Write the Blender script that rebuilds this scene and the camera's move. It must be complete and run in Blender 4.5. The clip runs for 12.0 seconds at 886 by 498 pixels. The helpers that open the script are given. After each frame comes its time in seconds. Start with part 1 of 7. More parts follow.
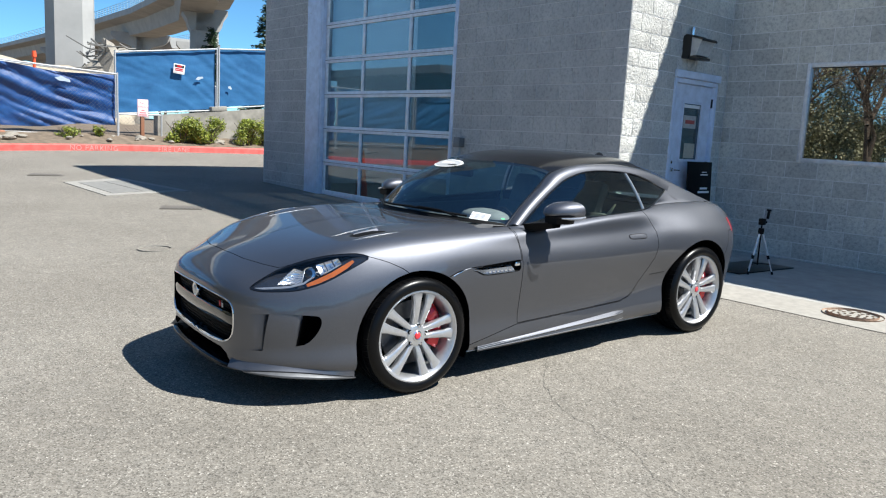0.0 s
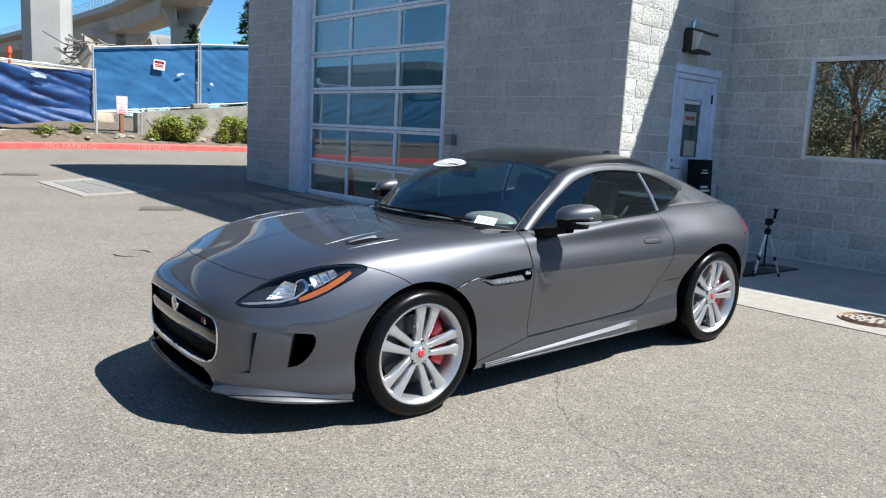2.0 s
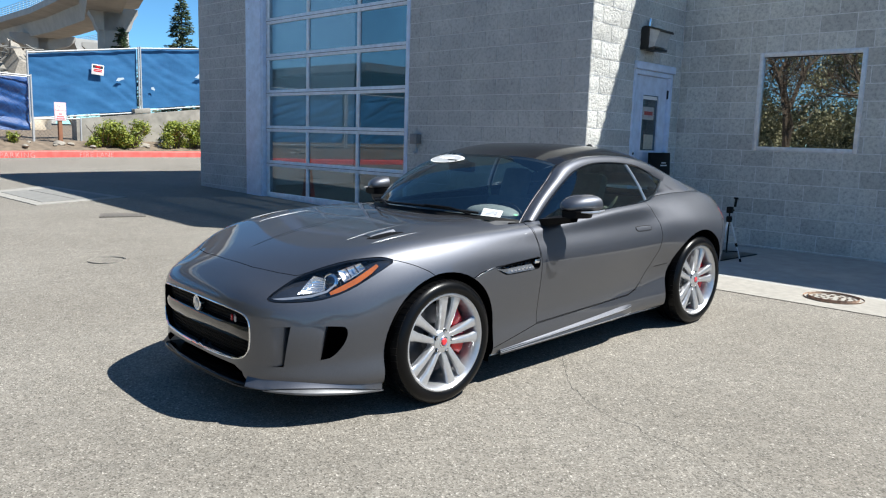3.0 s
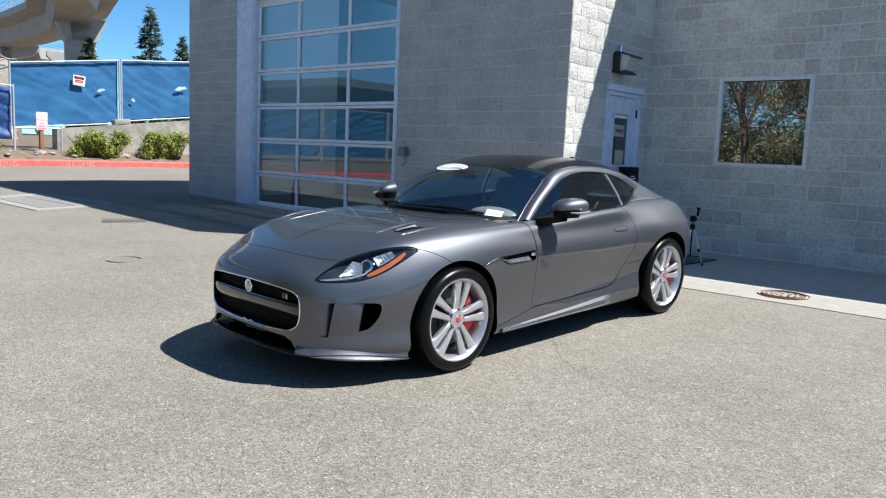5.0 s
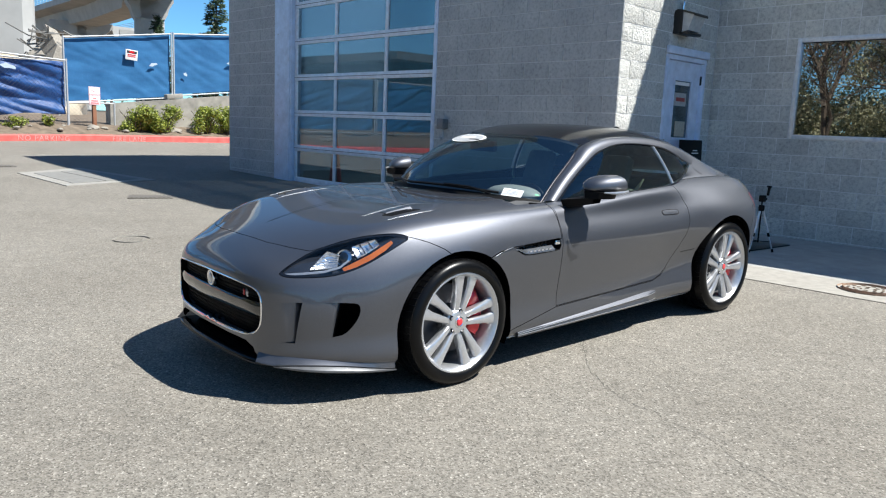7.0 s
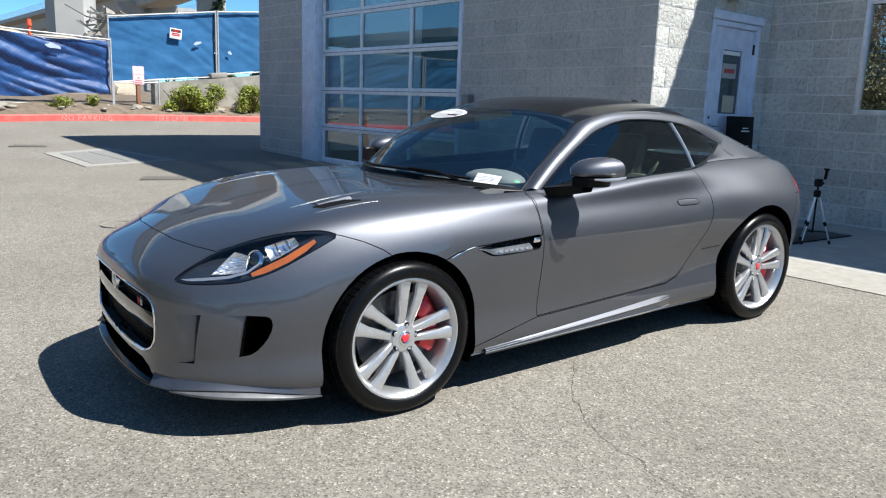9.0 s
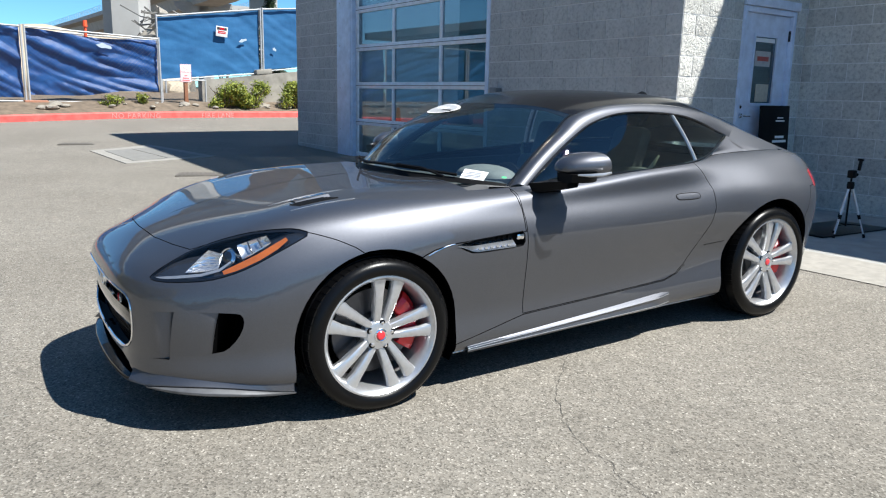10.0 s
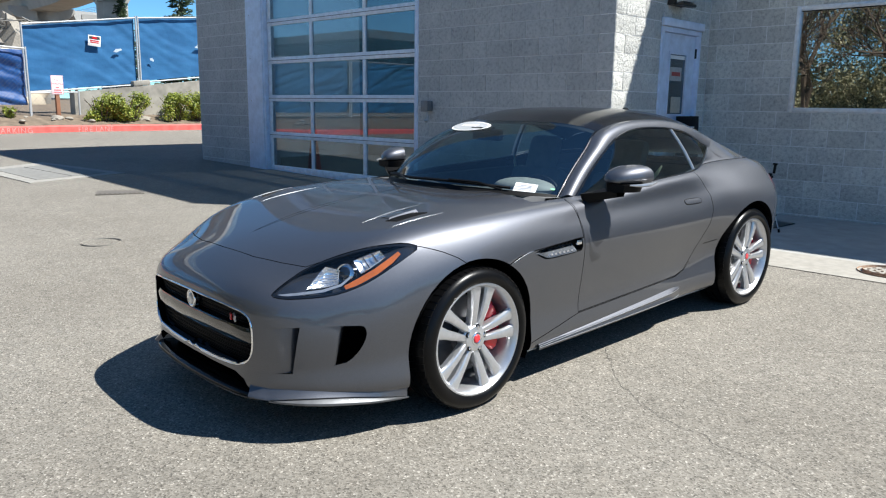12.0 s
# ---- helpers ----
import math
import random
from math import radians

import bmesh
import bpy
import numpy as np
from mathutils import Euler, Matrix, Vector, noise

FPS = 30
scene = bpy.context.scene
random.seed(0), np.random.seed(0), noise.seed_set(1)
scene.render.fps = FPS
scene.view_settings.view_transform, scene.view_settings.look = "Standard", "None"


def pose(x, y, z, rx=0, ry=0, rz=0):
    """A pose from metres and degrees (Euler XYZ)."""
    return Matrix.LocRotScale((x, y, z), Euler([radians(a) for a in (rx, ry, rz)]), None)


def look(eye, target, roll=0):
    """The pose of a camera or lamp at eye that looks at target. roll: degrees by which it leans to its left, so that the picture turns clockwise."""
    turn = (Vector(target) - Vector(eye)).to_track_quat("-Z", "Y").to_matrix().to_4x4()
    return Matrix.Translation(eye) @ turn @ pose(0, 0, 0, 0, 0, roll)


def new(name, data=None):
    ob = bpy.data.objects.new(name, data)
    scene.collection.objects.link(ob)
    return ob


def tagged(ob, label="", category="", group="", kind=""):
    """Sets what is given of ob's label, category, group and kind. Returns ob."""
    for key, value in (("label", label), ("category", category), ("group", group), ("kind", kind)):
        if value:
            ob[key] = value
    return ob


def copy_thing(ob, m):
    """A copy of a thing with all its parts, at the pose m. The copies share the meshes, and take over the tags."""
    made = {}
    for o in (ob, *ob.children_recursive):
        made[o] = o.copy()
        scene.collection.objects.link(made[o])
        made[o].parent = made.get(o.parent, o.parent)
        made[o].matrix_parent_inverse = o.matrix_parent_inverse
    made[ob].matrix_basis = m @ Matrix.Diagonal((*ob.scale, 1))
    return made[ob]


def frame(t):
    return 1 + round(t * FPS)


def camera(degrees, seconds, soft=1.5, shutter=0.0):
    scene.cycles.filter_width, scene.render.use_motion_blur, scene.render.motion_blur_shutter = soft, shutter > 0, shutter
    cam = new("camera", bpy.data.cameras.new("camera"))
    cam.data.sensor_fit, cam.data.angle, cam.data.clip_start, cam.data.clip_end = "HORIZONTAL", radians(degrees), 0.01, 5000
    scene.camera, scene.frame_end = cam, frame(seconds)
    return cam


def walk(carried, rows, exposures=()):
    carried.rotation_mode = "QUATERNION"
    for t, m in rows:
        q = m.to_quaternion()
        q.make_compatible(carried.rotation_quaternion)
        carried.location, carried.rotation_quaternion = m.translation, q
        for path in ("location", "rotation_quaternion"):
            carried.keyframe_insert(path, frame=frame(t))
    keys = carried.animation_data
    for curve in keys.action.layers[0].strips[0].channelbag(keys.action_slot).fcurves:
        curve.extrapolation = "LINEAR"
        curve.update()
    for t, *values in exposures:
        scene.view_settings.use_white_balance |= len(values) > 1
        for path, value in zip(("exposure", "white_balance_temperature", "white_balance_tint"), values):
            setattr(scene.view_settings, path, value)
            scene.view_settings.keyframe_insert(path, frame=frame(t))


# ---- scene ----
cam = camera(61.2, 12.0, soft=1.15)
PATH = [
    (0, (-3.919, -4.16, 1.476), (-2.639, -2.653, 1.179), 3.1),
    (0.5, (-3.93, -4.145, 1.477), (-2.649, -2.639, 1.177), 3.1),
    (1, (-3.929, -4.083, 1.463), (-2.638, -2.586, 1.156), 3.2),
    (1.5, (-3.838, -3.946, 1.453), (-2.54, -2.456, 1.143), 3.0),
    (2, (-3.751, -3.785, 1.471), (-2.439, -2.306, 1.169), 3.0),
    (2.5, (-3.903, -3.628, 1.471), (-2.528, -2.204, 1.184), 2.2),
    (3, (-4.156, -3.604, 1.426), (-2.728, -2.235, 1.133), 1.8),
    (3.5, (-4.424, -3.72, 1.386), (-2.96, -2.39, 1.093), 2.3),
    (5.3, (-4.941, -3.914, 1.378), (-3.447, -2.607, 1.13), 2.5),
    (5.5, (-4.844, -3.863, 1.366), (-3.357, -2.55, 1.108), 2.6),
    (6, (-4.572, -3.841, 1.369), (-3.138, -2.473, 1.105), 2.5),
    (6.5, (-4.319, -3.757, 1.363), (-2.924, -2.35, 1.093), 2.6),
    (7, (-4.048, -3.596, 1.348), (-2.678, -2.175, 1.028), 2.4),
    (7.2, (-3.952, -3.58, 1.353), (-2.591, -2.155, 1.01), 2.5),
    (8.8, (-3.225, -3.404, 1.34), (-1.953, -1.909, 0.955), 2.5),
    (9, (-3.16, -3.402, 1.338), (-1.917, -1.882, 0.958), 2.1),
    (9.5, (-2.972, -3.521, 1.355), (-1.806, -1.94, 0.981), 1.7),
    (10, (-2.882, -3.58, 1.363), (-1.752, -1.98, 0.96), 1.2),
    (10.5, (-2.92, -3.527, 1.38), (-1.777, -1.94, 0.962), 1.3),
    (11, (-3.144, -3.333, 1.398), (-1.901, -1.822, 0.985), 1.2),
    (11.5, (-3.49, -3.22, 1.402), (-2.137, -1.799, 1.012), 0.7),
    (12, (-3.83, -3.132, 1.405), (-2.423, -1.761, 1.03), 0.8),
]
walk(cam, [(t, look(eye, target, roll)) for t, eye, target, roll in PATH], exposures=[(0.0, 1.0), (12.0, 1.0)])

# ---- light and sky ----
SUN_TO = Vector((1.0, -1.45, 2.67)).normalized()
world = bpy.data.worlds.new("sky")
scene.world = world
world.use_nodes = True
wn = world.node_tree
sky = wn.nodes.new("ShaderNodeTexSky")
sky.sky_type, sky.sun_disc = "NISHITA", False
sky.sun_elevation = math.asin(SUN_TO.z)
sky.sun_rotation = math.atan2(SUN_TO.x, SUN_TO.y)
sky.altitude, sky.air_density, sky.dust_density, sky.ozone_density = 1500, 0.75, 0.0, 3.5
tint = wn.nodes.new("ShaderNodeMix")
tint.data_type, tint.blend_type = "RGBA", "MULTIPLY"
tint.inputs[0].default_value = 1.0
tint.inputs[7].default_value = (0.60, 0.97, 1.06, 1)
wn.links.new(sky.outputs[0], tint.inputs[6])
wn.links.new(tint.outputs[2], wn.nodes["Background"].inputs[0])
wn.nodes["Background"].inputs[1].default_value = 0.084
sun = new("sun", bpy.data.lights.new("sun", "SUN"))
sun.data.energy, sun.data.angle, sun.data.color = 5.0, radians(0.5), (0.985, 0.98, 0.935)
sun.matrix_world = look((0, 0, 0), -SUN_TO)
sun.location = SUN_TO * 60

# ---- materials ----
def nodes_of(name):
    m = bpy.data.materials.new(name)
    m.use_nodes = True
    t = m.node_tree
    return m, t, t.nodes["Principled BSDF"]


def node(t, kind, **values):
    n = t.nodes.new(kind)
    for k, v in values.items():
        n.inputs[k.replace("_", " ")].default_value = v
    return n


def ramp(t, src, *stops):
    r = t.nodes.new("ShaderNodeValToRGB")
    e = r.color_ramp.elements
    while len(e) < len(stops):
        e.new(0.5)
    for el, (p, c) in zip(e, stops):
        el.position, el.color = p, (*c, 1)
    t.links.new(src, r.inputs[0])
    return r.outputs[0]


def mix(t, fac, a, b, how="MIX"):
    m = t.nodes.new("ShaderNodeMix")
    m.data_type, m.blend_type = "RGBA", how
    for sock, v in ((m.inputs[0], fac), (m.inputs[6], a), (m.inputs[7], b)):
        if isinstance(v, (int, float)):
            sock.default_value = v
        elif isinstance(v, tuple):
            sock.default_value = (*v, 1)
        else:
            t.links.new(v, sock)
    return m.outputs[2]


def noise_tex(t, scale, detail=4.0, rough=0.55, where="Object", stretch=None):
    co = t.nodes.new("ShaderNodeTexCoord")
    src = co.outputs[where]
    if stretch:
        mp = t.nodes.new("ShaderNodeMapping")
        mp.inputs["Scale"].default_value = stretch
        t.links.new(src, mp.inputs[0])
        src = mp.outputs[0]
    n = node(t, "ShaderNodeTexNoise", Scale=scale, Detail=detail, Roughness=rough)
    t.links.new(src, n.inputs["Vector"])
    return n.outputs["Fac"]


def bump(t, bsdf, src, strength, distance):
    b = node(t, "ShaderNodeBump", Strength=strength, Distance=distance)
    t.links.new(src, b.inputs["Height"])
    t.links.new(b.outputs[0], bsdf.inputs["Normal"])
    return b


def simple(name, colour, rough=0.5, metal=0.0, grain=0.0, scale=30.0, coat=0.0, spread=0.12):
    m, t, b = nodes_of(name)
    f = noise_tex(t, scale)
    lo = tuple(c * (1 - spread) for c in colour)
    hi = tuple(min(1, c * (1 + spread)) for c in colour)
    t.links.new(ramp(t, f, (0.3, lo), (0.7, hi)), b.inputs["Base Color"])
    b.inputs["Roughness"].default_value, b.inputs["Metallic"].default_value = rough, metal
    b.inputs["Coat Weight"].default_value = coat
    b.inputs["Coat Roughness"].default_value = 0.03
    if grain:
        bump(t, b, noise_tex(t, scale * 6), grain, 0.003)
    return m


def glass(name, colour, alpha, rough=0.0):
    m, t, b = nodes_of(name)
    tr = t.nodes.new("ShaderNodeBsdfTransparent")
    tr.inputs[0].default_value = (*colour, 1)
    gl = t.nodes.new("ShaderNodeBsdfGlossy")
    gl.inputs["Roughness"].default_value = rough
    lw = node(t, "ShaderNodeLayerWeight", Blend=0.5)
    fr = t.nodes.new("ShaderNodeMath")
    fr.operation = "POWER"
    t.links.new(lw.outputs["Facing"], fr.inputs[0])
    fr.inputs[1].default_value = 5.0
    ms = t.nodes.new("ShaderNodeMixShader")
    ad = t.nodes.new("ShaderNodeMath")
    ad.operation = "ADD"
    ad.use_clamp = True
    ad.inputs[1].default_value = alpha + 0.04
    t.links.new(fr.outputs[0], ad.inputs[0])
    t.links.new(ad.outputs[0], ms.inputs[0])
    t.links.new(tr.outputs[0], ms.inputs[1])
    t.links.new(gl.outputs[0], ms.inputs[2])
    t.links.new(ms.outputs[0], t.nodes["Material Output"].inputs["Surface"])
    return m


def asphalt_mat():
    m, t, b = nodes_of("asphalt")
    co = t.nodes.new("ShaderNodeTexCoord")
    v = node(t, "ShaderNodeTexVoronoi", Scale=130.0)
    t.links.new(co.outputs["Object"], v.inputs["Vector"])
    stones = ramp(t, v.outputs["Color"], (0.0, (0.068, 0.062, 0.054)), (0.42, (0.197, 0.181, 0.158)), (0.8, (0.256, 0.239, 0.211)), (1.0, (0.493, 0.464, 0.420)))
    big = ramp(t, noise_tex(t, 0.55, 6), (0.3, (0.84, 0.83, 0.81)), (0.7, (1.04, 1.04, 1.03)))
    fine = ramp(t, noise_tex(t, 7.0, 6, 0.7), (0.3, (0.88, 0.88, 0.88)), (0.7, (1.06, 1.05, 1.04)))
    v2 = node(t, "ShaderNodeTexVoronoi", Scale=48.0)
    t.links.new(co.outputs["Object"], v2.inputs["Vector"])
    coarse = ramp(t, v2.outputs["Color"], (0.0, (0.87, 0.87, 0.86)), (0.5, (1.0, 1.0, 1.0)), (1.0, (1.11, 1.10, 1.09)))
    c = mix(t, 1.0, mix(t, 1.0, mix(t, 1.0, stones, coarse, "MULTIPLY"), big, "MULTIPLY"), fine, "MULTIPLY")
    t.links.new(c, b.inputs["Base Color"])
    b.inputs["Roughness"].default_value = 0.85
    b.inputs["Specular IOR Level"].default_value = 0.3
    h = mix(t, 0.5, v.outputs["Distance"], noise_tex(t, 60.0, 5))
    bump(t, b, h, 0.6, 0.006)
    return m


def block_mat(name, colour, rough_face):
    m, t, b = nodes_of(name)
    info = t.nodes.new("ShaderNodeObjectInfo")
    geo = t.nodes.new("ShaderNodeNewGeometry")
    ad = t.nodes.new("ShaderNodeMath")
    ad.operation = "ADD"
    t.links.new(info.outputs["Random"], ad.inputs[0])
    t.links.new(geo.outputs["Random Per Island"], ad.inputs[1])
    fr = t.nodes.new("ShaderNodeMath")
    fr.operation = "FRACT"
    t.links.new(ad.outputs[0], fr.inputs[0])
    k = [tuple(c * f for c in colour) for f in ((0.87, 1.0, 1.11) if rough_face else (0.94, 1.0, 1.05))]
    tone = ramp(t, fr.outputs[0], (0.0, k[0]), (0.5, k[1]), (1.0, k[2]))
    gx = t.nodes.new("ShaderNodeNewGeometry")
    n1 = node(t, "ShaderNodeTexNoise", Scale=26.0, Detail=8.0, Roughness=0.72)
    n2 = node(t, "ShaderNodeTexNoise", Scale=1.6, Detail=4.0)
    n3 = node(t, "ShaderNodeTexVoronoi", Scale=46.0)
    for n in (n1, n2, n3):
        t.links.new(gx.outputs["Position"], n.inputs["Vector"])
    fine = ramp(t, n1.outputs["Fac"], (0.3, (0.60, 0.60, 0.60)), (0.5, (1.0, 1.0, 1.0)), (0.72, (1.20, 1.19, 1.16)))
    stain = ramp(t, n2.outputs["Fac"], (0.3, (0.86, 0.86, 0.87)), (0.65, (1.03, 1.03, 1.02)))
    pits = ramp(t, n3.outputs["Distance"], (0.0, (0.55, 0.55, 0.55)), (0.22, (1.0, 1.0, 1.0)))
    c = mix(t, 1.0, mix(t, 1.0, tone, fine, "MULTIPLY"), stain, "MULTIPLY")
    c = mix(t, 0.5 if rough_face else 0.25, c, mix(t, 1.0, c, pits, "MULTIPLY"))
    t.links.new(c, b.inputs["Base Color"])
    b.inputs["Roughness"].default_value = 0.9
    b.inputs["Specular IOR Level"].default_value = 0.25
    bump(t, b, n1.outputs["Fac"], 1.0 if rough_face else 0.5, 0.03 if rough_face else 0.006)
    return m


def paint_mat():
    m, t, b = nodes_of("grey metallic car paint")
    co = t.nodes.new("ShaderNodeTexCoord")
    v = node(t, "ShaderNodeTexVoronoi", Scale=900.0)
    t.links.new(co.outputs["Object"], v.inputs["Vector"])
    t.links.new(ramp(t, v.outputs["Color"], (0.0, (0.084, 0.087, 0.098)), (1.0, (0.140, 0.145, 0.166))), b.inputs["Base Color"])
    b.inputs["Metallic"].default_value = 0.9
    b.inputs["Roughness"].default_value = 0.49
    b.inputs["Coat Weight"].default_value = 1.0
    b.inputs["Coat Roughness"].default_value = 0.02
    return m


M_ASPHALT = asphalt_mat()
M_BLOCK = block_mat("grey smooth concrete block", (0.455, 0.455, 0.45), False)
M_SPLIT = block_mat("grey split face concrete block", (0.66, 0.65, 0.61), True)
M_MORTAR = simple("pale mortar", (0.80, 0.79, 0.78), 0.95, grain=0.4, scale=40)
M_CONCRETE = simple("pale concrete", (0.29, 0.272, 0.241), 0.9, grain=0.4, scale=14)
M_APRON = simple("apron concrete", (0.33, 0.325, 0.31), 0.9, grain=0.4, scale=6)
M_STEEL = simple("pale blue grey painted steel", (0.62, 0.70, 0.84), 0.45, 0.0, 0.1, 8)
M_RAILS = simple("pale aluminium door rail", (0.74, 0.78, 0.84), 0.42, 0.1, 0.05, 12)
M_ALU = simple("anodised aluminium frame", (0.68, 0.70, 0.73), 0.4, 0.4, 0.05, 20)
M_DARK = simple("dark interior", (0.02, 0.022, 0.025), 0.8)
M_PANE = glass("tinted window glass", (0.38, 0.50, 0.60), 0.09)
M_PAINT = paint_mat()
M_BLACK = simple("black plastic", (0.006, 0.006, 0.0065), 0.5, grain=0.1, scale=60)
M_GLOSSBLACK = simple("gloss black", (0.006, 0.006, 0.007), 0.08, coat=1.0)
M_RUBBER = simple("black rubber", (0.003, 0.003, 0.0034), 0.30, grain=0.1, scale=40)
M_VOID = simple("matt black lining and gap shade", (0.003, 0.003, 0.0032), 1.0)
for m_, s_ in ((M_BLACK, 0.12), (M_RUBBER, 0.22), (M_VOID, 0.0)):
    m_.node_tree.nodes["Principled BSDF"].inputs["Specular IOR Level"].default_value = s_
M_ALLOY = simple("silver alloy", (0.60, 0.607, 0.625), 0.33, 0.80, 0.05, 60, coat=0.6, spread=0.05)
M_CHROME = simple("chrome", (0.82, 0.83, 0.85), 0.08, 1.0, spread=0.03)
M_RED = simple("red caliper paint", (0.55, 0.006, 0.012), 0.3, coat=0.6)
M_CARGLASS = glass("car glass", (0.40, 0.56, 0.52), 0.09)
M_SCREEN = glass("windscreen glass", (0.52, 0.66, 0.68), 0.14)
M_LENS = glass("clear lens", (0.97, 0.98, 1.0), 0.02)
M_GALV = simple("galvanised steel", (0.43, 0.445, 0.46), 0.6, 0.35, scale=30)
M_KERBRED = simple("red painted kerb", (0.70, 0.115, 0.10), 0.8, grain=0.3, scale=5, spread=0.25)
M_SOIL = simple("dry soil", (0.145, 0.11, 0.078), 0.95, grain=0.8, scale=5, spread=0.35)
M_WHITE = simple("white paint", (0.75, 0.75, 0.74), 0.6)
M_VIADUCT = simple("weathered viaduct concrete", (0.40, 0.39, 0.37), 0.9, grain=0.2, scale=0.6)
M_BARK = simple("bark", (0.10, 0.075, 0.055), 0.9, grain=0.8, scale=12)
M_WOOD = simple("brown stained wood", (0.22, 0.095, 0.05), 0.8, grain=0.5, scale=10)


# ---- mesh helpers ----
def tidy_mesh(name, bm, materials, sharp=35):
    bmesh.ops.recalc_face_normals(bm, faces=bm.faces)
    for e in bm.edges:
        e.smooth = len(e.link_faces) == 2 and e.calc_face_angle(0) < radians(sharp)
    for f in bm.faces:
        f.smooth = True
    me = bpy.data.meshes.new(name)
    bm.to_mesh(me)
    bm.free()
    for m in materials if isinstance(materials, (list, tuple)) else [materials]:
        me.materials.append(m)
    return me


def part(name, bm, material, parent=None, label="", sharp=35):
    ob = new(name, tidy_mesh(name, bm, material, sharp))
    ob.parent = parent
    if label:
        ob["label"] = label
    return ob


def thing(name, label, category, m=None, group="", kind=""):
    ob = new(name)
    ob.empty_display_size = 0.1
    if m is not None:
        ob.matrix_world = m
    return tagged(ob, label, category, group, kind)


def add_box(bm, x0, x1, y0, y1, z0, z1, bevel=0.0, m=None, mat=0):
    r = bmesh.ops.create_cube(bm, size=1.0, matrix=Matrix.LocRotScale(((x0 + x1) / 2, (y0 + y1) / 2, (z0 + z1) / 2), None, (abs(x1 - x0), abs(y1 - y0), abs(z1 - z0))))
    vs = r["verts"]
    fs = {f for v in vs for f in v.link_faces}
    if bevel:
        es = {e for v in vs for e in v.link_edges}
        g = bmesh.ops.bevel(bm, geom=list(es), offset=bevel, segments=2, affect="EDGES", profile=0.5)
        vs = list({v for f in g["faces"] for v in f.verts} | {v for v in vs if v.is_valid})
        fs = {f for v in vs for f in v.link_faces}
    for f in fs:
        f.material_index = mat
    if m is not None:
        bmesh.ops.transform(bm, matrix=m, verts=vs)
    return vs


def box(x0, x1, y0, y1, z0, z1, bevel=0.0, m=None):
    bm = bmesh.new()
    add_box(bm, x0, x1, y0, y1, z0, z1, bevel, m)
    return bm


def add_tube(bm, points, radius, sides=8, caps=True, mat=0):
    """A tube along points; radius is one number or one for each point."""
    pts = [Vector(p) for p in points]
    rs = radius if isinstance(radius, (list, tuple)) else [radius] * len(pts)
    rings, up = [], None
    for i, p in enumerate(pts):
        d = (pts[min(i + 1, len(pts) - 1)] - pts[max(i - 1, 0)]).normalized()
        if up is None:
            up = d.orthogonal().normalized()
        up = (up - d * up.dot(d)).normalized()
        side = d.cross(up)
        rings.append([bm.verts.new(p + (up * math.cos(a) + side * math.sin(a)) * rs[i]) for a in (2 * math.pi * k / sides for k in range(sides))])
    for a, b in zip(rings, rings[1:]):
        for k in range(sides):
            bm.faces.new((a[k], a[(k + 1) % sides], b[(k + 1) % sides], b[k])).material_index = mat
    if caps:
        bm.faces.new(rings[0][::-1]).material_index = mat
        bm.faces.new(rings[-1]).material_index = mat


def tube(points, radius, sides=8):
    bm = bmesh.new()
    add_tube(bm, points, radius, sides)
    return bm


def lathe(profile, segs=48, m=None, bm=None, mat=0, closed=False):
    """Turns (radius, along) points round the y axis."""
    bm = bm or bmesh.new()
    rows = []
    for k in range(segs):
        a = 2 * math.pi * k / segs
        rows.append([bm.verts.new((r * math.cos(a), y, r * math.sin(a))) for r, y in profile])
    n = len(profile)
    for a, b in zip(rows, rows[1:] + rows[:1]):
        for i in range(n if closed else n - 1):
            j = (i + 1) % n
            quad = (a[i], a[j], b[j], b[i])
            bm.faces.new(quad).material_index = mat
    bmesh.ops.remove_doubles(bm, verts=[v for r in rows for v in r], dist=1e-5)
    if m is not None:
        bmesh.ops.transform(bm, matrix=m, verts=[v for r in rows for v in r if v.is_valid])
    return bm


def extrude_poly(pts, depth, frame_m, bm=None, mat=0):
    """A prism on a flat outline (u, v), depth along w; frame_m takes (u, v, w) to place."""
    bm = bm or bmesh.new()
    a = [bm.verts.new(frame_m @ Vector((u, v, 0))) for u, v in pts]
    b = [bm.verts.new(frame_m @ Vector((u, v, depth))) for u, v in pts]
    bm.faces.new(a[::-1]).material_index = mat
    bm.faces.new(b).material_index = mat
    for i in range(len(pts)):
        j = (i + 1) % len(pts)
        bm.faces.new((a[i], a[j], b[j], b[i])).material_index = mat
    return bm


def spline(knots, t):
    """A smooth curve through knots (t, value...), shape-keeping."""
    k = np.array(knots, float)
    xs, ys = k[:, 0], k[:, 1:]
    h = np.diff(xs)[:, None]
    d = np.diff(ys, axis=0) / h
    sl = np.zeros_like(ys)
    sl[0], sl[-1] = d[0], d[-1]
    for i in range(1, len(xs) - 1):
        a, b = h[i - 1], h[i]
        sl[i] = (b * d[i - 1] + a * d[i]) / (a + b)
    t = np.atleast_1d(np.clip(t, xs[0], xs[-1]))
    i = np.clip(np.searchsorted(xs, t, side="right") - 1, 0, len(xs) - 2)
    u = ((t - xs[i]) / h[i, 0])[:, None]
    hh = h[i]
    return ((1 + 2 * u) * (1 - u) ** 2 * ys[i] + u * (1 - u) ** 2 * hh * sl[i] + u * u * (3 - 2 * u) * ys[i + 1] + u * u * (u - 1) * hh * sl[i + 1])


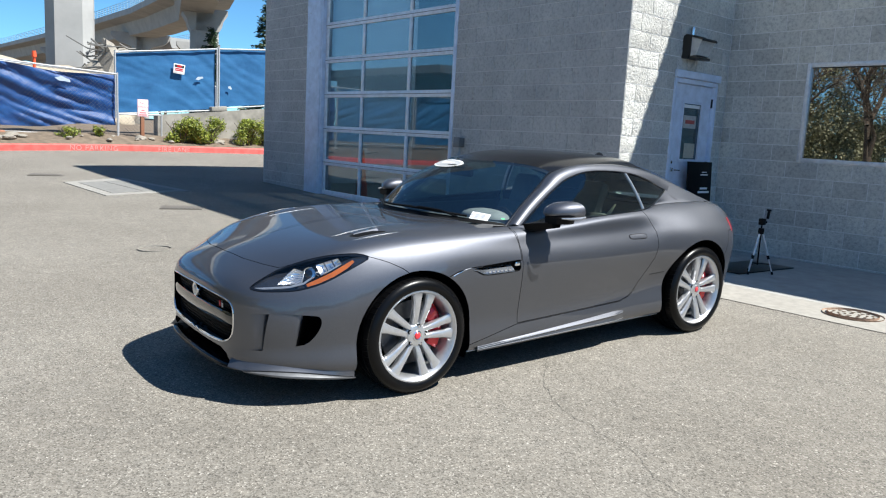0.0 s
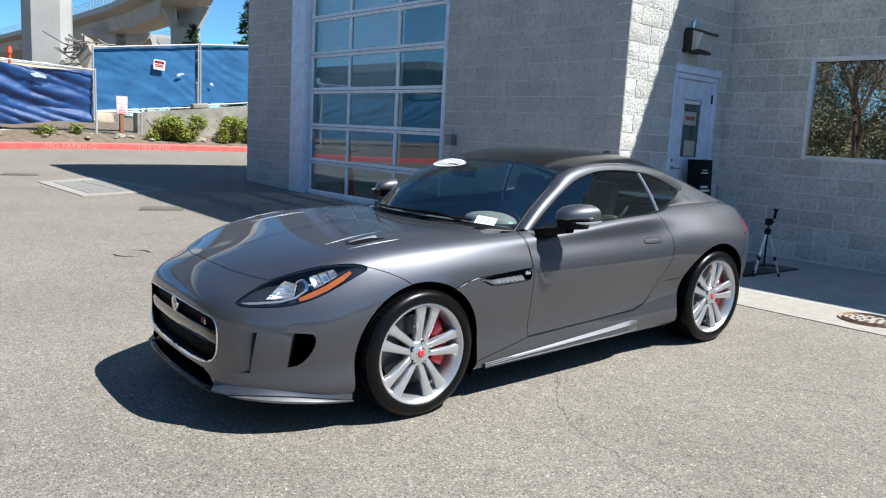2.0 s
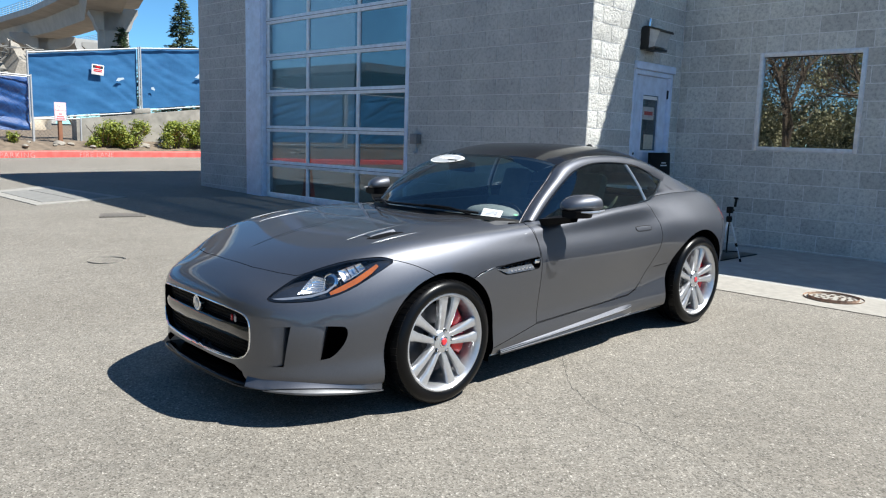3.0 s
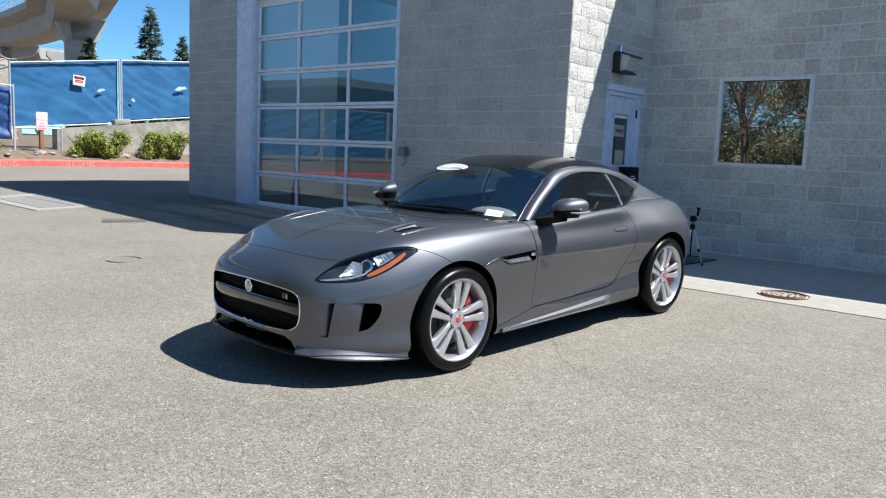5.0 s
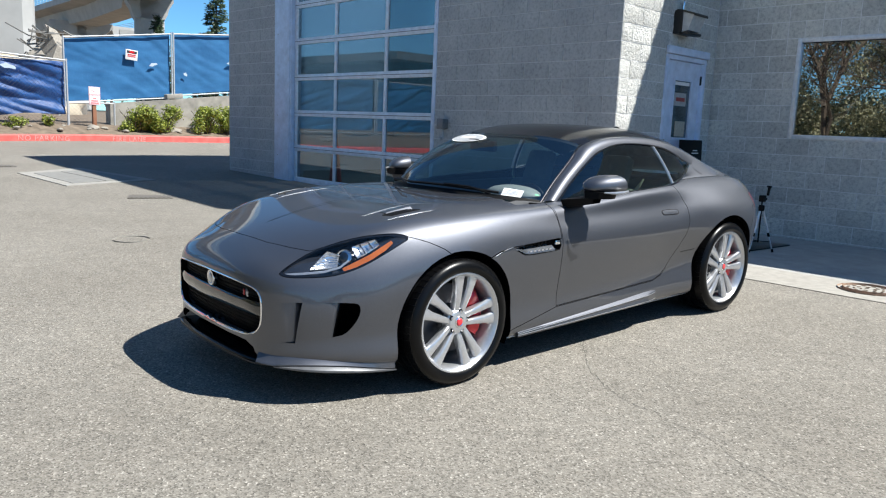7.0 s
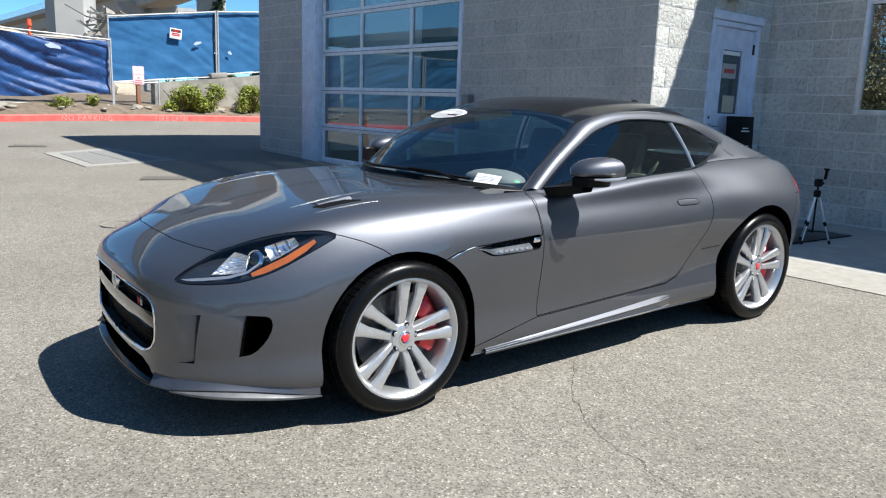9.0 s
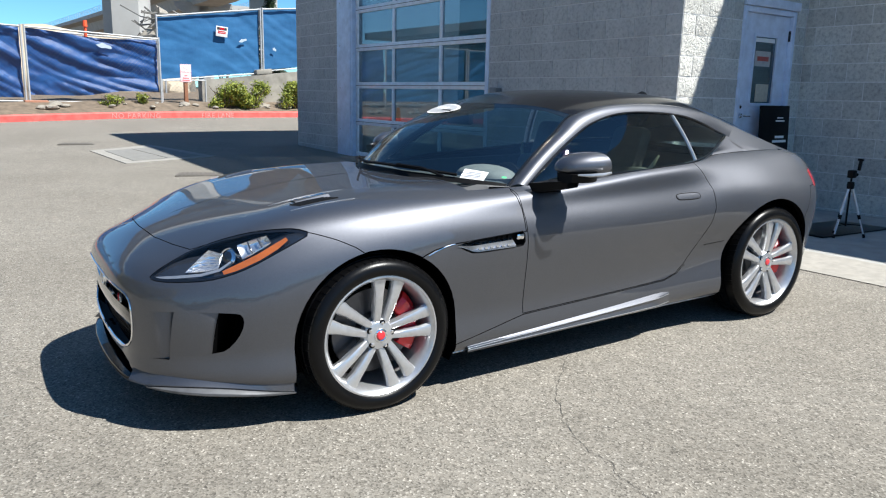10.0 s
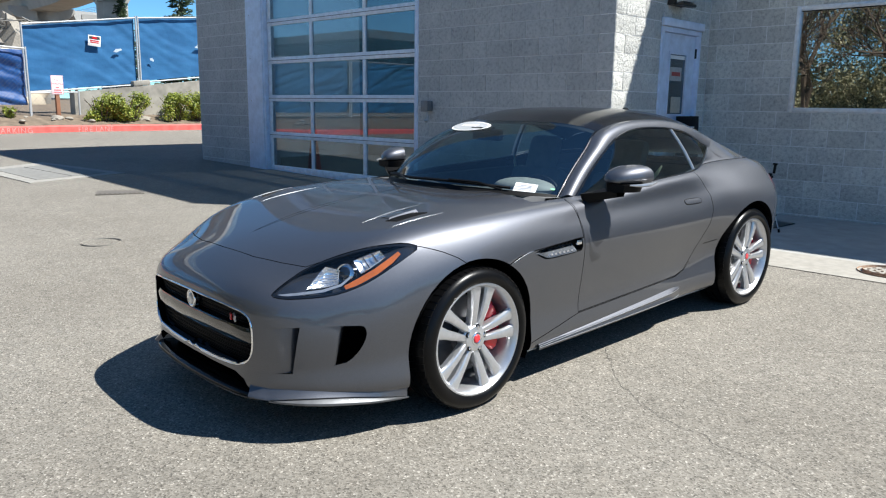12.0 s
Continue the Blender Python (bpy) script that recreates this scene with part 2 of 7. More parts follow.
# ---- ground ----
def ground_z(x, y):
    a = 0.0256 * (min(max(x, -4.0), 1.6) + 1.311)
    s = max(0.0, min(1.0, (x - 1.6) / 2.0))
    return a + 0.0195 * max(0.0, min(y, 19.2) - 2.0) + 0.032 * max(0.0, min(y, 19.2) - 15.5) + 0.02 * s


def ground_strip(xs, ys, lift=0.0, skirt=0.0):
    bm = bmesh.new()
    rows = [[bm.verts.new((x, y, ground_z(x, y) + lift)) for y in ys] for x in xs]
    for a, b in zip(rows, rows[1:]):
        for i in range(len(ys) - 1):
            bm.faces.new((a[i], b[i], b[i + 1], a[i + 1]))
    return bm


XS = [-1500, -400, -120, -60, -30, -15, -8, -5, -4, -3, -2, -1, 0, 1, 1.4, 1.6, 1.8, 2.2, 2.6, 3.0, 3.6, 4, 5, 6, 8, 12, 20, 40, 90, 300, 1500]
YS = [-1500, -400, -120, -50, -25, -12, -6, -3, -1, 0.5, 1.5, 2, 2.5, 4, 6, 9, 12, 15.5, 17, 18.5, 19.2, 20, 24, 30, 45, 80, 200, 500, 1500]
ground = part("ground", ground_strip(XS, YS), M_ASPHALT)
tagged(ground, "sunlit pale grey worn asphalt parking lot", "asphalt", kind="structure")

# ---- building shell ----
WALL_H, GARAGE_H = 6.9, 8.0             # parapet heights: office part, garage part
GX, DY, WX = 3.72, 1.58, 6.03          # garage wall plane, door wall plane, window wall plane
CORNER_Y = 11.1
G0, G1, GTOP = 4.84, 8.74, 4.16        # garage door opening
WIN = (-0.82, 0.47, 1.39, 2.66)        # window opening y0 y1 z0 z1
DOOR = (4.75, 5.78, 2.40)              # door opening x0 x1 top
WIN_BASE = 0.0
INSET = 0.005


def wall_with_hole(name, label, along, plane, lo, hi, holes, thick, sign, top=GARAGE_H):
    """A mortar-faced wall slab; along 'y' stands in plane x, along 'x' in plane y; holes as (a0, a1, z0, z1)."""
    bm = bmesh.new()
    cuts_a = sorted({lo, hi, *(h[0] for h in holes), *(h[1] for h in holes)})
    cuts_z = sorted({-0.3, top, *(h[2] for h in holes), *(h[3] for h in holes)})
    for a0, a1 in zip(cuts_a, cuts_a[1:]):
        for z0, z1 in zip(cuts_z, cuts_z[1:]):
            if any(h[0] <= a0 and a1 <= h[1] and h[2] <= z0 and z1 <= h[3] for h in holes):
                continue
            p0, p1 = plane + INSET * sign, plane + thick * sign
            if along == "y":
                add_box(bm, min(p0, p1), max(p0, p1), a0, a1, z0, z1)
            else:
                add_box(bm, a0, a1, min(p0, p1), max(p0, p1), z0, z1)
    bmesh.ops.remove_doubles(bm, verts=bm.verts, dist=1e-4)
    seen = {}
    for f in bm.faces:
        c = f.calc_center_median()
        seen.setdefault((round(c.x, 3), round(c.y, 3), round(c.z, 3)), []).append(f)
    bmesh.ops.delete(bm, geom=[f for fs in seen.values() if len(fs) > 1 for f in fs], context="FACES")
    ob = part(name, bm, M_MORTAR)
    return tagged(ob, label, "wall", kind="structure")


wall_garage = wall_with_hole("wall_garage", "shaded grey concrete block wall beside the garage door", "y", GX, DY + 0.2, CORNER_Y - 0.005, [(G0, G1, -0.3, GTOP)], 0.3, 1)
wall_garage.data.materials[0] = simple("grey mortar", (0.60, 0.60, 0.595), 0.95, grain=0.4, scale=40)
wall_door = wall_with_hole("wall_door", "grey split-face block wall with a steel door, partly sunlit", "x", DY, GX + INSET, WX + 0.3, [(DOOR[0], DOOR[1], -0.3, DOOR[2])], 0.2, 1)
wall_window = wall_with_hole("wall_window", "shaded grey split-face block wall with a square window", "y", WX, -14.0, DY + INSET, [WIN], 0.3, 1, WALL_H)
wall_back = tagged(part("wall_back", box(GX + 0.01, 16.0, CORNER_Y - 0.3, CORNER_Y - 0.01, -0.3, GARAGE_H), M_MORTAR), "grey block end wall of the building", "wall", kind="structure")
wall_east = tagged(part("wall_east", box(16.0, 16.3, -14.0, CORNER_Y, -0.3, GARAGE_H), M_MORTAR), "grey block far wall of the building", "wall", kind="structure")
wall_south = tagged(part("wall_south", box(WX + 0.3, 16.0, -14.0, -13.7, -0.3, WALL_H), M_MORTAR), "grey block side wall of the building", "wall", kind="structure")
roof_bm = box(GX + 0.3, 16.0, DY + 0.2, CORNER_Y - 0.3, GARAGE_H - 0.5, GARAGE_H - 0.3)
add_box(roof_bm, WX + 0.3, 16.0, -13.7, DY + 0.2, WALL_H - 0.5, WALL_H - 0.3)
tagged(part("roof", roof_bm, M_MORTAR), "flat roof slab behind the wall tops", "roof", kind="structure")
bm = box(GX + 0.3, 16.0, DY + 0.2, CORNER_Y - 0.3, 0.1, 0.16)
add_box(bm, WX + 0.3, 16.0, -13.7, DY + 0.2, 0.1, 0.16)
tagged(part("floor", bm, M_APRON), "dim concrete floor inside the building", "floor", kind="structure")

# ---- the car ----
CAR_POSE = Matrix.Translation((-1.311, -0.9, 0.34)) @ pose(0, 0, 0, 0, 0, -3.5) @ pose(0, 0, 0, 0, -1.46, 0) @ Matrix.Translation((1.311, 0.9, -0.34))
car = thing("car", "dark grey metallic two-door sports coupe with silver wheels parked on asphalt", "car", CAR_POSE)

# body lines by station, nose to tail: outline (x, half width), height of the widest line, spine (x, z)
OUTLINE = [(0, -2.292, 0.0, 0.48), (1, -2.285, 0.27, 0.48), (2, -2.255, 0.49, 0.49), (3, -2.13, 0.655, 0.50), (4, -1.955, 0.77, 0.51), (5, -1.72, 0.862, 0.56),
           (6, -1.31, 0.925, 0.62), (7, -0.9, 0.928, 0.66), (8, -0.5, 0.925, 0.68), (9, 0.1, 0.917, 0.68), (10, 0.6, 0.908, 0.68), (11, 0.95, 0.935, 0.67),
           (12, 1.31, 0.965, 0.66), (13, 1.7, 0.918, 0.67), (14, 1.925, 0.80, 0.68), (15, 2.055, 0.59, 0.69), (16, 2.115, 0.3, 0.70), (17, 2.13, 0.0, 0.70)]
SPINE = [(0, -1.78, 0.850), (2, -1.68, 0.868), (4, -1.52, 0.894), (5, -1.38, 0.911), (6, -1.2, 0.929), (7, -0.88, 0.947), (8, -0.5, 0.95), (10, 0.6, 0.96), (12, 1.31, 0.98),
         (14, 1.7, 0.96), (17, 1.9, 0.94)]
FLOORLINE = [(0, 0.04, 0.20), (3, 0.04, 0.19), (5, 0.03, 0.17), (7, 0.05, 0.175), (10, 0.05, 0.18), (12, 0.05, 0.21), (14, 0.10, 0.25), (17, 0.10, 0.27)]
LOWER = [(0, 0.004, 0.33), (3, 0.006, 0.33), (5, 0.01, 0.35), (6, 0.02, 0.38), (8, 0.035, 0.38), (10, 0.045, 0.42), (11, 0.045, 0.45), (12, 0.02, 0.42), (14, 0.03, 0.45), (17, 0.03, 0.48)]
SHOULDER = [(0, 0.008, 0.632), (2, 0.016, 0.625), (3, 0.036, 0.622), (4, 0.055, 0.67), (5, 0.045, 0.74), (6, 0.045, 0.805), (7, 0.04, 0.825), (8, 0.046, 0.82), (9, 0.047, 0.83), (10, 0.046, 0.84),
            (11, 0.035, 0.84), (12, 0.055, 0.84), (13, 0.06, 0.83), (14, 0.05, 0.84), (17, 0.03, 0.88)]
CREST = [(0, 0.135, 0.732), (2, 0.142, 0.718), (3, 0.16, 0.724), (4, 0.18, 0.811), (5, 0.165, 0.874), (6, 0.2, 0.908), (7, 0.17, 0.925), (8, 0.138, 0.91), (9, 0.105, 0.942), (10, 0.108, 0.963),
         (11, 0.21, 0.99), (12, 0.265, 0.998), (13, 0.235, 0.988), (14, 0.17, 0.952), (17, 0.08, 0.93)]
NU, NV = 230, 60


def half_body():
    us = np.linspace(0, 17, NU)
    out, spine = spline(OUTLINE, us), spline(SPINE, us)
    rows = [spline(k, us) for k in (FLOORLINE, LOWER, SHOULDER, CREST)]
    vs = np.linspace(0, 7, NV)
    bm = bmesh.new()
    grid = []
    for i in range(NU):
        p, s = np.array(out[i, :2]), np.array((spine[i, 0], 0.0))
        d = s - p
        reach = np.linalg.norm(d)
        d /= reach
        fl, lo, sh, cr = (r[i] for r in rows)
        prof = [(0, min(0.35, reach * 0.6), fl[1]), (1, fl[0], fl[1] + 0.004), (2, lo[0], lo[1]), (3, 0.0, out[i, 2]), (4, sh[0], sh[1]), (5, cr[0], cr[1]),
                (6, (cr[0] + reach) / 2, cr[1] + (spine[i, 1] - cr[1]) * 0.68), (7, reach, spine[i, 1])]
        q = spline(prof, vs)
        col = []
        for inset, z in q:
            x, w = p + d * inset
            col.append((x, max(w, 0.0) if inset < reach - 1e-6 else 0.0, z))
        grid.append(col)
    # fair the bonnet and wings: rounds of smoothing with no shrinking
    g = np.array(grid)
    soft = np.clip((9.5 - us) / 1.5, 0, 1)[:, None] * np.clip((vs - 3.0) / 0.8, 0, 1)[None, :]
    def run_along(a, rounds):
        for _ in range(rounds):
            q = np.concatenate([a[1:2] * (1, -1, 1), a, a[-1:]], 0)
            a = a + ((q[:-2] + q[2:]) / 2 - a) * 0.5 * soft[:, :, None]
        return a

    low_pass = run_along(g, 220)
    g = low_pass + run_along(g - low_pass, 220)
    across = soft * np.clip((vs - 4.3) / 0.8, 0, 1)[None, :]

    def run_across(a, rounds):
        for _ in range(rounds):
            q = np.concatenate([a[:, :1], a, a[:, -2:-1] * (1, -1, 1)], 1)
            a = a + ((q[:, :-2] + q[:, 2:]) / 2 - a) * 0.5 * across[:, :, None]
        return a

    low_pass = run_across(g, 50)
    g = low_pass + run_across(g - low_pass, 50)
    for k in range(240):
        p = np.concatenate([g[1:2] * (1, -1, 1), g, g[-1:]], 0)
        p = np.concatenate([p[:, :1], p, p[:, -2:-1] * (1, -1, 1)], 1)
        mean = (p[:-2, 1:-1] + p[2:, 1:-1] + p[1:-1, :-2] + p[1:-1, 2:]) / 4
        g = g + (mean - g) * soft[:, :, None] * (0.5 if k % 2 == 0 else -0.506)
        g[:, -1, 1] = 0.0
    # draw the bonnet to one fair surface
    def terms(x, w):
        a, b = (x + 1.35) / 0.95, (w / 0.8) ** 2
        return np.stack([a ** i * b ** j for i in range(7) for j in range(4) if i + 2 * j <= 6], -1)

    part_of = (vs[None, :] >= 4.6) & (us[:, None] <= 8.6)
    fit, *_ = np.linalg.lstsq(terms(g[..., 0][part_of], g[..., 1][part_of]), g[..., 2][part_of], rcond=None)
    pull = np.clip((vs[None, :] - 4.5) / 1.1, 0, 1) * np.clip((8.6 - us[:, None]) / 1.0, 0, 1)
    pull = pull * pull * (3 - 2 * pull)
    fair = terms(g[..., 0], g[..., 1]) @ fit
    g[..., 2] += np.where(pull > 0, (fair - g[..., 2]) * pull, 0)
    grid = [[bm.verts.new(c) for c in row] for row in g]
    for a, b in zip(grid, grid[1:]):
        for j in range(NV - 1):
            bm.faces.new((a[j], a[j + 1], b[j + 1], b[j]))
    bm.normal_update()
    return bm, us, vs


def seen_from(direction):
    """Two axes across a viewing direction, for outlines drawn on the body."""
    d = Vector(direction).normalized()
    r = d.cross(Vector((0, 0, 1))).normalized()
    return r, r.cross(d)


SIDE = (Vector((1, 0, 0)), Vector((0, 0, 1)))
FRONT = (Vector((0, 1, 0)), Vector((0, 0, 1)))


def inside(poly, a, b):
    hit = False
    for (x0, y0), (x1, y1) in zip(poly, poly[1:] + poly[:1]):
        if (y0 > b) != (y1 > b) and a < (x1 - x0) * (b - y0) / (y1 - y0) + x0:
            hit = not hit
    return hit


def rounded(pts, n=3):
    """Corner-cut smoothing of an outline."""
    for _ in range(n):
        pts = [q for (x0, y0), (x1, y1) in zip(pts, pts[1:] + pts[:1]) for q in ((x0 * 0.75 + x1 * 0.25, y0 * 0.75 + y1 * 0.25), (x0 * 0.25 + x1 * 0.75, y0 * 0.25 + y1 * 0.75))]
    return pts


def split_by(bm, poly, axes, where=None):
    """Cuts the faces along an outline drawn across axes, and gives those inside it."""
    r, u = axes
    n = r.cross(u)
    for (x0, y0), (x1, y1) in zip(poly, poly[1:] + poly[:1]):
        if math.hypot(x1 - x0, y1 - y0) < 1e-6:
            continue
        lo_a, hi_a, lo_b, hi_b = min(x0, x1) - 1e-3, max(x0, x1) + 1e-3, min(y0, y1) - 1e-3, max(y0, y1) + 1e-3
        fs = []
        for f in bm.faces:
            if where and not where(f):
                continue
            pa = [v.co.dot(r) for v in f.verts]
            pb = [v.co.dot(u) for v in f.verts]
            if max(pa) >= lo_a and min(pa) <= hi_a and max(pb) >= lo_b and min(pb) <= hi_b:
                fs.append(f)
        geom = list({e for f in fs for e in f.edges} | {v for f in fs for v in f.verts}) + fs
        line = r * (x1 - x0) + u * (y1 - y0)
        bmesh.ops.bisect_plane(bm, geom=geom, dist=1e-6, plane_co=r * x0 + u * y0, plane_no=line.cross(n).normalized())
    got = []
    for f in bm.faces:
        if where and not where(f):
            continue
        c = f.calc_center_median()
        if inside(poly, c.dot(r), c.dot(u)):
            got.append(f)
    return got


def take(bm, faces):
    """Moves faces into a mesh of their own."""
    out, old = bmesh.new(), {}
    for f in faces:
        vs = []
        for v in f.verts:
            if v not in old:
                old[v] = out.verts.new(v.co)
            vs.append(old[v])
        out.faces.new(vs)
    bmesh.ops.delete(bm, geom=list(faces), context="FACES")
    return out


def edge_in(bm, gap, depth, skip=None):
    """Draws the free edges of a panel back by gap and folds them inwards by depth."""
    bm.normal_update()
    free = [e for e in bm.edges if len(e.link_faces) == 1 and not (skip and skip(e))]
    shift = {}
    for e in free:
        f = e.link_faces[0]
        d = (e.verts[1].co - e.verts[0].co).normalized()
        nrm = master_normal((e.verts[0].co + e.verts[1].co) / 2) or f.normal.copy()
        inw = nrm.cross(d)
        long = max((v.co for v in f.verts), key=lambda c: abs((c - e.verts[0].co).dot(inw)))
        if inw.dot(long - e.verts[0].co) < 0:
            inw = -inw
        for v in e.verts:
            shift.setdefault(v, []).append((inw * e.calc_length(), nrm))
    moved, rim = {}, {}
    for v, l in shift.items():
        rim[v] = sum((a for a, _ in l), Vector()).normalized()
        moved[v] = sum((b for _, b in l), Vector()).normalized()
    if gap:
        # the strip behind the rim follows it, so that no narrow face turns over
        spots = [(v.co.copy(), d) for v, d in rim.items()] + [((e.verts[0].co + e.verts[1].co) / 2, (rim[e.verts[0]] + rim[e.verts[1]]).normalized()) for e in free]
        kd = KDTree(len(spots))
        for i, (c, d) in enumerate(spots):
            kd.insert(c, i)
        kd.balance()
        for v in bm.verts:
            if v not in rim:
                c, i, far = kd.find(v.co)
                if i is not None and far < 8 * gap:
                    v.co += spots[i][1] * gap * (1 - far / (8 * gap))
    for v, d in rim.items():
        v.co += d * gap
    twin = {v: bm.verts.new(v.co - nrm * depth) for v, nrm in moved.items()}
    lip = {v: bm.verts.new(v.co) for v in moved}
    for e in free:
        a, b = e.verts
        f = bm.faces.new((lip[a], lip[b], twin[b], twin[a]))
        f.material_index = 1


from mathutils.bvhtree import BVHTree
from mathutils.kdtree import KDTree

MASTER, US, VS = half_body()
TREE = BVHTree.FromBMesh(MASTER)
MASTER.verts.ensure_lookup_table()
MASTER.faces.ensure_lookup_table()
for v in MASTER.verts:
    if v.co.y < 1e-5:
        v.normal = Vector((v.normal.x, 0, v.normal.z)).normalized()


def master_normal(co):
    loc, nrm, i, dist = TREE.find_nearest(co)
    if loc is None or dist > 0.012:
        return None
    f = MASTER.faces[i]
    ws = [1 / ((v.co - loc).length_squared + 1e-7) for v in f.verts]
    return sum((v.normal * w for v, w in zip(f.verts, ws)), Vector()).normalized()


def panel(name, bm, parent, mirror, materials, both=False, label="", own=False):
    """Links a cut panel on the left (mirror False) or right side, or both sides in one mesh, shaded as the whole body."""
    me = bpy.data.meshes.new(name)
    verts, faces, mats, norms = [], [], [], []
    bm.normal_update()
    for flip in ((False, True) if both else (mirror,)):
        base = len(verts)
        sgn = 1 if flip else -1
        idx = {v: base + k for k, v in enumerate(bm.verts)}
        vn = {v: master_normal(v.co) for v in bm.verts}
        if own:
            for v in bm.verts:
                far = TREE.find_nearest(v.co)[3]
                w_ = smooth01(far / 0.010)
                vn[v] = v.normal.copy() if vn[v] is None else vn[v].lerp(v.normal, w_).normalized()
        verts += [(v.co.x, v.co.y * sgn, v.co.z) for v in bm.verts]
        for f in bm.faces:
            loop = list(f.verts)
            if not flip:
                loop = loop[::-1]
            faces.append([idx[v] for v in loop])
            mats.append(f.material_index)
            for v in loop:
                n = f.normal if f.material_index == 1 or vn[v] is None or (vn[v].dot(f.normal) < 0.3 and f.calc_area() > 2e-6) else vn[v]
                norms.append((n.x, n.y * sgn, n.z))
    me.from_pydata(verts, [], faces)
    for m in materials:
        me.materials.append(m)
    me.polygons.foreach_set("material_index", mats)
    me.polygons.foreach_set("use_smooth", [True] * len(faces))
    me.normals_split_custom_set(norms)
    ob = new(name, me)
    ob.parent = parent
    if label:
        ob["label"] = label
    return ob


def circle(cx, cz, r, n=48):
    return [(cx + r * math.cos(2 * math.pi * k / n), cz + r * math.sin(2 * math.pi * k / n)) for k in range(n)]


HUB_F, HUB_R, HUB_Z = -1.311, 1.311, 0.34
skin = MASTER.copy()
skin.verts.ensure_lookup_table()
skin.faces.ensure_lookup_table()
# open the cabin and the floor
drop = []
for i in range(NU - 1):
    for j in range(NV - 1):
        f = skin.faces[i * (NV - 1) + j]
        um, vm = (US[i] + US[i + 1]) / 2, (VS[j] + VS[j + 1]) / 2
        if vm < 0.6 or (vm > 5 and 7.35 < um < 13.2):
            drop.append(f)
bmesh.ops.delete(skin, geom=drop, context="FACES")
on_side = lambda f: f.calc_center_median().y > 0.5
for cx, r in ((HUB_F + 0.005, 0.378), (HUB_R - 0.008, 0.392)):
    bmesh.ops.delete(skin, geom=split_by(skin, circle(cx, HUB_Z, r), SIDE, on_side), context="FACES")
    low = [(cx - r, HUB_Z), (cx + r, HUB_Z), (cx + r, 0.0), (cx - r, 0.0)]
    bmesh.ops.delete(skin, geom=split_by(skin, low, SIDE, on_side), context="FACES")

def outline(points, axes):
    return [(Vector(p).dot(axes[0]), Vector(p).dot(axes[1])) for p in points]


def free_loop_tube(bm, radius, keep=None, sides=6, lift=0.0):
    """A fine trim tube along the free edges of a mesh."""
    out = bmesh.new()
    bm.normal_update()
    todo = {e for e in bm.edges if len(e.link_faces) == 1 and (keep is None or keep(e))}
    while todo:
        e = todo.pop()
        chain = [e.verts[0], e.verts[1]]
        for end in (0, 1):
            while True:
                v = chain[-1] if end == 0 else chain[0]
                nxt = [x for x in v.link_edges if x in todo]
                if not nxt:
                    break
                todo.discard(nxt[0])
                o = nxt[0].other_vert(v)
                chain.append(o) if end == 0 else chain.insert(0, o)
        pts = [v.co + v.normal * lift for v in chain]
        thin = [pts[0]]
        for p in pts[1:]:
            if (p - thin[-1]).length > radius * 0.8:
                thin.append(p)
        if len(thin) > 2:
            add_tube(out, thin, radius, sides)
    return out


def mirrored(bm):
    for v in bm.verts:
        v.co.y = -v.co.y
    bmesh.ops.reverse_faces(bm, faces=bm.faces)
    return bm


def copy_bm(bm, flip=False):
    c = bm.copy()
    return mirrored(c) if flip else c


def hollow(bm, depth_of, normal):
    """Sinks a cut-out panel: each point by depth_of(point) along -normal, with walls left at the rim (material 1)."""
    rim = [(e.verts[0], e.verts[1]) for e in bm.edges if len(e.link_faces) == 1 and max(v.co.y for v in e.verts) > 1e-4]
    top = {}
    for a, b in rim:
        for v in (a, b):
            if v not in top:
                top[v] = bm.verts.new(v.co)
    for v in bm.verts:
        if v not in top.values():
            v.co -= normal * depth_of(v.co)
    foot = {a: bm.verts.new(a.co) for a in top}
    for a, b in rim:
        if (a.co - top[a].co).length > 5e-4 or (b.co - top[b].co).length > 5e-4:
            bm.faces.new((foot[a], foot[b], top[b], top[a])).material_index = 1
    return bm


def smooth01(t):
    t = max(0.0, min(1.0, t))
    return t * t * (3 - 2 * t)


# -- cuts in the left half of the body --
LAMP_VIEW = seen_from((-0.55, 0.65, 0.52))
LAMP_OUT = Vector((-0.55, 0.65, 0.52)).normalized()
LAMP = [(-2.166, 0.540, 0.625), (-2.138, 0.540, 0.648), (-2.075, 0.546, 0.682), (-2.000, 0.555, 0.719), (-1.906, 0.618, 0.768), (-1.807, 0.688, 0.805), (-1.71, 0.754, 0.825), (-1.633, 0.788, 0.826),
        (-1.576, 0.822, 0.804), (-1.659, 0.82, 0.767), (-1.743, 0.81, 0.729), (-1.825, 0.788, 0.684), (-1.9, 0.755, 0.65), (-1.978, 0.713, 0.627), (-2.063, 0.652, 0.619), (-2.132, 0.588, 0.615)]
near_nose = lambda f: f.calc_center_median().x < -1.4
lamp_poly = rounded(outline(LAMP, LAMP_VIEW), 1)
lamp_bm = take(skin, split_by(skin, lamp_poly, LAMP_VIEW, near_nose))

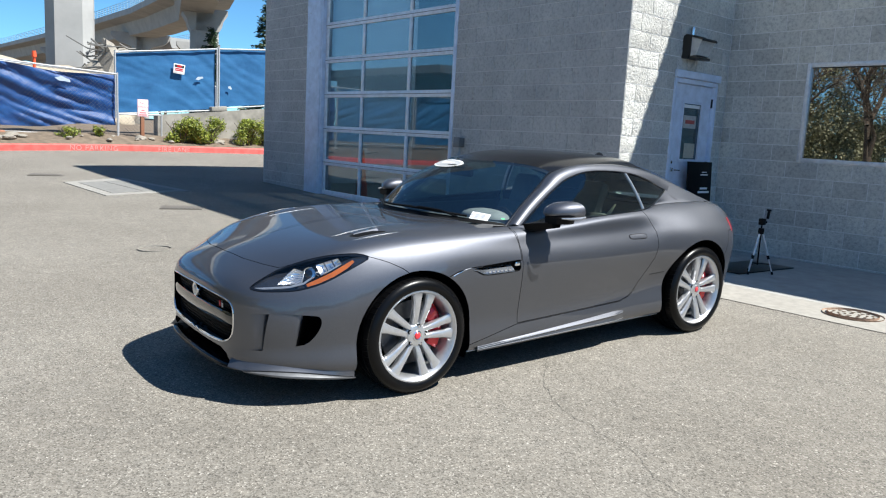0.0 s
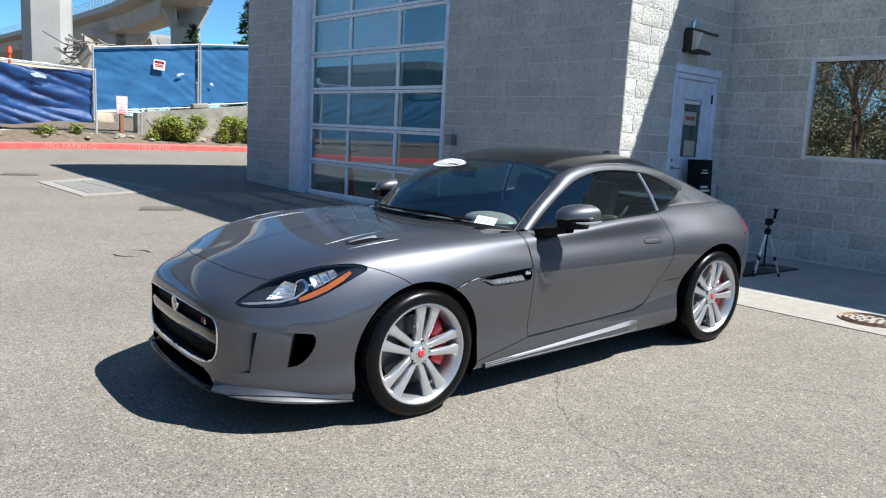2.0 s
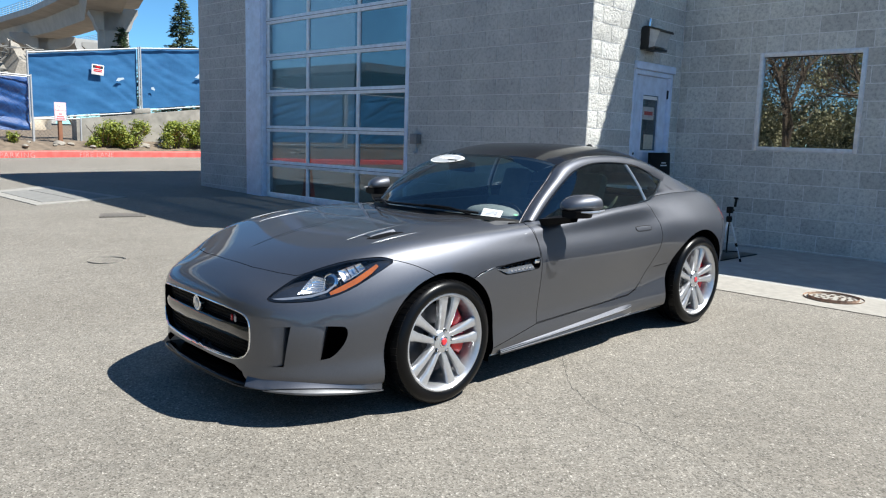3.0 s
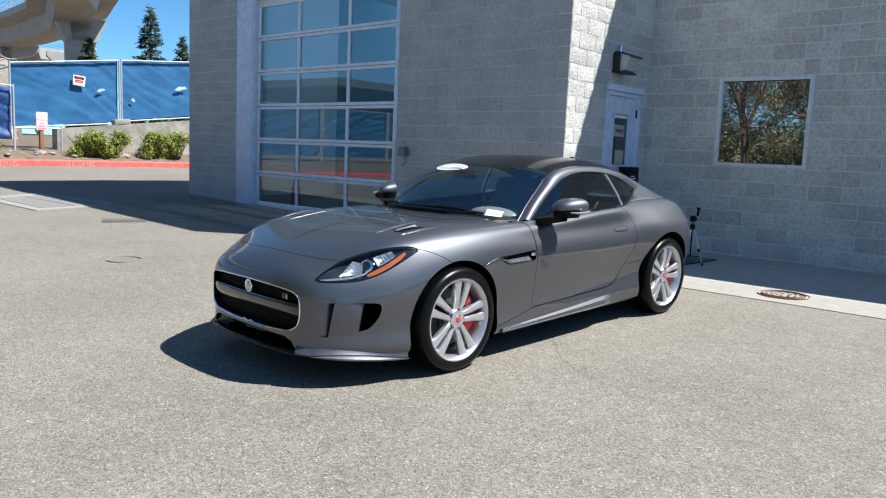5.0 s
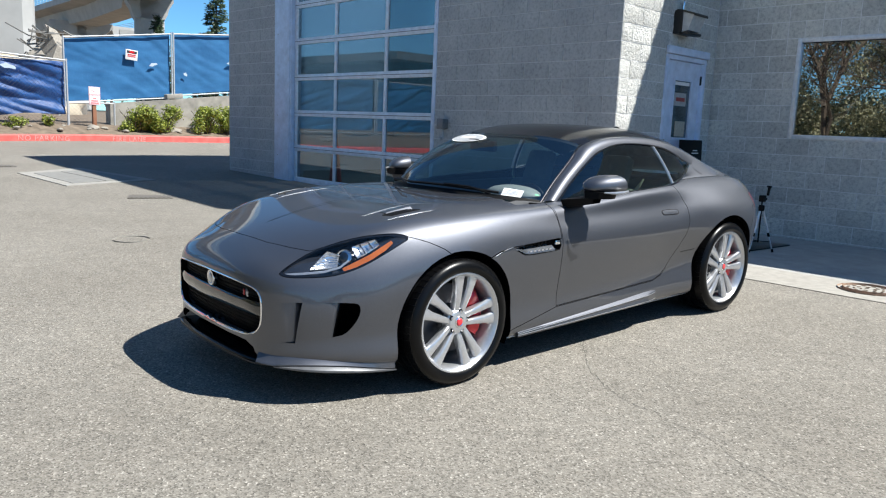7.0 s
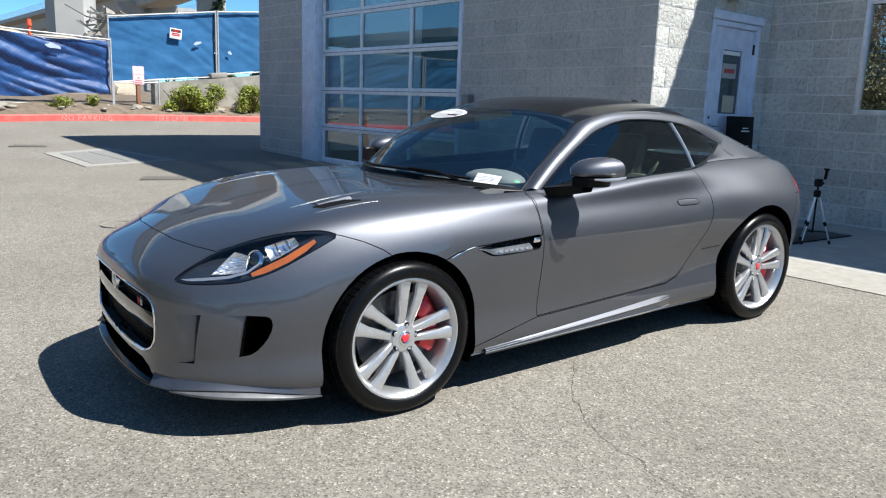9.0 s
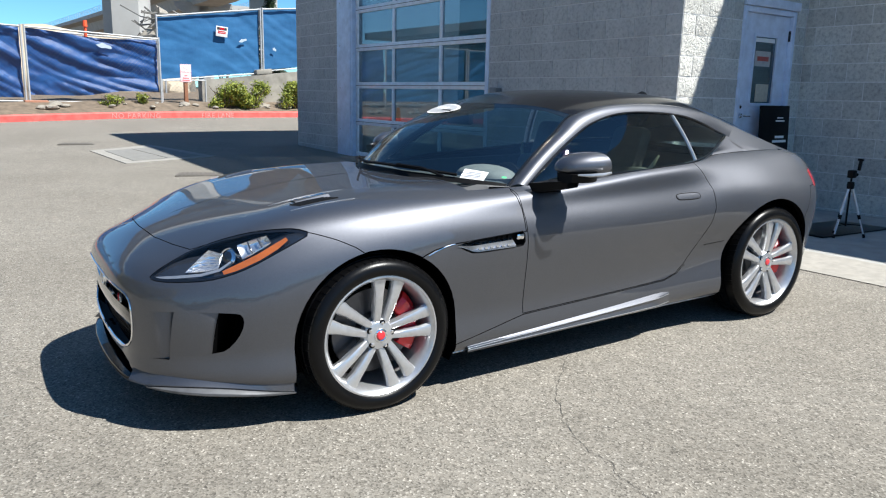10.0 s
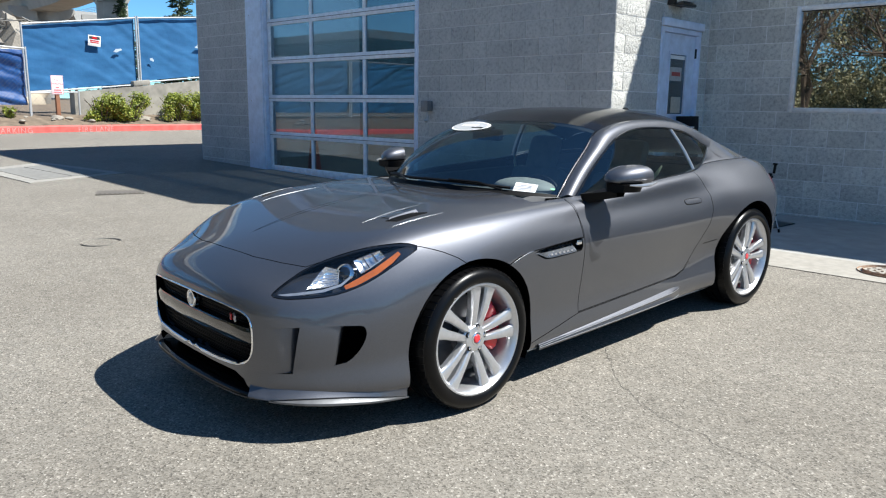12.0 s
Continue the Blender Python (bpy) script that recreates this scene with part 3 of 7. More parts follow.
GRILLE = [(-0.02, 0.592), (0.28, 0.588), (0.43, 0.575), (0.488, 0.556), (0.512, 0.51), (0.512, 0.41), (0.488, 0.354), (0.42, 0.32), (0.28, 0.309), (-0.02, 0.303)]
GRILLE = GRILLE[:1] + [p for p in rounded(GRILLE, 2)[:-1] if p[0] > 0.02] + GRILLE[-1:]
at_front = lambda f: f.calc_center_median().x < -2.0
grille_bm = take(skin, split_by(skin, GRILLE, FRONT, at_front))
INTAKE = [(-0.02, 0.288), (0.39, 0.288), (0.45, 0.265), (0.475, 0.215), (0.48, 0.10), (-0.02, 0.10)]
intake_bm = take(skin, split_by(skin, INTAKE, FRONT, at_front))

FOG_VIEW, FOG_OUT = seen_from((-0.75, 0.65, 0.05)), Vector((-0.75, 0.65, 0.05)).normalized()
FOG_INNER = [(-2.218, 0.552, 0.507), (-2.110, 0.670, 0.513), (-2.137, 0.640, 0.308), (-2.208, 0.560, 0.307)]
FOG_OUTER = [(-2.061, 0.708, 0.514), (-1.905, 0.797, 0.508), (-1.877, 0.812, 0.499), (-1.871, 0.814, 0.458), (-1.894, 0.798, 0.4), (-1.938, 0.772, 0.349), (-1.978, 0.751, 0.34), (-2.025, 0.726, 0.333)]
fog_face = lambda f: f.calc_center_median().x < -1.8 and f.calc_center_median().y > 0.4 and f.calc_center_median().z < 0.58
fog_in = take(skin, split_by(skin, outline(FOG_INNER, FOG_VIEW), FOG_VIEW, fog_face))
fog_out = take(skin, split_by(skin, rounded(outline(FOG_OUTER, FOG_VIEW), 1), FOG_VIEW, fog_face))


def recess_share(c, top, low, end):
    """How far a point lies between the near edge (from top to low) and the deep end of a recess, 0 to 1."""
    r = FOG_VIEW[0]
    f = (Vector(top).z - c.z) / (Vector(top).z - Vector(low).z)
    near = Vector(top).lerp(Vector(low), max(0.0, min(1.0, f))).dot(r) + 0.004
    return max(0.0, min(1.0, (c.dot(r) - near) / (end - near)))


def fog_pocket(bm, poly, deep):
    r = FOG_VIEW[0]
    a1 = max(Vector(p).dot(r) for p in poly)
    return hollow(bm, lambda c: deep * recess_share(c, poly[0], poly[-1], a1) ** 3, FOG_OUT)


hi_a = max(Vector(p).dot(FOG_VIEW[0]) for p in FOG_OUTER)
bmesh.ops.bisect_plane(fog_out, geom=fog_out.faces[:] + fog_out.edges[:] + fog_out.verts[:], dist=1e-6, plane_co=Vector((-1.975, 0.755, 0.42)), plane_no=(FOG_VIEW[0] - FOG_VIEW[1] * 0.22).normalized())
fog_pocket(fog_in, FOG_INNER, 0.065)
for f in fog_out.faces:
    c = f.calc_center_median() - Vector((-1.975, 0.755, 0.42))
    f.material_index = 2 if c.dot(FOG_VIEW[0] - FOG_VIEW[1] * 0.22) > 0 else 0
duct_bm = take(fog_out, [f for f in fog_out.faces if f.material_index == 2])
fog_sink = lambda c: 0.085 * recess_share(c, FOG_OUTER[0], FOG_OUTER[-1], hi_a) ** 2.5
hollow(fog_out, fog_sink, FOG_OUT)
for v in duct_bm.verts:
    v.co -= FOG_OUT * min(0.02, fog_sink(v.co))
hollow(duct_bm, lambda c: 0.17, (FOG_OUT + Vector((0, 0.25, 0.25))).normalized())
for f in duct_bm.faces:
    f.material_index = 0

DOOR_SHAPE = [(-0.548, 1.02), (-0.536, 0.68), (-0.533, 0.31), (0.47, 0.336), (0.56, 0.36), (0.625, 0.408), (0.715, 0.53), (0.775, 0.63), (0.80, 0.72), (0.795, 0.82), (0.76, 0.895), (0.69, 1.02)]
cabin_side = lambda f: f.calc_center_median().y > 0.5 and -1.4 < f.calc_center_median().x < 1.2
door_bm = take(skin, split_by(skin, DOOR_SHAPE, SIDE, cabin_side))
SKIRT_SHAPE = [(-1.1, 0.19), (-0.935, 0.226), (-0.533, 0.304), (0.47, 0.33), (0.57, 0.357), (0.63, 0.40), (0.70, 0.30), (0.75, 0.1), (-1.1, 0.1)]
skirt_bm = take(skin, split_by(skin, SKIRT_SHAPE, SIDE, cabin_side))
VENT_SHAPE = rounded([(-0.945, 0.706), (-0.60, 0.722), (-0.556, 0.724), (-0.553, 0.66), (-0.60, 0.655), (-0.84, 0.650), (-0.895, 0.672)], 1)
vent_bm = take(skin, split_by(skin, VENT_SHAPE, SIDE, cabin_side))

HOOD_VIEW = seen_from((-0.3, 0.55, 0.78))
HOOD = [(-2.103, -0.03, 0.745), (-2.10, 0.05, 0.745), (-2.089, 0.265, 0.742), (-2.045, 0.432, 0.727), (-2.0, 0.555, 0.719), (-1.75, 0.70, 0.79), (-1.576, 0.82, 0.804), (-1.487, 0.862, 0.776), (-1.411, 0.894, 0.739),
        (-1.35, 0.915, 0.69), (-1.16, 0.93, 0.64), (-1.10, 0.929, 0.672), (-1.046, 0.927, 0.69), (-0.945, 0.926, 0.706), (-0.60, 0.925, 0.722), (-0.546, 0.924, 0.724), (-0.548, 0.89, 0.83), (-0.553, 0.80, 0.9), (-0.40, 0.60, 0.95), (-0.40, -0.05, 0.95)]
hood_side = lambda f: f.calc_center_median().x < -0.5 and f.calc_center_median().z > 0.56
hood_bm = take(skin, split_by(skin, outline(HOOD, HOOD_VIEW), HOOD_VIEW, hood_side))
REAR_SHAPE = [(1.60, 0.58), (1.65, 0.65), (1.715, 0.775), (2.4, 0.80), (2.4, 0.0), (1.60, 0.0)]
LAMP_REAR = [(1.795, 0.858), (1.82, 0.866), (2.16, 0.86), (2.4, 0.85), (2.4, 0.785), (1.79, 0.765)]
at_rear = lambda f: f.calc_center_median().x > 1.45
tail_bm = take(skin, split_by(skin, LAMP_REAR, SIDE, at_rear))
rear_bm = take(skin, split_by(skin, REAR_SHAPE, SIDE, at_rear))
nose_bm = take(skin, [f for f in skin.faces if f.calc_center_median().x < -1.311])

centre = lambda e: all(v.co.y < 1e-4 for v in e.verts)
at_recess = lambda e: centre(e) or all(v.co.y > 0.53 and 0.29 < v.co.z < 0.53 and v.co.x < -1.85 for v in e.verts)
no_seam = lambda e: centre(e) or all(v.co.y > 0.5 and 0.6 < v.co.x < 0.78 and v.co.z < 0.398 for v in e.verts)
# folded panel edges are black, painting the shade inside the shut gaps
PAINTED = [M_PAINT, M_VOID]
GAP = 0.0020
grille_rim = free_loop_tube(grille_bm, 0.0040, lambda e: not centre(e), 8, 0.001)
for bm_, g, d in ((skin, GAP, 0.03), (hood_bm, GAP * 1.5, 0.03), (nose_bm, 0.0012, 0.035), (rear_bm, GAP, 0.02), (door_bm, GAP, 0.02), (skirt_bm, GAP, 0.02)):
    edge_in(bm_, g, d, at_recess if bm_ is nose_bm else no_seam if bm_ in (skin, skirt_bm) else centre)
panel("body", skin, car, False, PAINTED, both=True)
hood = panel("bonnet", hood_bm, car, False, PAINTED, both=True)
bumper = panel("front_bumper", nose_bm, car, False, PAINTED, both=True)
panel("rear_bumper", rear_bm, car, False, PAINTED, both=True)

M_TAIL = simple("red tail lamp lens", (0.55, 0.015, 0.02), 0.1, coat=1.0)
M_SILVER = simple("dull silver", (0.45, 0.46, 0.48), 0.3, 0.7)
M_BLADE = simple("brushed vent blade", (0.42, 0.45, 0.50), 0.2, 0.9)
M_REFLECTOR = simple("satin lamp reflector", (0.72, 0.74, 0.77), 0.22, 0.9, spread=0.05)
M_SPLITTER = simple("polished black plastic", (0.005, 0.005, 0.006), 0.12)
M_SPLITTER.node_tree.nodes["Principled BSDF"].inputs["Specular IOR Level"].default_value = 0.3
M_BLADE2 = simple("light grey lip", (0.13, 0.133, 0.14), 0.45, 0.5)
M_SATIN = simple("satin dark trim", (0.05, 0.05, 0.052), 0.35, 0.4)
M_AMBER = simple("amber reflector", (0.33, 0.082, 0.008), 0.2, coat=1.0)
M_WHITEGLOSS = simple("white lamp strip", (0.8, 0.82, 0.85), 0.2, coat=0.6)
M_LEATHER = simple("pale grey leather", (0.20, 0.19, 0.172), 0.55, grain=0.2, scale=20)
M_TRIM = simple("charcoal cabin trim", (0.10, 0.10, 0.10), 0.6, grain=0.2, scale=30)
M_PAPER = simple("white paper", (0.80, 0.80, 0.79), 0.8, spread=0.03)
M_DISC = simple("cast brake disc", (0.11, 0.11, 0.115), 0.35, 0.9)
M_GREEN = simple("green sticker", (0.05, 0.5, 0.2), 0.5)
M_REDCAP = simple("red wheel badge", (0.60, 0.03, 0.04), 0.3, coat=0.5)
M_INK = simple("dark print", (0.03, 0.03, 0.035), 0.7)

doors = {}
for flip in (False, True):
    d = panel("door", door_bm, car, flip, PAINTED)
    doors[flip] = d
    panel("side_skirt", skirt_bm, car, flip, PAINTED)
    panel("tail_lamp", tail_bm, car, flip, [M_TAIL, M_BLACK], label="red tail lamp")
    # recess walls take black in place of body paint, as painted shade
    panel("vane_recess", fog_in, bumper, flip, [M_PAINT, M_VOID, M_BLACK], own=True)
    part("duct", duct_bm.copy() if flip else mirrored(duct_bm.copy()), M_VOID, bumper)
    panel("vent_recess", fog_out, bumper, flip, [M_PAINT, M_VOID, M_BLACK], own=True)

# -- headlamps --
inner = outline(LAMP, LAMP_VIEW)
mid = (sum(p[0] for p in inner) / len(inner), sum(p[1] for p in inner) / len(inner))


def on_lamp(x, w, z, lift=0.0):
    loc, nrm, i, d = TREE.find_nearest(Vector((x, w, z)))
    return loc + nrm * lift


def ribbon(points, widths, lift, thick=0.006):
    """A flat strip laid along points of the body, standing off by lift (negative: behind)."""
    bm = bmesh.new()
    pts = [on_lamp(*p, lift) for p in points]
    rows = []
    for i, p in enumerate(pts):
        nrm = TREE.find_nearest(p)[1]
        d = (pts[min(i + 1, len(pts) - 1)] - pts[max(i - 1, 0)]).normalized()
        s = d.cross(nrm).normalized() * widths[i] / 2
        rows.append([bm.verts.new(q) for q in (p - s, p + s, p + s - nrm * thick, p - s - nrm * thick)])
    for a, b in zip(rows, rows[1:]):
        for k in range(4):
            bm.faces.new((a[k], a[(k + 1) % 4], b[(k + 1) % 4], b[k]))
    bm.faces.new(rows[0])
    bm.faces.new(rows[-1][::-1])
    return bm


def patch(fn, nu, nv):
    bm = bmesh.new()
    g = [[bm.verts.new(fn(i / nu, j / nv)) for j in range(nv + 1)] for i in range(nu + 1)]
    for a, b in zip(g, g[1:]):
        for j in range(nv):
            bm.faces.new((a[j], b[j], b[j + 1], a[j + 1]))
    return bm


def thick(bm, depth):
    bmesh.ops.recalc_face_normals(bm, faces=bm.faces)
    bmesh.ops.solidify(bm, geom=bm.faces[:], thickness=depth)
    return bm


def lamp_bowl(corners, sag, n=10):
    """A dished reflector between four corners, with a thickness."""
    a, b, c, d = corners
    return thick(patch(lambda u, v: a.lerp(b, u).lerp(d.lerp(c, u), v) - LAMP_OUT * sag * (16 * u * (1 - u) * v * (1 - v)) ** 0.6, n, n), 0.004)


bowl_bm = lamp_bm.copy()
lens_bm = lamp_bm.copy()
small = [(mid[0] + (a - mid[0]) * 0.965, mid[1] + (b - mid[1]) * 0.90) for a, b in lamp_poly]
keep_lens = split_by(lens_bm, small, LAMP_VIEW)
for f in lens_bm.faces:
    f.material_index = 2
for f in keep_lens:
    f.material_index = 0
edge_in(lens_bm, 0.003, 0.012)
hollow(bowl_bm, lambda c: 0.012 + 0.05 * smooth01(4.5 * min(1, max(0, min(c.x + 2.13, -1.60 - c.x)))), LAMP_OUT)
for f in bowl_bm.faces:
    f.material_index = 0
M_BOWL = simple("black lamp housing", (0.015, 0.017, 0.022), 0.2, coat=0.8)
AMBER_LINE = [(-1.922, 0.735, 0.660), (-1.86, 0.762, 0.690), (-1.79, 0.783, 0.722), (-1.72, 0.794, 0.760), (-1.675, 0.80, 0.792)]
DRL_LINE = [(-2.145, 0.56, 0.630), (-2.075, 0.622, 0.639), (-1.995, 0.68, 0.650), (-1.93, 0.715, 0.670), (-1.885, 0.725, 0.70)]
for flip in (False, True):
    lamp = part("headlamp", copy_bm(bowl_bm, not flip), M_BOWL, car, "clear headlamp with amber side strip")
    panel("lens", lens_bm, lamp, flip, [M_LENS, M_BLACK, M_GLOSSBLACK], label="clear glossy lens").visible_shadow = False
    s = 1 if flip else -1
    c = on_lamp(-1.898, 0.700, 0.722, -0.035)
    turn = Vector((-0.75, 0.45 * 1, 0.35)).to_track_quat("Y", "Z").to_matrix().to_4x4()
    bm = lathe([(0.0, 0.012), (0.020, 0.010), (0.033, 0.002), (0.035, -0.004), (0.041, 0.0), (0.044, -0.02), (0.044, -0.05), (0.0, -0.05)], 28, Matrix.Translation(c) @ turn)
    if not flip:
        mirrored(bm)
    part("projector", bm, M_CHROME, lamp, "chrome projector lens ring")
    bm = lathe([(0.0, 0.016), (0.018, 0.013), (0.029, 0.004)], 28, Matrix.Translation(c) @ turn)
    part("bulb_glass", bm if flip else mirrored(bm), M_GLOSSBLACK, lamp)
    bm = lamp_bowl([on_lamp(-2.045, 0.632, 0.655, -0.010), on_lamp(-1.945, 0.628, 0.733, -0.010), on_lamp(-1.915, 0.672, 0.735, -0.030), on_lamp(-1.940, 0.708, 0.676, -0.020)], 0.022)
    part("reflector", bm if flip else mirrored(bm), M_REFLECTOR, lamp)
    for k in range(4):
        f_ = 0.2 + 0.2 * k
        bm = tube([on_lamp(-2.045, 0.632, 0.655, -0.012).lerp(on_lamp(-1.945, 0.628, 0.733, -0.012), f_), on_lamp(-1.935, 0.700, 0.686, -0.022).lerp(on_lamp(-1.918, 0.676, 0.730, -0.028), f_)], 0.0018, 5)
        part("reflector_rib", bm if flip else mirrored(bm), M_SILVER, lamp)
    bm = lamp_bowl([on_lamp(-1.852, 0.700, 0.764, -0.014), on_lamp(-1.742, 0.742, 0.797, -0.010), on_lamp(-1.735, 0.772, 0.775, -0.010), on_lamp(-1.845, 0.745, 0.712, -0.014)], 0.016)
    part("inner_reflector", bm if flip else mirrored(bm), M_REFLECTOR, lamp)
    for q_ in (0.35, 0.7):
        bm = tube([on_lamp(-1.852, 0.700, 0.764, -0.012).lerp(on_lamp(-1.742, 0.742, 0.797, -0.010), q_), on_lamp(-1.845, 0.745, 0.712, -0.012).lerp(on_lamp(-1.735, 0.772, 0.775, -0.010), q_)], 0.003, 5)
        part("reflector_rib", bm if flip else mirrored(bm), M_BOWL, lamp)
    bm = ribbon(AMBER_LINE, [0.022, 0.026, 0.027, 0.026, 0.016], -0.006)
    part("side_marker", bm if flip else mirrored(bm), M_AMBER, lamp, "amber side marker strip")
    bm = ribbon(DRL_LINE, [0.010, 0.012, 0.012, 0.010, 0.008], -0.008)
    part("running_lamp", bm if flip else mirrored(bm), M_SILVER, lamp)

# -- grille --
grille = part("grille", bmesh.new(), M_BLACK, car, "black mesh grille in a chrome ring")
bm = grille_bm.copy()
hollow(bm, lambda c: 0.075, Vector((-1, 0, 0)))
for f in bm.faces:
    f.material_index = 0
both = bm.copy()
mirrored(both)
me_tmp = bpy.data.meshes.new("back")
both.to_mesh(me_tmp)
bm.from_mesh(me_tmp)
bpy.data.meshes.remove(me_tmp)
part("grille_recess", bm, M_DARK, grille)
bm = bmesh.new()


def nose_x(w, z):
    hit = TREE.ray_cast(Vector((-4.0, abs(w) + 1e-4, z)), Vector((1, 0, 0)))
    return hit[0].x if hit[0] else -2.2


pitch = 0.021
for k in range(-27, 28):
    for up in range(14):
        w, z = k * pitch * 0.95 + (0.5 * pitch if up % 2 else 0), 0.315 + up * 0.0195
        if abs(w) < 0.49 and not 0.415 < z < 0.50 and inside(GRILLE, abs(w), z):
            x = nose_x(w, z) + 0.045
            ring = [Vector((x, w + 0.0105 * math.cos(a), z + 0.0105 * math.sin(a))) for a in (math.pi / 6 + math.pi / 3 * q for q in range(6))]
            o = [bm.verts.new(p) for p in ring]
            i_ = [bm.verts.new((x, w + (p.y - w) * 0.74, z + (p.z - z) * 0.74)) for p in ring]
            b_ = [bm.verts.new((x + 0.012, w + (p.y - w) * 0.74, z + (p.z - z) * 0.74)) for p in ring]
            for q in range(6):
                n_ = (q + 1) % 6
                bm.faces.new((o[q], o[n_], i_[n_], i_[q]))
                bm.faces.new((i_[q], i_[n_], b_[n_], b_[q]))
part("honeycomb", bm, M_BLACK, grille)["kind"] = "stuff"
bm = bmesh.new()
rows = []
for k in range(-20, 21):
    w = k / 20 * 0.505
    sec = [(0.05, 0.420), (0.022, 0.424), (0.012, 0.445), (0.010, 0.475), (0.018, 0.494), (0.05, 0.500)]
    rows.append([bm.verts.new((nose_x(w, z) + dx, w, z)) for dx, z in sec])
for a, b in zip(rows, rows[1:]):
    for j in range(5):
        bm.faces.new((a[j], b[j], b[j + 1], a[j + 1]))
part("grille_bar", bm, M_GLOSSBLACK, grille, "gloss black bar across the grille")
bm = grille_rim.copy()
m2 = copy_bm(grille_rim, True)
me_tmp = bpy.data.meshes.new("rim")
m2.to_mesh(me_tmp)
bm.from_mesh(me_tmp)
bpy.data.meshes.remove(me_tmp)
part("chrome_ring", bm, M_CHROME, grille, "chrome ring")
low_edge = [(-0.495 + 0.99 * k / 40) for k in range(41)]
edge_z = lambda w: float(np.interp(abs(w), [0, 0.28, 0.42, 0.488, 0.505], [0.304, 0.310, 0.321, 0.352, 0.385]))
part("chrome_lip", tube([(nose_x(w, edge_z(w)) + 0.003, w, edge_z(w) + 0.004) for w in low_edge], [0.003] + [0.0045 + 0.0025 * math.cos(w * 2.4) for w in low_edge[1:-1]] + [0.003], 8), M_CHROME, grille, "chrome lower lip of the grille")
bm = lathe([(0.0, -0.004), (0.030, -0.004), (0.034, -0.007), (0.040, -0.006), (0.042, 0.0), (0.042, 0.02)], 32, Matrix.Translation((nose_x(0, 0.538) + 0.018, 0, 0.538)) @ Matrix.Rotation(radians(-90), 4, "Z"))
badge = part("badge", bm, M_CHROME, grille, "round chrome badge")
bm = lathe([(0.0, -0.009), (0.012, -0.011), (0.022, -0.007), (0.026, -0.004)], 10, Matrix.Translation((nose_x(0, 0.538) + 0.016, 0, 0.536)) @ Matrix.Rotation(radians(-90), 4, "Z") @ Matrix.Diagonal((0.8, 1, 1.15, 1)))
part("badge_relief", bm, M_ALLOY, badge)
for y0, z0, wide, col in ((-0.372, 0.530, 0.010, M_RED), (-0.398, 0.530, 0.017, M_ALLOY)):
    x_s = nose_x(y0, z0) + 0.012
    m_s = Matrix.Translation((x_s, y0, z0)) @ pose(0, 0, 0, 14, 0, -14)
    bm = box(-0.004, 0.004, -wide, wide, -0.014, -0.006, 0.002, m_s)
    add_box(bm, -0.004, 0.004, -wide, wide, 0.006, 0.014, 0.002, m_s)
    add_box(bm, -0.0035, 0.0035, -wide * 0.9, wide * 0.9, -0.004, 0.004, 0.0015, m_s)
    part("small_badge", bm, col, grille)

# -- lower intake, splitter and corner blades --
def strip_along(u0, u1, section, n=40, both_sides=True, side=-1):
    """Sweeps a section (inset, z) along the outline of the body between two stations."""
    us = np.linspace(u0, u1, n)
    out, sp_ = spline(OUTLINE, us), spline(SPINE, us)
    bm = bmesh.new()
    for s in (-1, 1) if both_sides else (side,):
        rows = []
        for i in range(n):
            p, d = np.array(out[i, :2]), np.array((sp_[i, 0], 0.0)) - np.array(out[i, :2])
            d /= np.linalg.norm(d)
            sec = section((us[i] - u0) / (u1 - u0)) if callable(section) else section
            row = []
            for inset, z in sec:
                x, w = p + d * inset
                row.append(bm.verts.new((x, s * w, z)))
            rows.append(row)
        for a, b in zip(rows, rows[1:]):
            for j in range(len(a)):
                k = (j + 1) % len(a)
                bm.faces.new((a[j], a[k], b[k], b[j]))
        bm.faces.new(rows[0])
        bm.faces.new(rows[-1][::-1])
    return bm


intake = part("lower_intake", strip_along(0.0, 2.45, [(0.05, 0.315), (0.075, 0.285), (0.10, 0.235), (0.3, 0.23), (0.3, 0.31)], 30), M_VOID, bumper, "black lower intake")
for s in (-1, 1):
    for k in range(4):
        z = 0.243 + 0.012 * k
        part("intake_slat", strip_along(0.0, 2.3, [(0.088 - 0.008 * k, z), (0.088 - 0.008 * k, z + 0.004), (0.11, z + 0.004), (0.11, z)], 16, False, s), M_BLACK, intake)
TRAY = lambda t: [(0.100, 0.222), (0.060, 0.223 - 0.004 * t), (0.020, 0.220 - 0.006 * t), (-0.012 + 0.018 * t * t, 0.216 - 0.006 * t), (-0.024 + 0.024 * t * t, 0.210 - 0.006 * t), (-0.026 + 0.024 * t * t, 0.204 - 0.006 * t), (-0.020 + 0.024 * t * t, 0.199 - 0.006 * t), (0.2, 0.19)]
part("splitter", strip_along(0.0, 2.5, TRAY, 40), M_SPLITTER, bumper, "gloss black splitter")
part("splitter_edge", strip_along(0.0, 2.5, lambda t: [(-0.020 + 0.024 * t * t, 0.1985 - 0.006 * t), (-0.0275 + 0.024 * t * t, 0.199 - 0.006 * t), (-0.0275 + 0.024 * t * t, 0.195 - 0.006 * t), (0.0, 0.192)], 40), M_SATIN, bumper)


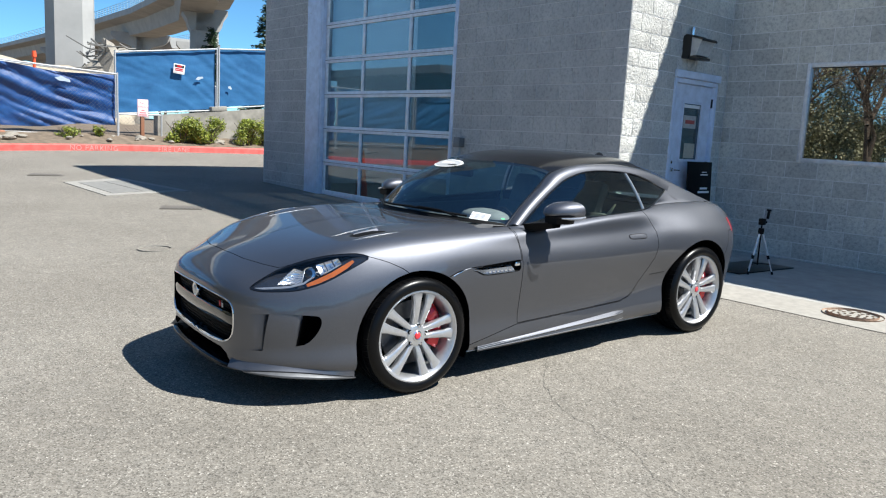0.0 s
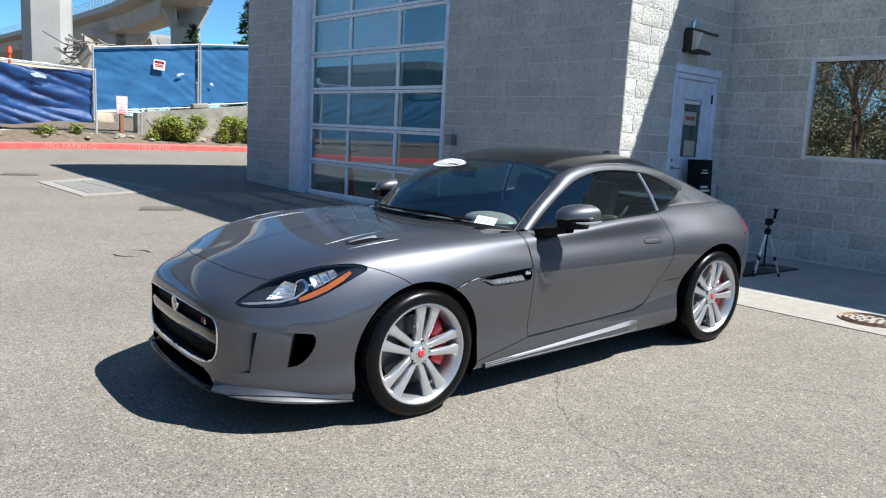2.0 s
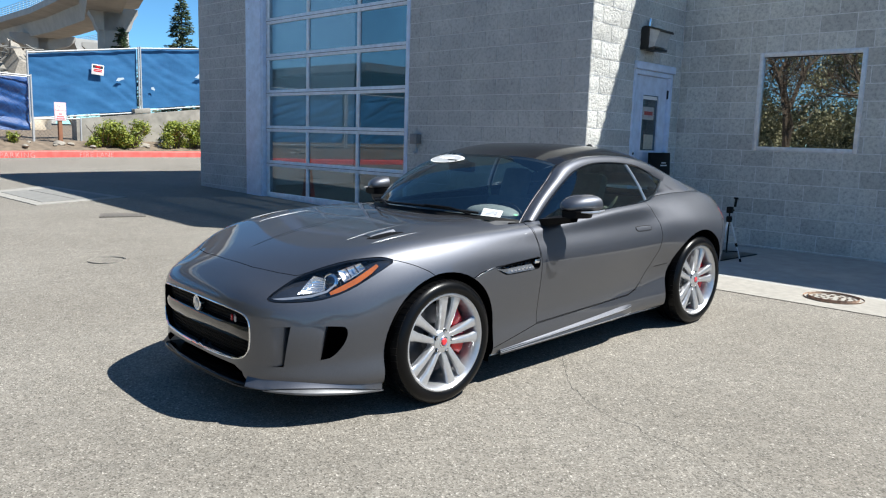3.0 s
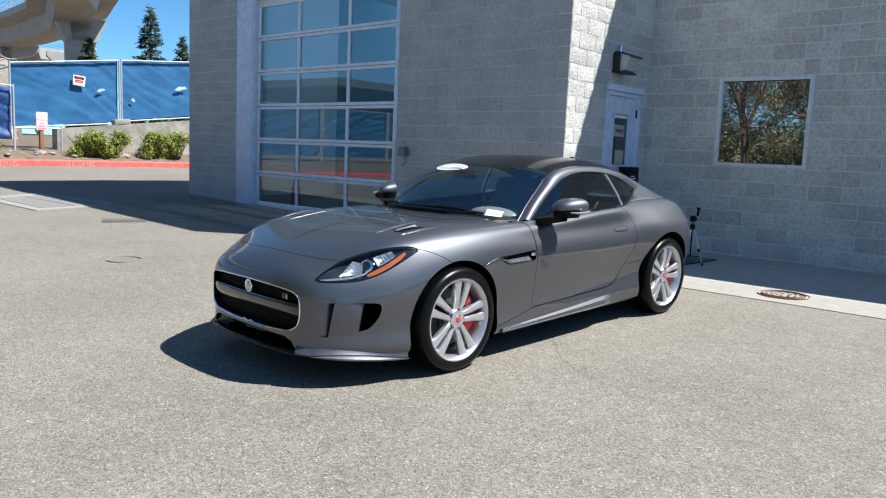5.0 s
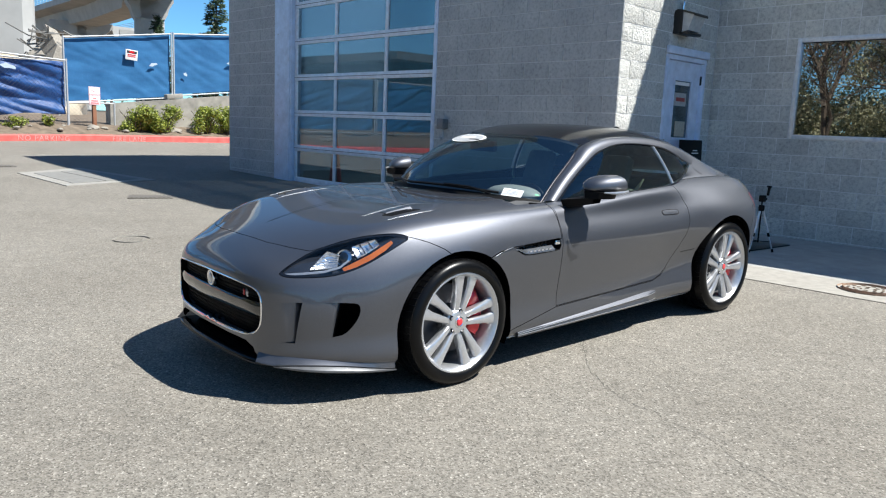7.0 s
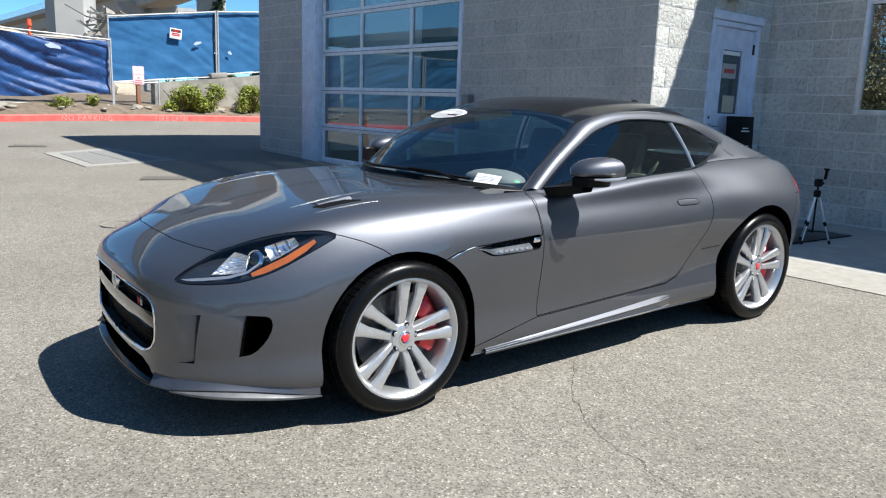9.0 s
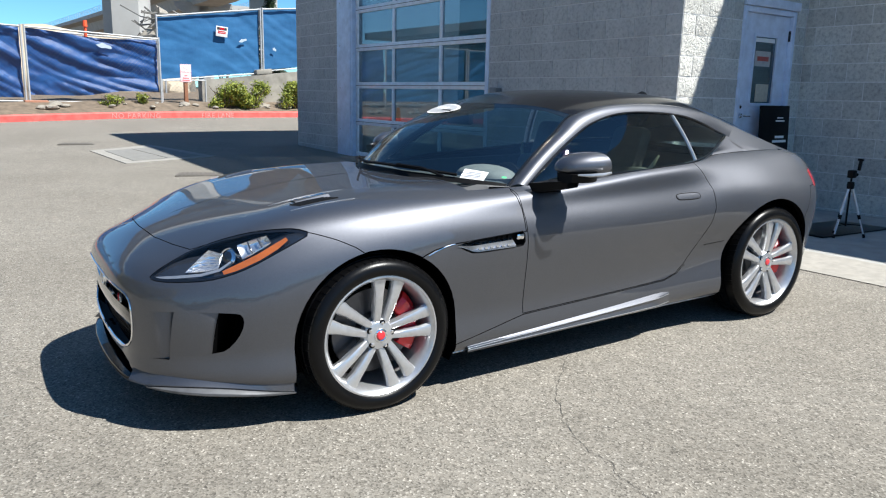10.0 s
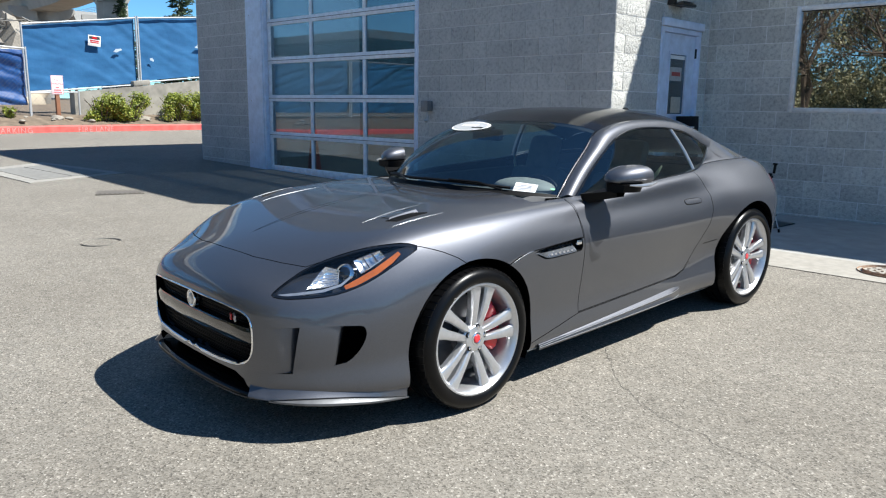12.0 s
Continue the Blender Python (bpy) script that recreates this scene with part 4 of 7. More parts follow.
def blade_section(t):
    low = 0.206 - 0.060 * t + 0.026 * math.sin(math.pi * max(0.0, min(1.0, (t - 0.15) / 0.87))) ** 0.8
    top = 0.292 - 0.045 * t
    flare = 0.048 * (1 - t) ** 0.8
    rows = [(0.022, top + 0.012)] + [(0.018 - 0.004 * q - flare * q ** 2.2, top - q * (top - low)) for q in (0.0, 0.2, 0.4, 0.58, 0.75, 0.88, 0.96)]
    return rows + [(0.017 - flare, low), (0.14, low), (0.14, top)]


def lip_section(t):
    rise = 0.026 * math.sin(math.pi * max(0.0, min(1.0, (t - 0.15) / 0.87))) ** 0.8
    low, out = 0.206 - 0.060 * t, 0.014 - 0.048 * max(0.0, 1 - t) ** 0.8
    return [(out + 0.010, low + rise - 0.003), (out + 0.001, low + rise - 0.006), (out - 0.5 * rise, low + 0.25 * rise), (out - 0.52 * rise, low - 0.002), (out - 0.40 * rise, low - 0.006), (0.10, low - 0.006), (0.10, low + rise - 0.004)]


for s in (-1, 1):
    part("corner_blade", strip_along(1.98, 5.07, blade_section, 60, False, s), M_PAINT, bumper)
    part("lip_edge", strip_along(2.45, 5.09, lambda t: lip_section(0.15 + 0.85 * t), 50, False, s), M_BLADE2, bumper, "bright lower lip")

# -- doors: handle, side vent, skirt blade, mirror --
LINE_GROOVE = [(0.763, 0.503), (0.84, 0.508), (0.915, 0.513)]


def on_side_at(x, z, lift=0.0):
    hit = TREE.ray_cast(Vector((x, 2.0, z)), Vector((0, -1, 0)))
    return hit[0] + hit[1] * lift if hit[0] else Vector((x, 0.9, z))


def side_outline_tube(pts, r, lift):
    return tube([on_side_at(x, z, lift) for x, z in pts], r, 6)


HANDLE = rounded([(0.512, 0.800), (0.524, 0.812), (0.680, 0.810), (0.692, 0.798), (0.695, 0.788), (0.683, 0.776), (0.529, 0.778), (0.517, 0.790)], 2)
for flip in (False, True):
    d = doors[flip]
    bm = side_outline_tube(HANDLE + HANDLE[:1], 0.0026, 0.0)
    part("handle_gap", bm if flip else mirrored(bm), M_BLACK, d)
    bm = bmesh.new()
    mid_h = (0.603, 0.794)
    cen = bm.verts.new(on_side_at(*mid_h, 0.006))
    ring = [bm.verts.new(on_side_at(mid_h[0] + (a - mid_h[0]) * 0.95, mid_h[1] + (b - mid_h[1]) * 0.86, 0.004)) for a, b in HANDLE]
    base = [bm.verts.new(on_side_at(a, b, -0.002)) for a, b in HANDLE]
    for k in range(len(ring)):
        n_ = (k + 1) % len(ring)
        bm.faces.new((cen, ring[k], ring[n_]))
        bm.faces.new((ring[k], base[k], base[n_], ring[n_]))
    part("door_handle", bm if flip else mirrored(bm), M_PAINT, d)
    bm = side_outline_tube(LINE_GROOVE, 0.0022, 0.0)
    part("quarter_seam", bm if flip else mirrored(bm), M_BLACK, car)
    # side vent
    vb = vent_bm.copy()
    hollow(vb, lambda c: 0.035, Vector((0, 1, 0)))
    for f in vb.faces:
        f.material_index = 0
    vent = part("side_vent", vb if flip else mirrored(vb), M_BLACK, car, "side vent with a chrome blade")
    bm = bmesh.new()
    rows = []
    for k in range(13):
        t = k / 12
        x = -0.935 + 0.325 * t
        top_z = 0.706 - 0.012 * smooth01(t * 3)
        sec = [(top_z, -0.003 - 0.031 * smooth01(t * 4)), (top_z - 0.010, -0.001 - 0.018 * smooth01(t * 4)), (0.665 + 0.03 * (1 - smooth01(t * 3.2)), 0.003), (0.657 + 0.035 * (1 - smooth01(t * 3.0)), 0.004), (0.655 + 0.036 * (1 - smooth01(t * 3.0)), -0.02)]
        rows.append([bm.verts.new(on_side_at(x, z) + Vector((0, l, 0))) for z, l in sec])
    for a, b in zip(rows, rows[1:]):
        for j in range(4):
            bm.faces.new((a[j], b[j], b[j + 1], a[j + 1]))
    part("chrome_blade", bm if flip else mirrored(bm), M_BLADE, vent, "chrome blade")
    bm = bmesh.new()
    for k in range(6):
        x = -0.82 + 0.032 * k
        p = on_side_at(x, 0.672, 0.0)
        add_box(bm, x, x + 0.016, p.y + 0.001, p.y + 0.005, 0.667, 0.675)
    part("lettering_bar", bm if flip else mirrored(bm), M_ALLOY, vent)
    bm = bmesh.new()
    for k in range(7):
        x = -0.82 + 0.03 * k
        p = on_side_at(x, 0.70, -0.02)
        add_box(bm, x, x + 0.008, p.y - 0.012, p.y - 0.002, 0.698, 0.717, 0.0, Matrix.Translation((x, 0, 0.7)) @ pose(0, 0, 0, 0, 25, 0) @ Matrix.Translation((-x, 0, -0.7)))
    part("vent_fin", bm if flip else mirrored(bm), M_BLACK, vent)
    p = on_side_at(-0.59, 0.69)
    bm = box(-0.600, -0.557, p.y - 0.02, p.y - 0.001, 0.688, 0.714, 0.005)
    part("vent_end", bm if flip else mirrored(bm), M_CHROME, vent)
    # chrome bead paints the highlight running along this seam
    bm = side_outline_tube([(-0.945 - 0.138 * k / 14, 0.706 - 0.036 * (k / 14) ** 1.6) for k in range(15)], 0.0024, 0.0005)
    part("fender_seam", bm if flip else mirrored(bm), M_CHROME, car)
    # sill blade
    bm = bmesh.new()
    rows = []
    for k in range(25):
        t = k / 24
        x = -0.86 + 1.36 * t
        zt, zb = 0.196 + 0.058 * t, 0.186 + 0.022 * t
        bulge = (0.005 + 0.022 * t) * (1 - 0.85 * smooth01((t - 0.92) / 0.08))
        y0 = on_side_at(x, zt + 0.01).y
        sec = [(y0 - 0.008, zt + 0.012 + 0.012 * t), (y0 + bulge * 0.6, zt + 0.006), (y0 + bulge, zt - 0.002), (y0 + bulge * 0.75, (zt + zb) / 2), (y0 + bulge * 1.05, zb), (y0 + bulge * 0.5, zb - 0.012), (y0 - 0.02, zb - 0.012)]
        rows.append([bm.verts.new((x, y, z)) for y, z in sec])
    for a, b in zip(rows, rows[1:]):
        for j in range(6):
            bm.faces.new((a[j], a[j + 1], b[j + 1], b[j]))
    bm.faces.new(rows[-1])
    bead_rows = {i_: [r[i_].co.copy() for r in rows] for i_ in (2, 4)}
    part("sill_blade", bm if flip else mirrored(bm), M_PAINT, car)
    # silver beads paint the sun highlights along the blade's edges
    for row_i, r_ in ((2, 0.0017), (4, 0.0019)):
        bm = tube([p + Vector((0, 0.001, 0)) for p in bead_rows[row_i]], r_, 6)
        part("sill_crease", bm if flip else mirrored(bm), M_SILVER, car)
    # alloy-coloured tube paints the lit line on the sill's lower edge
    bm = tube([on_side_at(x, 0.18) + Vector((0, 0.002, 0)) for x in np.linspace(-0.93, 0.93, 24)], 0.0045, 6)
    part("sill_edge", bm if flip else mirrored(bm), M_ALLOY, car)
    # mirror
    bm = bmesh.new()
    rows = []
    for k in range(15):
        t = k / 14
        x = -0.40 + 0.18 * t
        f_ = math.sqrt(max(0.0, 1 - (1 - t / 0.93) ** 2)) if t < 0.93 else 1.0
        f_ = 0.05 + 0.95 * f_
        hz, hw = 0.068 * f_, 0.100 * f_
        cz, cw = 1.018 - 0.012 * (1 - f_), 0.995 - 0.01 * (1 - t)
        ring = []
        for q in range(20):
            a = 2 * math.pi * q / 20
            ca, sa = math.cos(a), math.sin(a)
            ring.append(bm.verts.new((x + 0.035 * ca * f_, cw + hw * math.copysign(abs(ca) ** 0.8, ca), cz + hz * (math.copysign(abs(sa) ** 0.75, sa) * (1.0 if sa > 0 else 0.50)))))
        rows.append(ring)
    for a, b in zip(rows, rows[1:]):
        for q in range(20):
            bm.faces.new((a[q], a[(q + 1) % 20], b[(q + 1) % 20], b[q]))
    bm.faces.new(rows[0][::-1])
    bm.faces.new(rows[-1])
    mirror = part("mirror", bm if flip else mirrored(bm), M_PAINT, car, "grey door mirror on a black foot")
    bm = bmesh.new()
    rows = []
    for k in range(9):
        t = k / 8
        x = -0.39 + 0.17 * t
        hw = 0.105 * math.sin(math.pi * (0.18 + 0.7 * t))
        rows.append([bm.verts.new((x + 0.01, 0.99 + sx_ * hw, z)) for sx_, z in ((-1, 0.992), (1, 0.992), (0.85, 0.952), (-0.9, 0.940))])
    for a, b in zip(rows, rows[1:]):
        for q in range(4):
            bm.faces.new((a[q], a[(q + 1) % 4], b[(q + 1) % 4], b[q]))
    bm.faces.new(rows[0][::-1])
    bm.faces.new(rows[-1])
    foot = []
    for k in range(6):
        t = k / 5
        foot.append([bm.verts.new((xx, 0.83 + 0.16 * t, zz)) for xx, zz in ((-0.47 + 0.10 * t, 0.935 + 0.02 * t), (-0.26 - 0.02 * t, 0.945 + 0.02 * t), (-0.28 - 0.02 * t, 0.885 + 0.035 * t), (-0.44 + 0.08 * t, 0.885 + 0.035 * t))])
    for a, b in zip(foot, foot[1:]):
        for q in range(4):
            bm.faces.new((a[q], a[(q + 1) % 4], b[(q + 1) % 4], b[q]))
    part("mirror_foot", bm if flip else mirrored(bm), M_BLACK, mirror, "black mirror foot")
    bm = tube([(-0.375, 1.075, 0.992), (-0.33, 1.108, 0.990), (-0.27, 1.128, 0.992), (-0.22, 1.128, 0.998)], [0.004, 0.008, 0.009, 0.006], 8)
    part("indicator", bm if flip else mirrored(bm), M_SILVER, mirror, "clear indicator strip")

# -- bonnet louvres --


def on_top_at(x, w, lift=0.0):
    hit = TREE.ray_cast(Vector((x, w, 2.0)), Vector((0, 0, -1)))
    return (hit[0] if hit[0] else Vector((x, w, 0.9))) + Vector((0, 0, lift))


for s in (-1, 1):
    flip = s > 0
    bm = bmesh.new()
    rows = []
    for k in range(10):
        t = k / 9
        x = -1.555 + 0.15 * t
        rows.append([bm.verts.new(on_top_at(x + dx, 0.50 + dw, l)) for dx, dw, l in ((0, 0.0, 0.0005), (0.01, 0.02, 0.004 + 0.006 * t), (0.01, 0.055 + 0.02 * t, 0.004 + 0.008 * t), (0.02, 0.06 + 0.025 * t, -0.004))])
    for a, b in zip(rows, rows[1:]):
        for j in range(3):
            bm.faces.new((a[j], b[j], b[j + 1], a[j + 1]))
    louvre = part("bonnet_louvre", bm if flip else mirrored(bm), M_PAINT, hood, "raised louvre lip")
    bm = bmesh.new()
    for k in range(5):
        w = 0.575 + 0.011 * k
        add_tube(bm, [on_top_at(-1.575 + 0.006 * k, w, 0.001), on_top_at(-1.50, w + 0.004, 0.0016), on_top_at(-1.42 + 0.012 * k, w + 0.012, 0.001)], 0.0042, 5)
    part("louvre_slot", bm if flip else mirrored(bm), M_BLACK, louvre)
    # thin silver beads paint bright glints on the two bonnet creases
    bm = tube([on_top_at(-1.64 + 0.04 * k, 0.478 - 0.0008 * k + 0.002 * math.sin(k), 0.0012) for k in range(10)], [0.0004, 0.0008, 0.0011, 0.0013, 0.0013, 0.0012, 0.001, 0.0008, 0.0006, 0.0004], 6)
    part("louvre_edge", bm if flip else mirrored(bm), M_SILVER, hood)
    bm = tube([on_top_at(-1.60 + 0.032 * k, 0.652 + 0.003 * k, 0.0012) for k in range(10)], [0.0004, 0.0008, 0.001, 0.0012, 0.0012, 0.0011, 0.001, 0.0008, 0.0006, 0.0004], 6)
    part("louvre_edge", bm if flip else mirrored(bm), M_SILVER, hood)

# -- cabin: pillars, glass, roof --
RAIL_UP = [(0, -0.50, 0.70, 0.895), (1, -0.33, 0.655, 1.02), (2, -0.14, 0.61, 1.14), (3, 0.02, 0.565, 1.235), (4, 0.30, 0.53, 1.282), (5, 0.75, 0.515, 1.278), (6, 1.15, 0.52, 1.215), (7, 1.55, 0.55, 1.08), (8, 1.95, 0.60, 0.945)]
RAIL_LOW = [(0, -0.43, 0.765, 0.905), (1, -0.27, 0.725, 1.01), (2, -0.09, 0.69, 1.12), (3, 0.10, 0.655, 1.205), (4, 0.34, 0.635, 1.245), (5, 0.71, 0.628, 1.23), (6, 0.98, 0.632, 1.168), (6.5, 1.20, 0.617, 1.093), (7, 1.50, 0.655, 1.015), (8, 1.95, 0.66, 0.938)]
BELT = [(0, -0.43, 0.775, 0.902), (1, -0.25, 0.786, 0.918), (2, -0.03, 0.80, 0.934), (3, 0.18, 0.807, 0.943), (4, 0.42, 0.807, 0.951), (5, 0.76, 0.785, 0.972), (6, 1.02, 0.705, 1.035), (6.5, 1.20, 0.620, 1.090)]
ROOF_MID = [(3, -0.28, 0.0, 1.297), (4, 0.12, 0.0, 1.360), (5, 0.68, 0.0, 1.356), (6, 1.10, 0.0, 1.308), (7, 1.55, 0.0, 1.165), (8, 1.97, 0.0, 0.965)]


def lines(curve, t0, t1, n):
    return [Vector(p) for p in spline(curve, np.linspace(t0, t1, n + 1))]


def between(a, b, nv, bulge=0.0, out=Vector((0, 1, 0.4))):
    """A strip between two lines of points, swelling by bulge."""
    n = len(a) - 1
    o = out.normalized()
    return patch(lambda u, v: a[round(u * n)].lerp(b[round(u * n)], v) + o * bulge * 4 * v * (1 - v), n, nv)


def screen_point(s, q):
    base = Vector((-0.90 + 0.40 * abs(s) ** 2.2, 0.70 * s, 0.94 - 0.045 * s * s))
    k2 = 0.15 * s * s + 0.85 * s ** 6
    head = Vector((-0.28 + 0.30 * s * s, 0.565 * s, 1.297 - 0.062 * k2))
    edge = Vector(spline(RAIL_UP, 3 * q)[0])
    flat = Vector((-0.50, 0.70, 0.895)).lerp(Vector((0.02, 0.565, 1.235)), q)
    fix = (edge - flat) * k2
    fix.y *= 1 if s > 0 else -1
    return base.lerp(head, q) + fix + Vector((-0.5, 0, 0.86)) * 0.060 * q * (1 - q) ** 1.3 / 0.207 * (1 - s ** 6)


rail_n = 60
up_line, low_line = lines(RAIL_UP, 0, 6.58, rail_n), lines(RAIL_LOW, 0, 6.58, rail_n)


def crest_at(u):
    o_, s_, c_ = spline(OUTLINE, u)[0], spline(SPINE, u)[0], spline(CREST, u)[0]
    d = np.array((s_[0], 0.0)) - o_[:2]
    d /= np.linalg.norm(d)
    x, w = o_[:2] + d * c_[0]
    n_ = spline(SHOULDER, u)[0]
    x2, w2 = o_[:2] + d * n_[0]
    return Vector((x, w, c_[1])), Vector((x2, w2, n_[1]))
for flip in (False, True):
    bm = between(up_line, low_line, 12, 0.026, Vector((-0.25, 0.7, 1.0)))
    part("roof_rail", bm if flip else mirrored(bm), M_PAINT, car)
    # quarter below and behind the side glass
    rows = []
    bm = bmesh.new()
    for i in range(61):
        f_ = i / 60
        t = 4.75 + 3.25 * f_
        edge, below = crest_at(10.15 + 3.45 * f_)
        slope = (edge - below).normalized() * 0.10
        if t <= 6.5:
            up_ = Vector(spline(BELT, t)[0])
            q = [(0, *up_), (1, *edge)]
            ctrl = [up_, edge + slope * 0.35 * min(1, (up_ - edge).length / 0.08), edge]
        else:
            up_, mid_ = Vector(spline(RAIL_UP, t)[0]), Vector(spline(RAIL_LOW, t)[0])
            ctrl = [up_, mid_, edge]
        row = []
        for k in range(13):
            v = k / 12
            if t <= 6.5:
                p = ctrl[0] * (1 - v) ** 2 + ctrl[1] * 2 * v * (1 - v) + ctrl[2] * v * v
            else:
                blend = smooth01((t - 6.5) / 0.6)
                wide = ctrl[0] * (1 - v) ** 2 + (ctrl[1] * 2 - (ctrl[0] + ctrl[2]) * 0.5) * 2 * v * (1 - v) + ctrl[2] * v * v
                low_only = Vector(spline(RAIL_LOW, t)[0])
                narrow = low_only * (1 - v) ** 2 + (edge + slope * 0.35) * 2 * v * (1 - v) + ctrl[2] * v * v
                p = narrow.lerp(wide, 1.0)
            row.append(bm.verts.new(p))
        rows.append((t, row))
    for (ta, a), (tb, b) in zip(rows, rows[1:]):
        if ta <= 6.5 < tb:
            continue
        for k in range(12):
            bm.faces.new((a[k], b[k], b[k + 1], a[k + 1]))
    first_t, first_row = next((t, r) for t, r in rows if t > 6.5)
    last_row = [r for t, r in rows if t <= 6.5][-1]
    for k in range(6):
        bm.faces.new((last_row[2 * k], first_row[6 + k], first_row[7 + k], last_row[2 * k + 2], last_row[2 * k + 1]))
    part("rear_quarter", bm if flip else mirrored(bm), M_PAINT, car, sharp=60)
    side_top, side_bot = lines(RAIL_LOW, 0, 4.93, 40), lines(BELT, 0, 4.93, 40)
    bm = between(side_top, side_bot, 8, 0.012)
    ob = part("side_window", bm if flip else mirrored(bm), M_CARGLASS, doors[flip], "tinted side window")
    ob.visible_shadow = False
    bm = between(lines(RAIL_LOW, 5.12, 6.5, 20), lines(BELT, 5.12, 6.5, 20), 6, 0.008)
    part("quarter_window", bm if flip else mirrored(bm), M_CARGLASS, car).visible_shadow = False
    a_, b_ = Vector(spline(RAIL_LOW, 5.02)[0]), Vector(spline(BELT, 5.02)[0])
    bm = tube([a_.lerp(b_, k / 8) + Vector((0, 0.012 * 4 * (k / 8) * (1 - k / 8) - 0.006, 0)) for k in range(9)], 0.011, 6)
    part("window_pillar", bm if flip else mirrored(bm), M_SILVER, car, "pale strip between the side windows")
    bm = bmesh.new()
    ring = lines(RAIL_LOW, 0, 6.5, 60) + lines(BELT, 0, 6.5, 60)[::-1]
    add_tube(bm, [p + Vector((0, 0.004, 0)) for p in ring + ring[:1]], 0.0065, 6)
    part("window_trim", bm if flip else mirrored(bm), M_GLOSSBLACK, car)
    bm = tube([p + Vector((0, 0.006, -0.008)) for p in lines(BELT, 5.0, 6.5, 16)], [0.003] * 8 + [0.005] * 9, 6)
    part("bright_trim", bm if flip else mirrored(bm), M_CHROME, car)
    bm = tube([p + Vector((-0.004, -0.004, 0.004)) for p in lines(RAIL_UP, 0, 3, 20)], 0.006, 6)
    part("screen_seal", bm if flip else mirrored(bm), M_GLOSSBLACK, car)

part("windscreen", patch(lambda u, v: screen_point(2 * u - 1, v), 32, 16), M_SCREEN, car, "raked windscreen").visible_shadow = False


inner = Vector((0.5, 0, -0.86)) * 0.004
for s0, s1, q0, q1 in ((0.93, 1.0, 0.0, 1.0), (-0.99, 0.93, 0.955, 1.0)):
    part("screen_border", patch(lambda u, v: screen_point(s0 + (s1 - s0) * u, q0 + (q1 - q0) * v) + inner, 28 if s1 - s0 > 1 else 4, 24 if q1 - q0 > 0.5 else 3), M_BLACK, car)


def roof_point(s, t):
    mid_ = Vector(spline(ROOF_MID, t)[0])
    edge = Vector(spline(RAIL_UP, t)[0])
    k = abs(s)
    x = mid_.x + (edge.x - mid_.x) * k * k
    z = mid_.z + (edge.z - mid_.z) * (0.15 * k * k + 0.85 * k ** 6 if t < 3.01 else 0.15 * k * k + 0.85 * k ** (6 - 2 * min(1, t - 3)))
    return Vector((x, edge.y * s, z))


roof_bm = patch(lambda u, v: roof_point(2 * u - 1, 3 + 2.75 * v), 28, 24)
M_ROOF = simple("black roof", (0.008, 0.008, 0.009), 0.14, spread=0.05)
M_ROOF.node_tree.nodes["Principled BSDF"].inputs["Specular IOR Level"].default_value = 0.25
part("roof_panel", roof_bm, M_ROOF, car, "gloss black roof panel")
part("rear_window", patch(lambda u, v: roof_point(2 * u - 1, 5.75 + 1.6 * v), 24, 12), M_GLOSSBLACK, car)
part("tailgate", patch(lambda u, v: roof_point(2 * u - 1, 7.35 + 0.65 * v), 24, 8), M_PAINT, car)
bm = bmesh.new()
rows = []
for k in range(9):
    t = k / 8
    h = 0.055 * math.sin(math.pi * min(1, 0.12 + 0.7 * t)) * (1 if t < 0.9 else 0.6)
    rows.append([bm.verts.new((1.05 + 0.13 * t, w_, z_)) for w_, z_ in ((-0.02, 1.285 - 0.02 * t), (-0.006, 1.295 + h * 0.7), (0, 1.297 + h), (0.006, 1.295 + h * 0.7), (0.02, 1.285 - 0.02 * t))])
for a, b in zip(rows, rows[1:]):
    for j in range(4):
        bm.faces.new((a[j], b[j], b[j + 1], a[j + 1]))
bm.faces.new(rows[-1])
part("antenna_fin", bm, M_GLOSSBLACK, car, "black antenna fin")

# cowl, wipers
bm = patch(lambda u, v: screen_point(2 * u - 1, 0.0).lerp(screen_point(2 * u - 1, 0.04), v) + Vector((-0.015, 0, 0.008)), 32, 3)
part("cowl_panel", bm, M_BLACK, car, "black cowl below the windscreen")
for y0, y1 in ((-0.52, 0.08), (0.02, 0.60)):
    pts = [screen_point((y0 + (y1 - y0) * k / 10) / 0.69, 0.045 + 0.010 * math.sin(math.pi * k / 10)) + Vector((-0.016, 0, 0.018)) for k in range(11)]
    wp = part("wiper", tube(pts, 0.008, 6), M_BLACK, car)
    part("wiper_arm", tube([pts[5] + Vector((0, 0, 0.008)), pts[2] + Vector((-0.04, 0, 0.016)), pts[0] + Vector((-0.09, -0.02, 0.0))], 0.007, 6), M_BLACK, wp)
# stickers
def sticker(s0, q0, du, dv, n=24, lift=0.006, oval=True):
    bm = bmesh.new()
    c = bm.verts.new(screen_point(s0, q0) + Vector((-0.5, 0, 0.86)) * lift)
    pts = []
    for k in range(n):
        a = 2 * math.pi * k / n
        ca, sa = math.cos(a), math.sin(a)
        if not oval:
            m_ = max(abs(ca), abs(sa))
            ca, sa = ca / m_, sa / m_
        pts.append(bm.verts.new(screen_point(s0 + du * ca, q0 + dv * sa) + Vector((-0.5, 0, 0.86)) * lift))
    for k in range(n):
        bm.faces.new((c, pts[k], pts[(k + 1) % n]))
    return bm


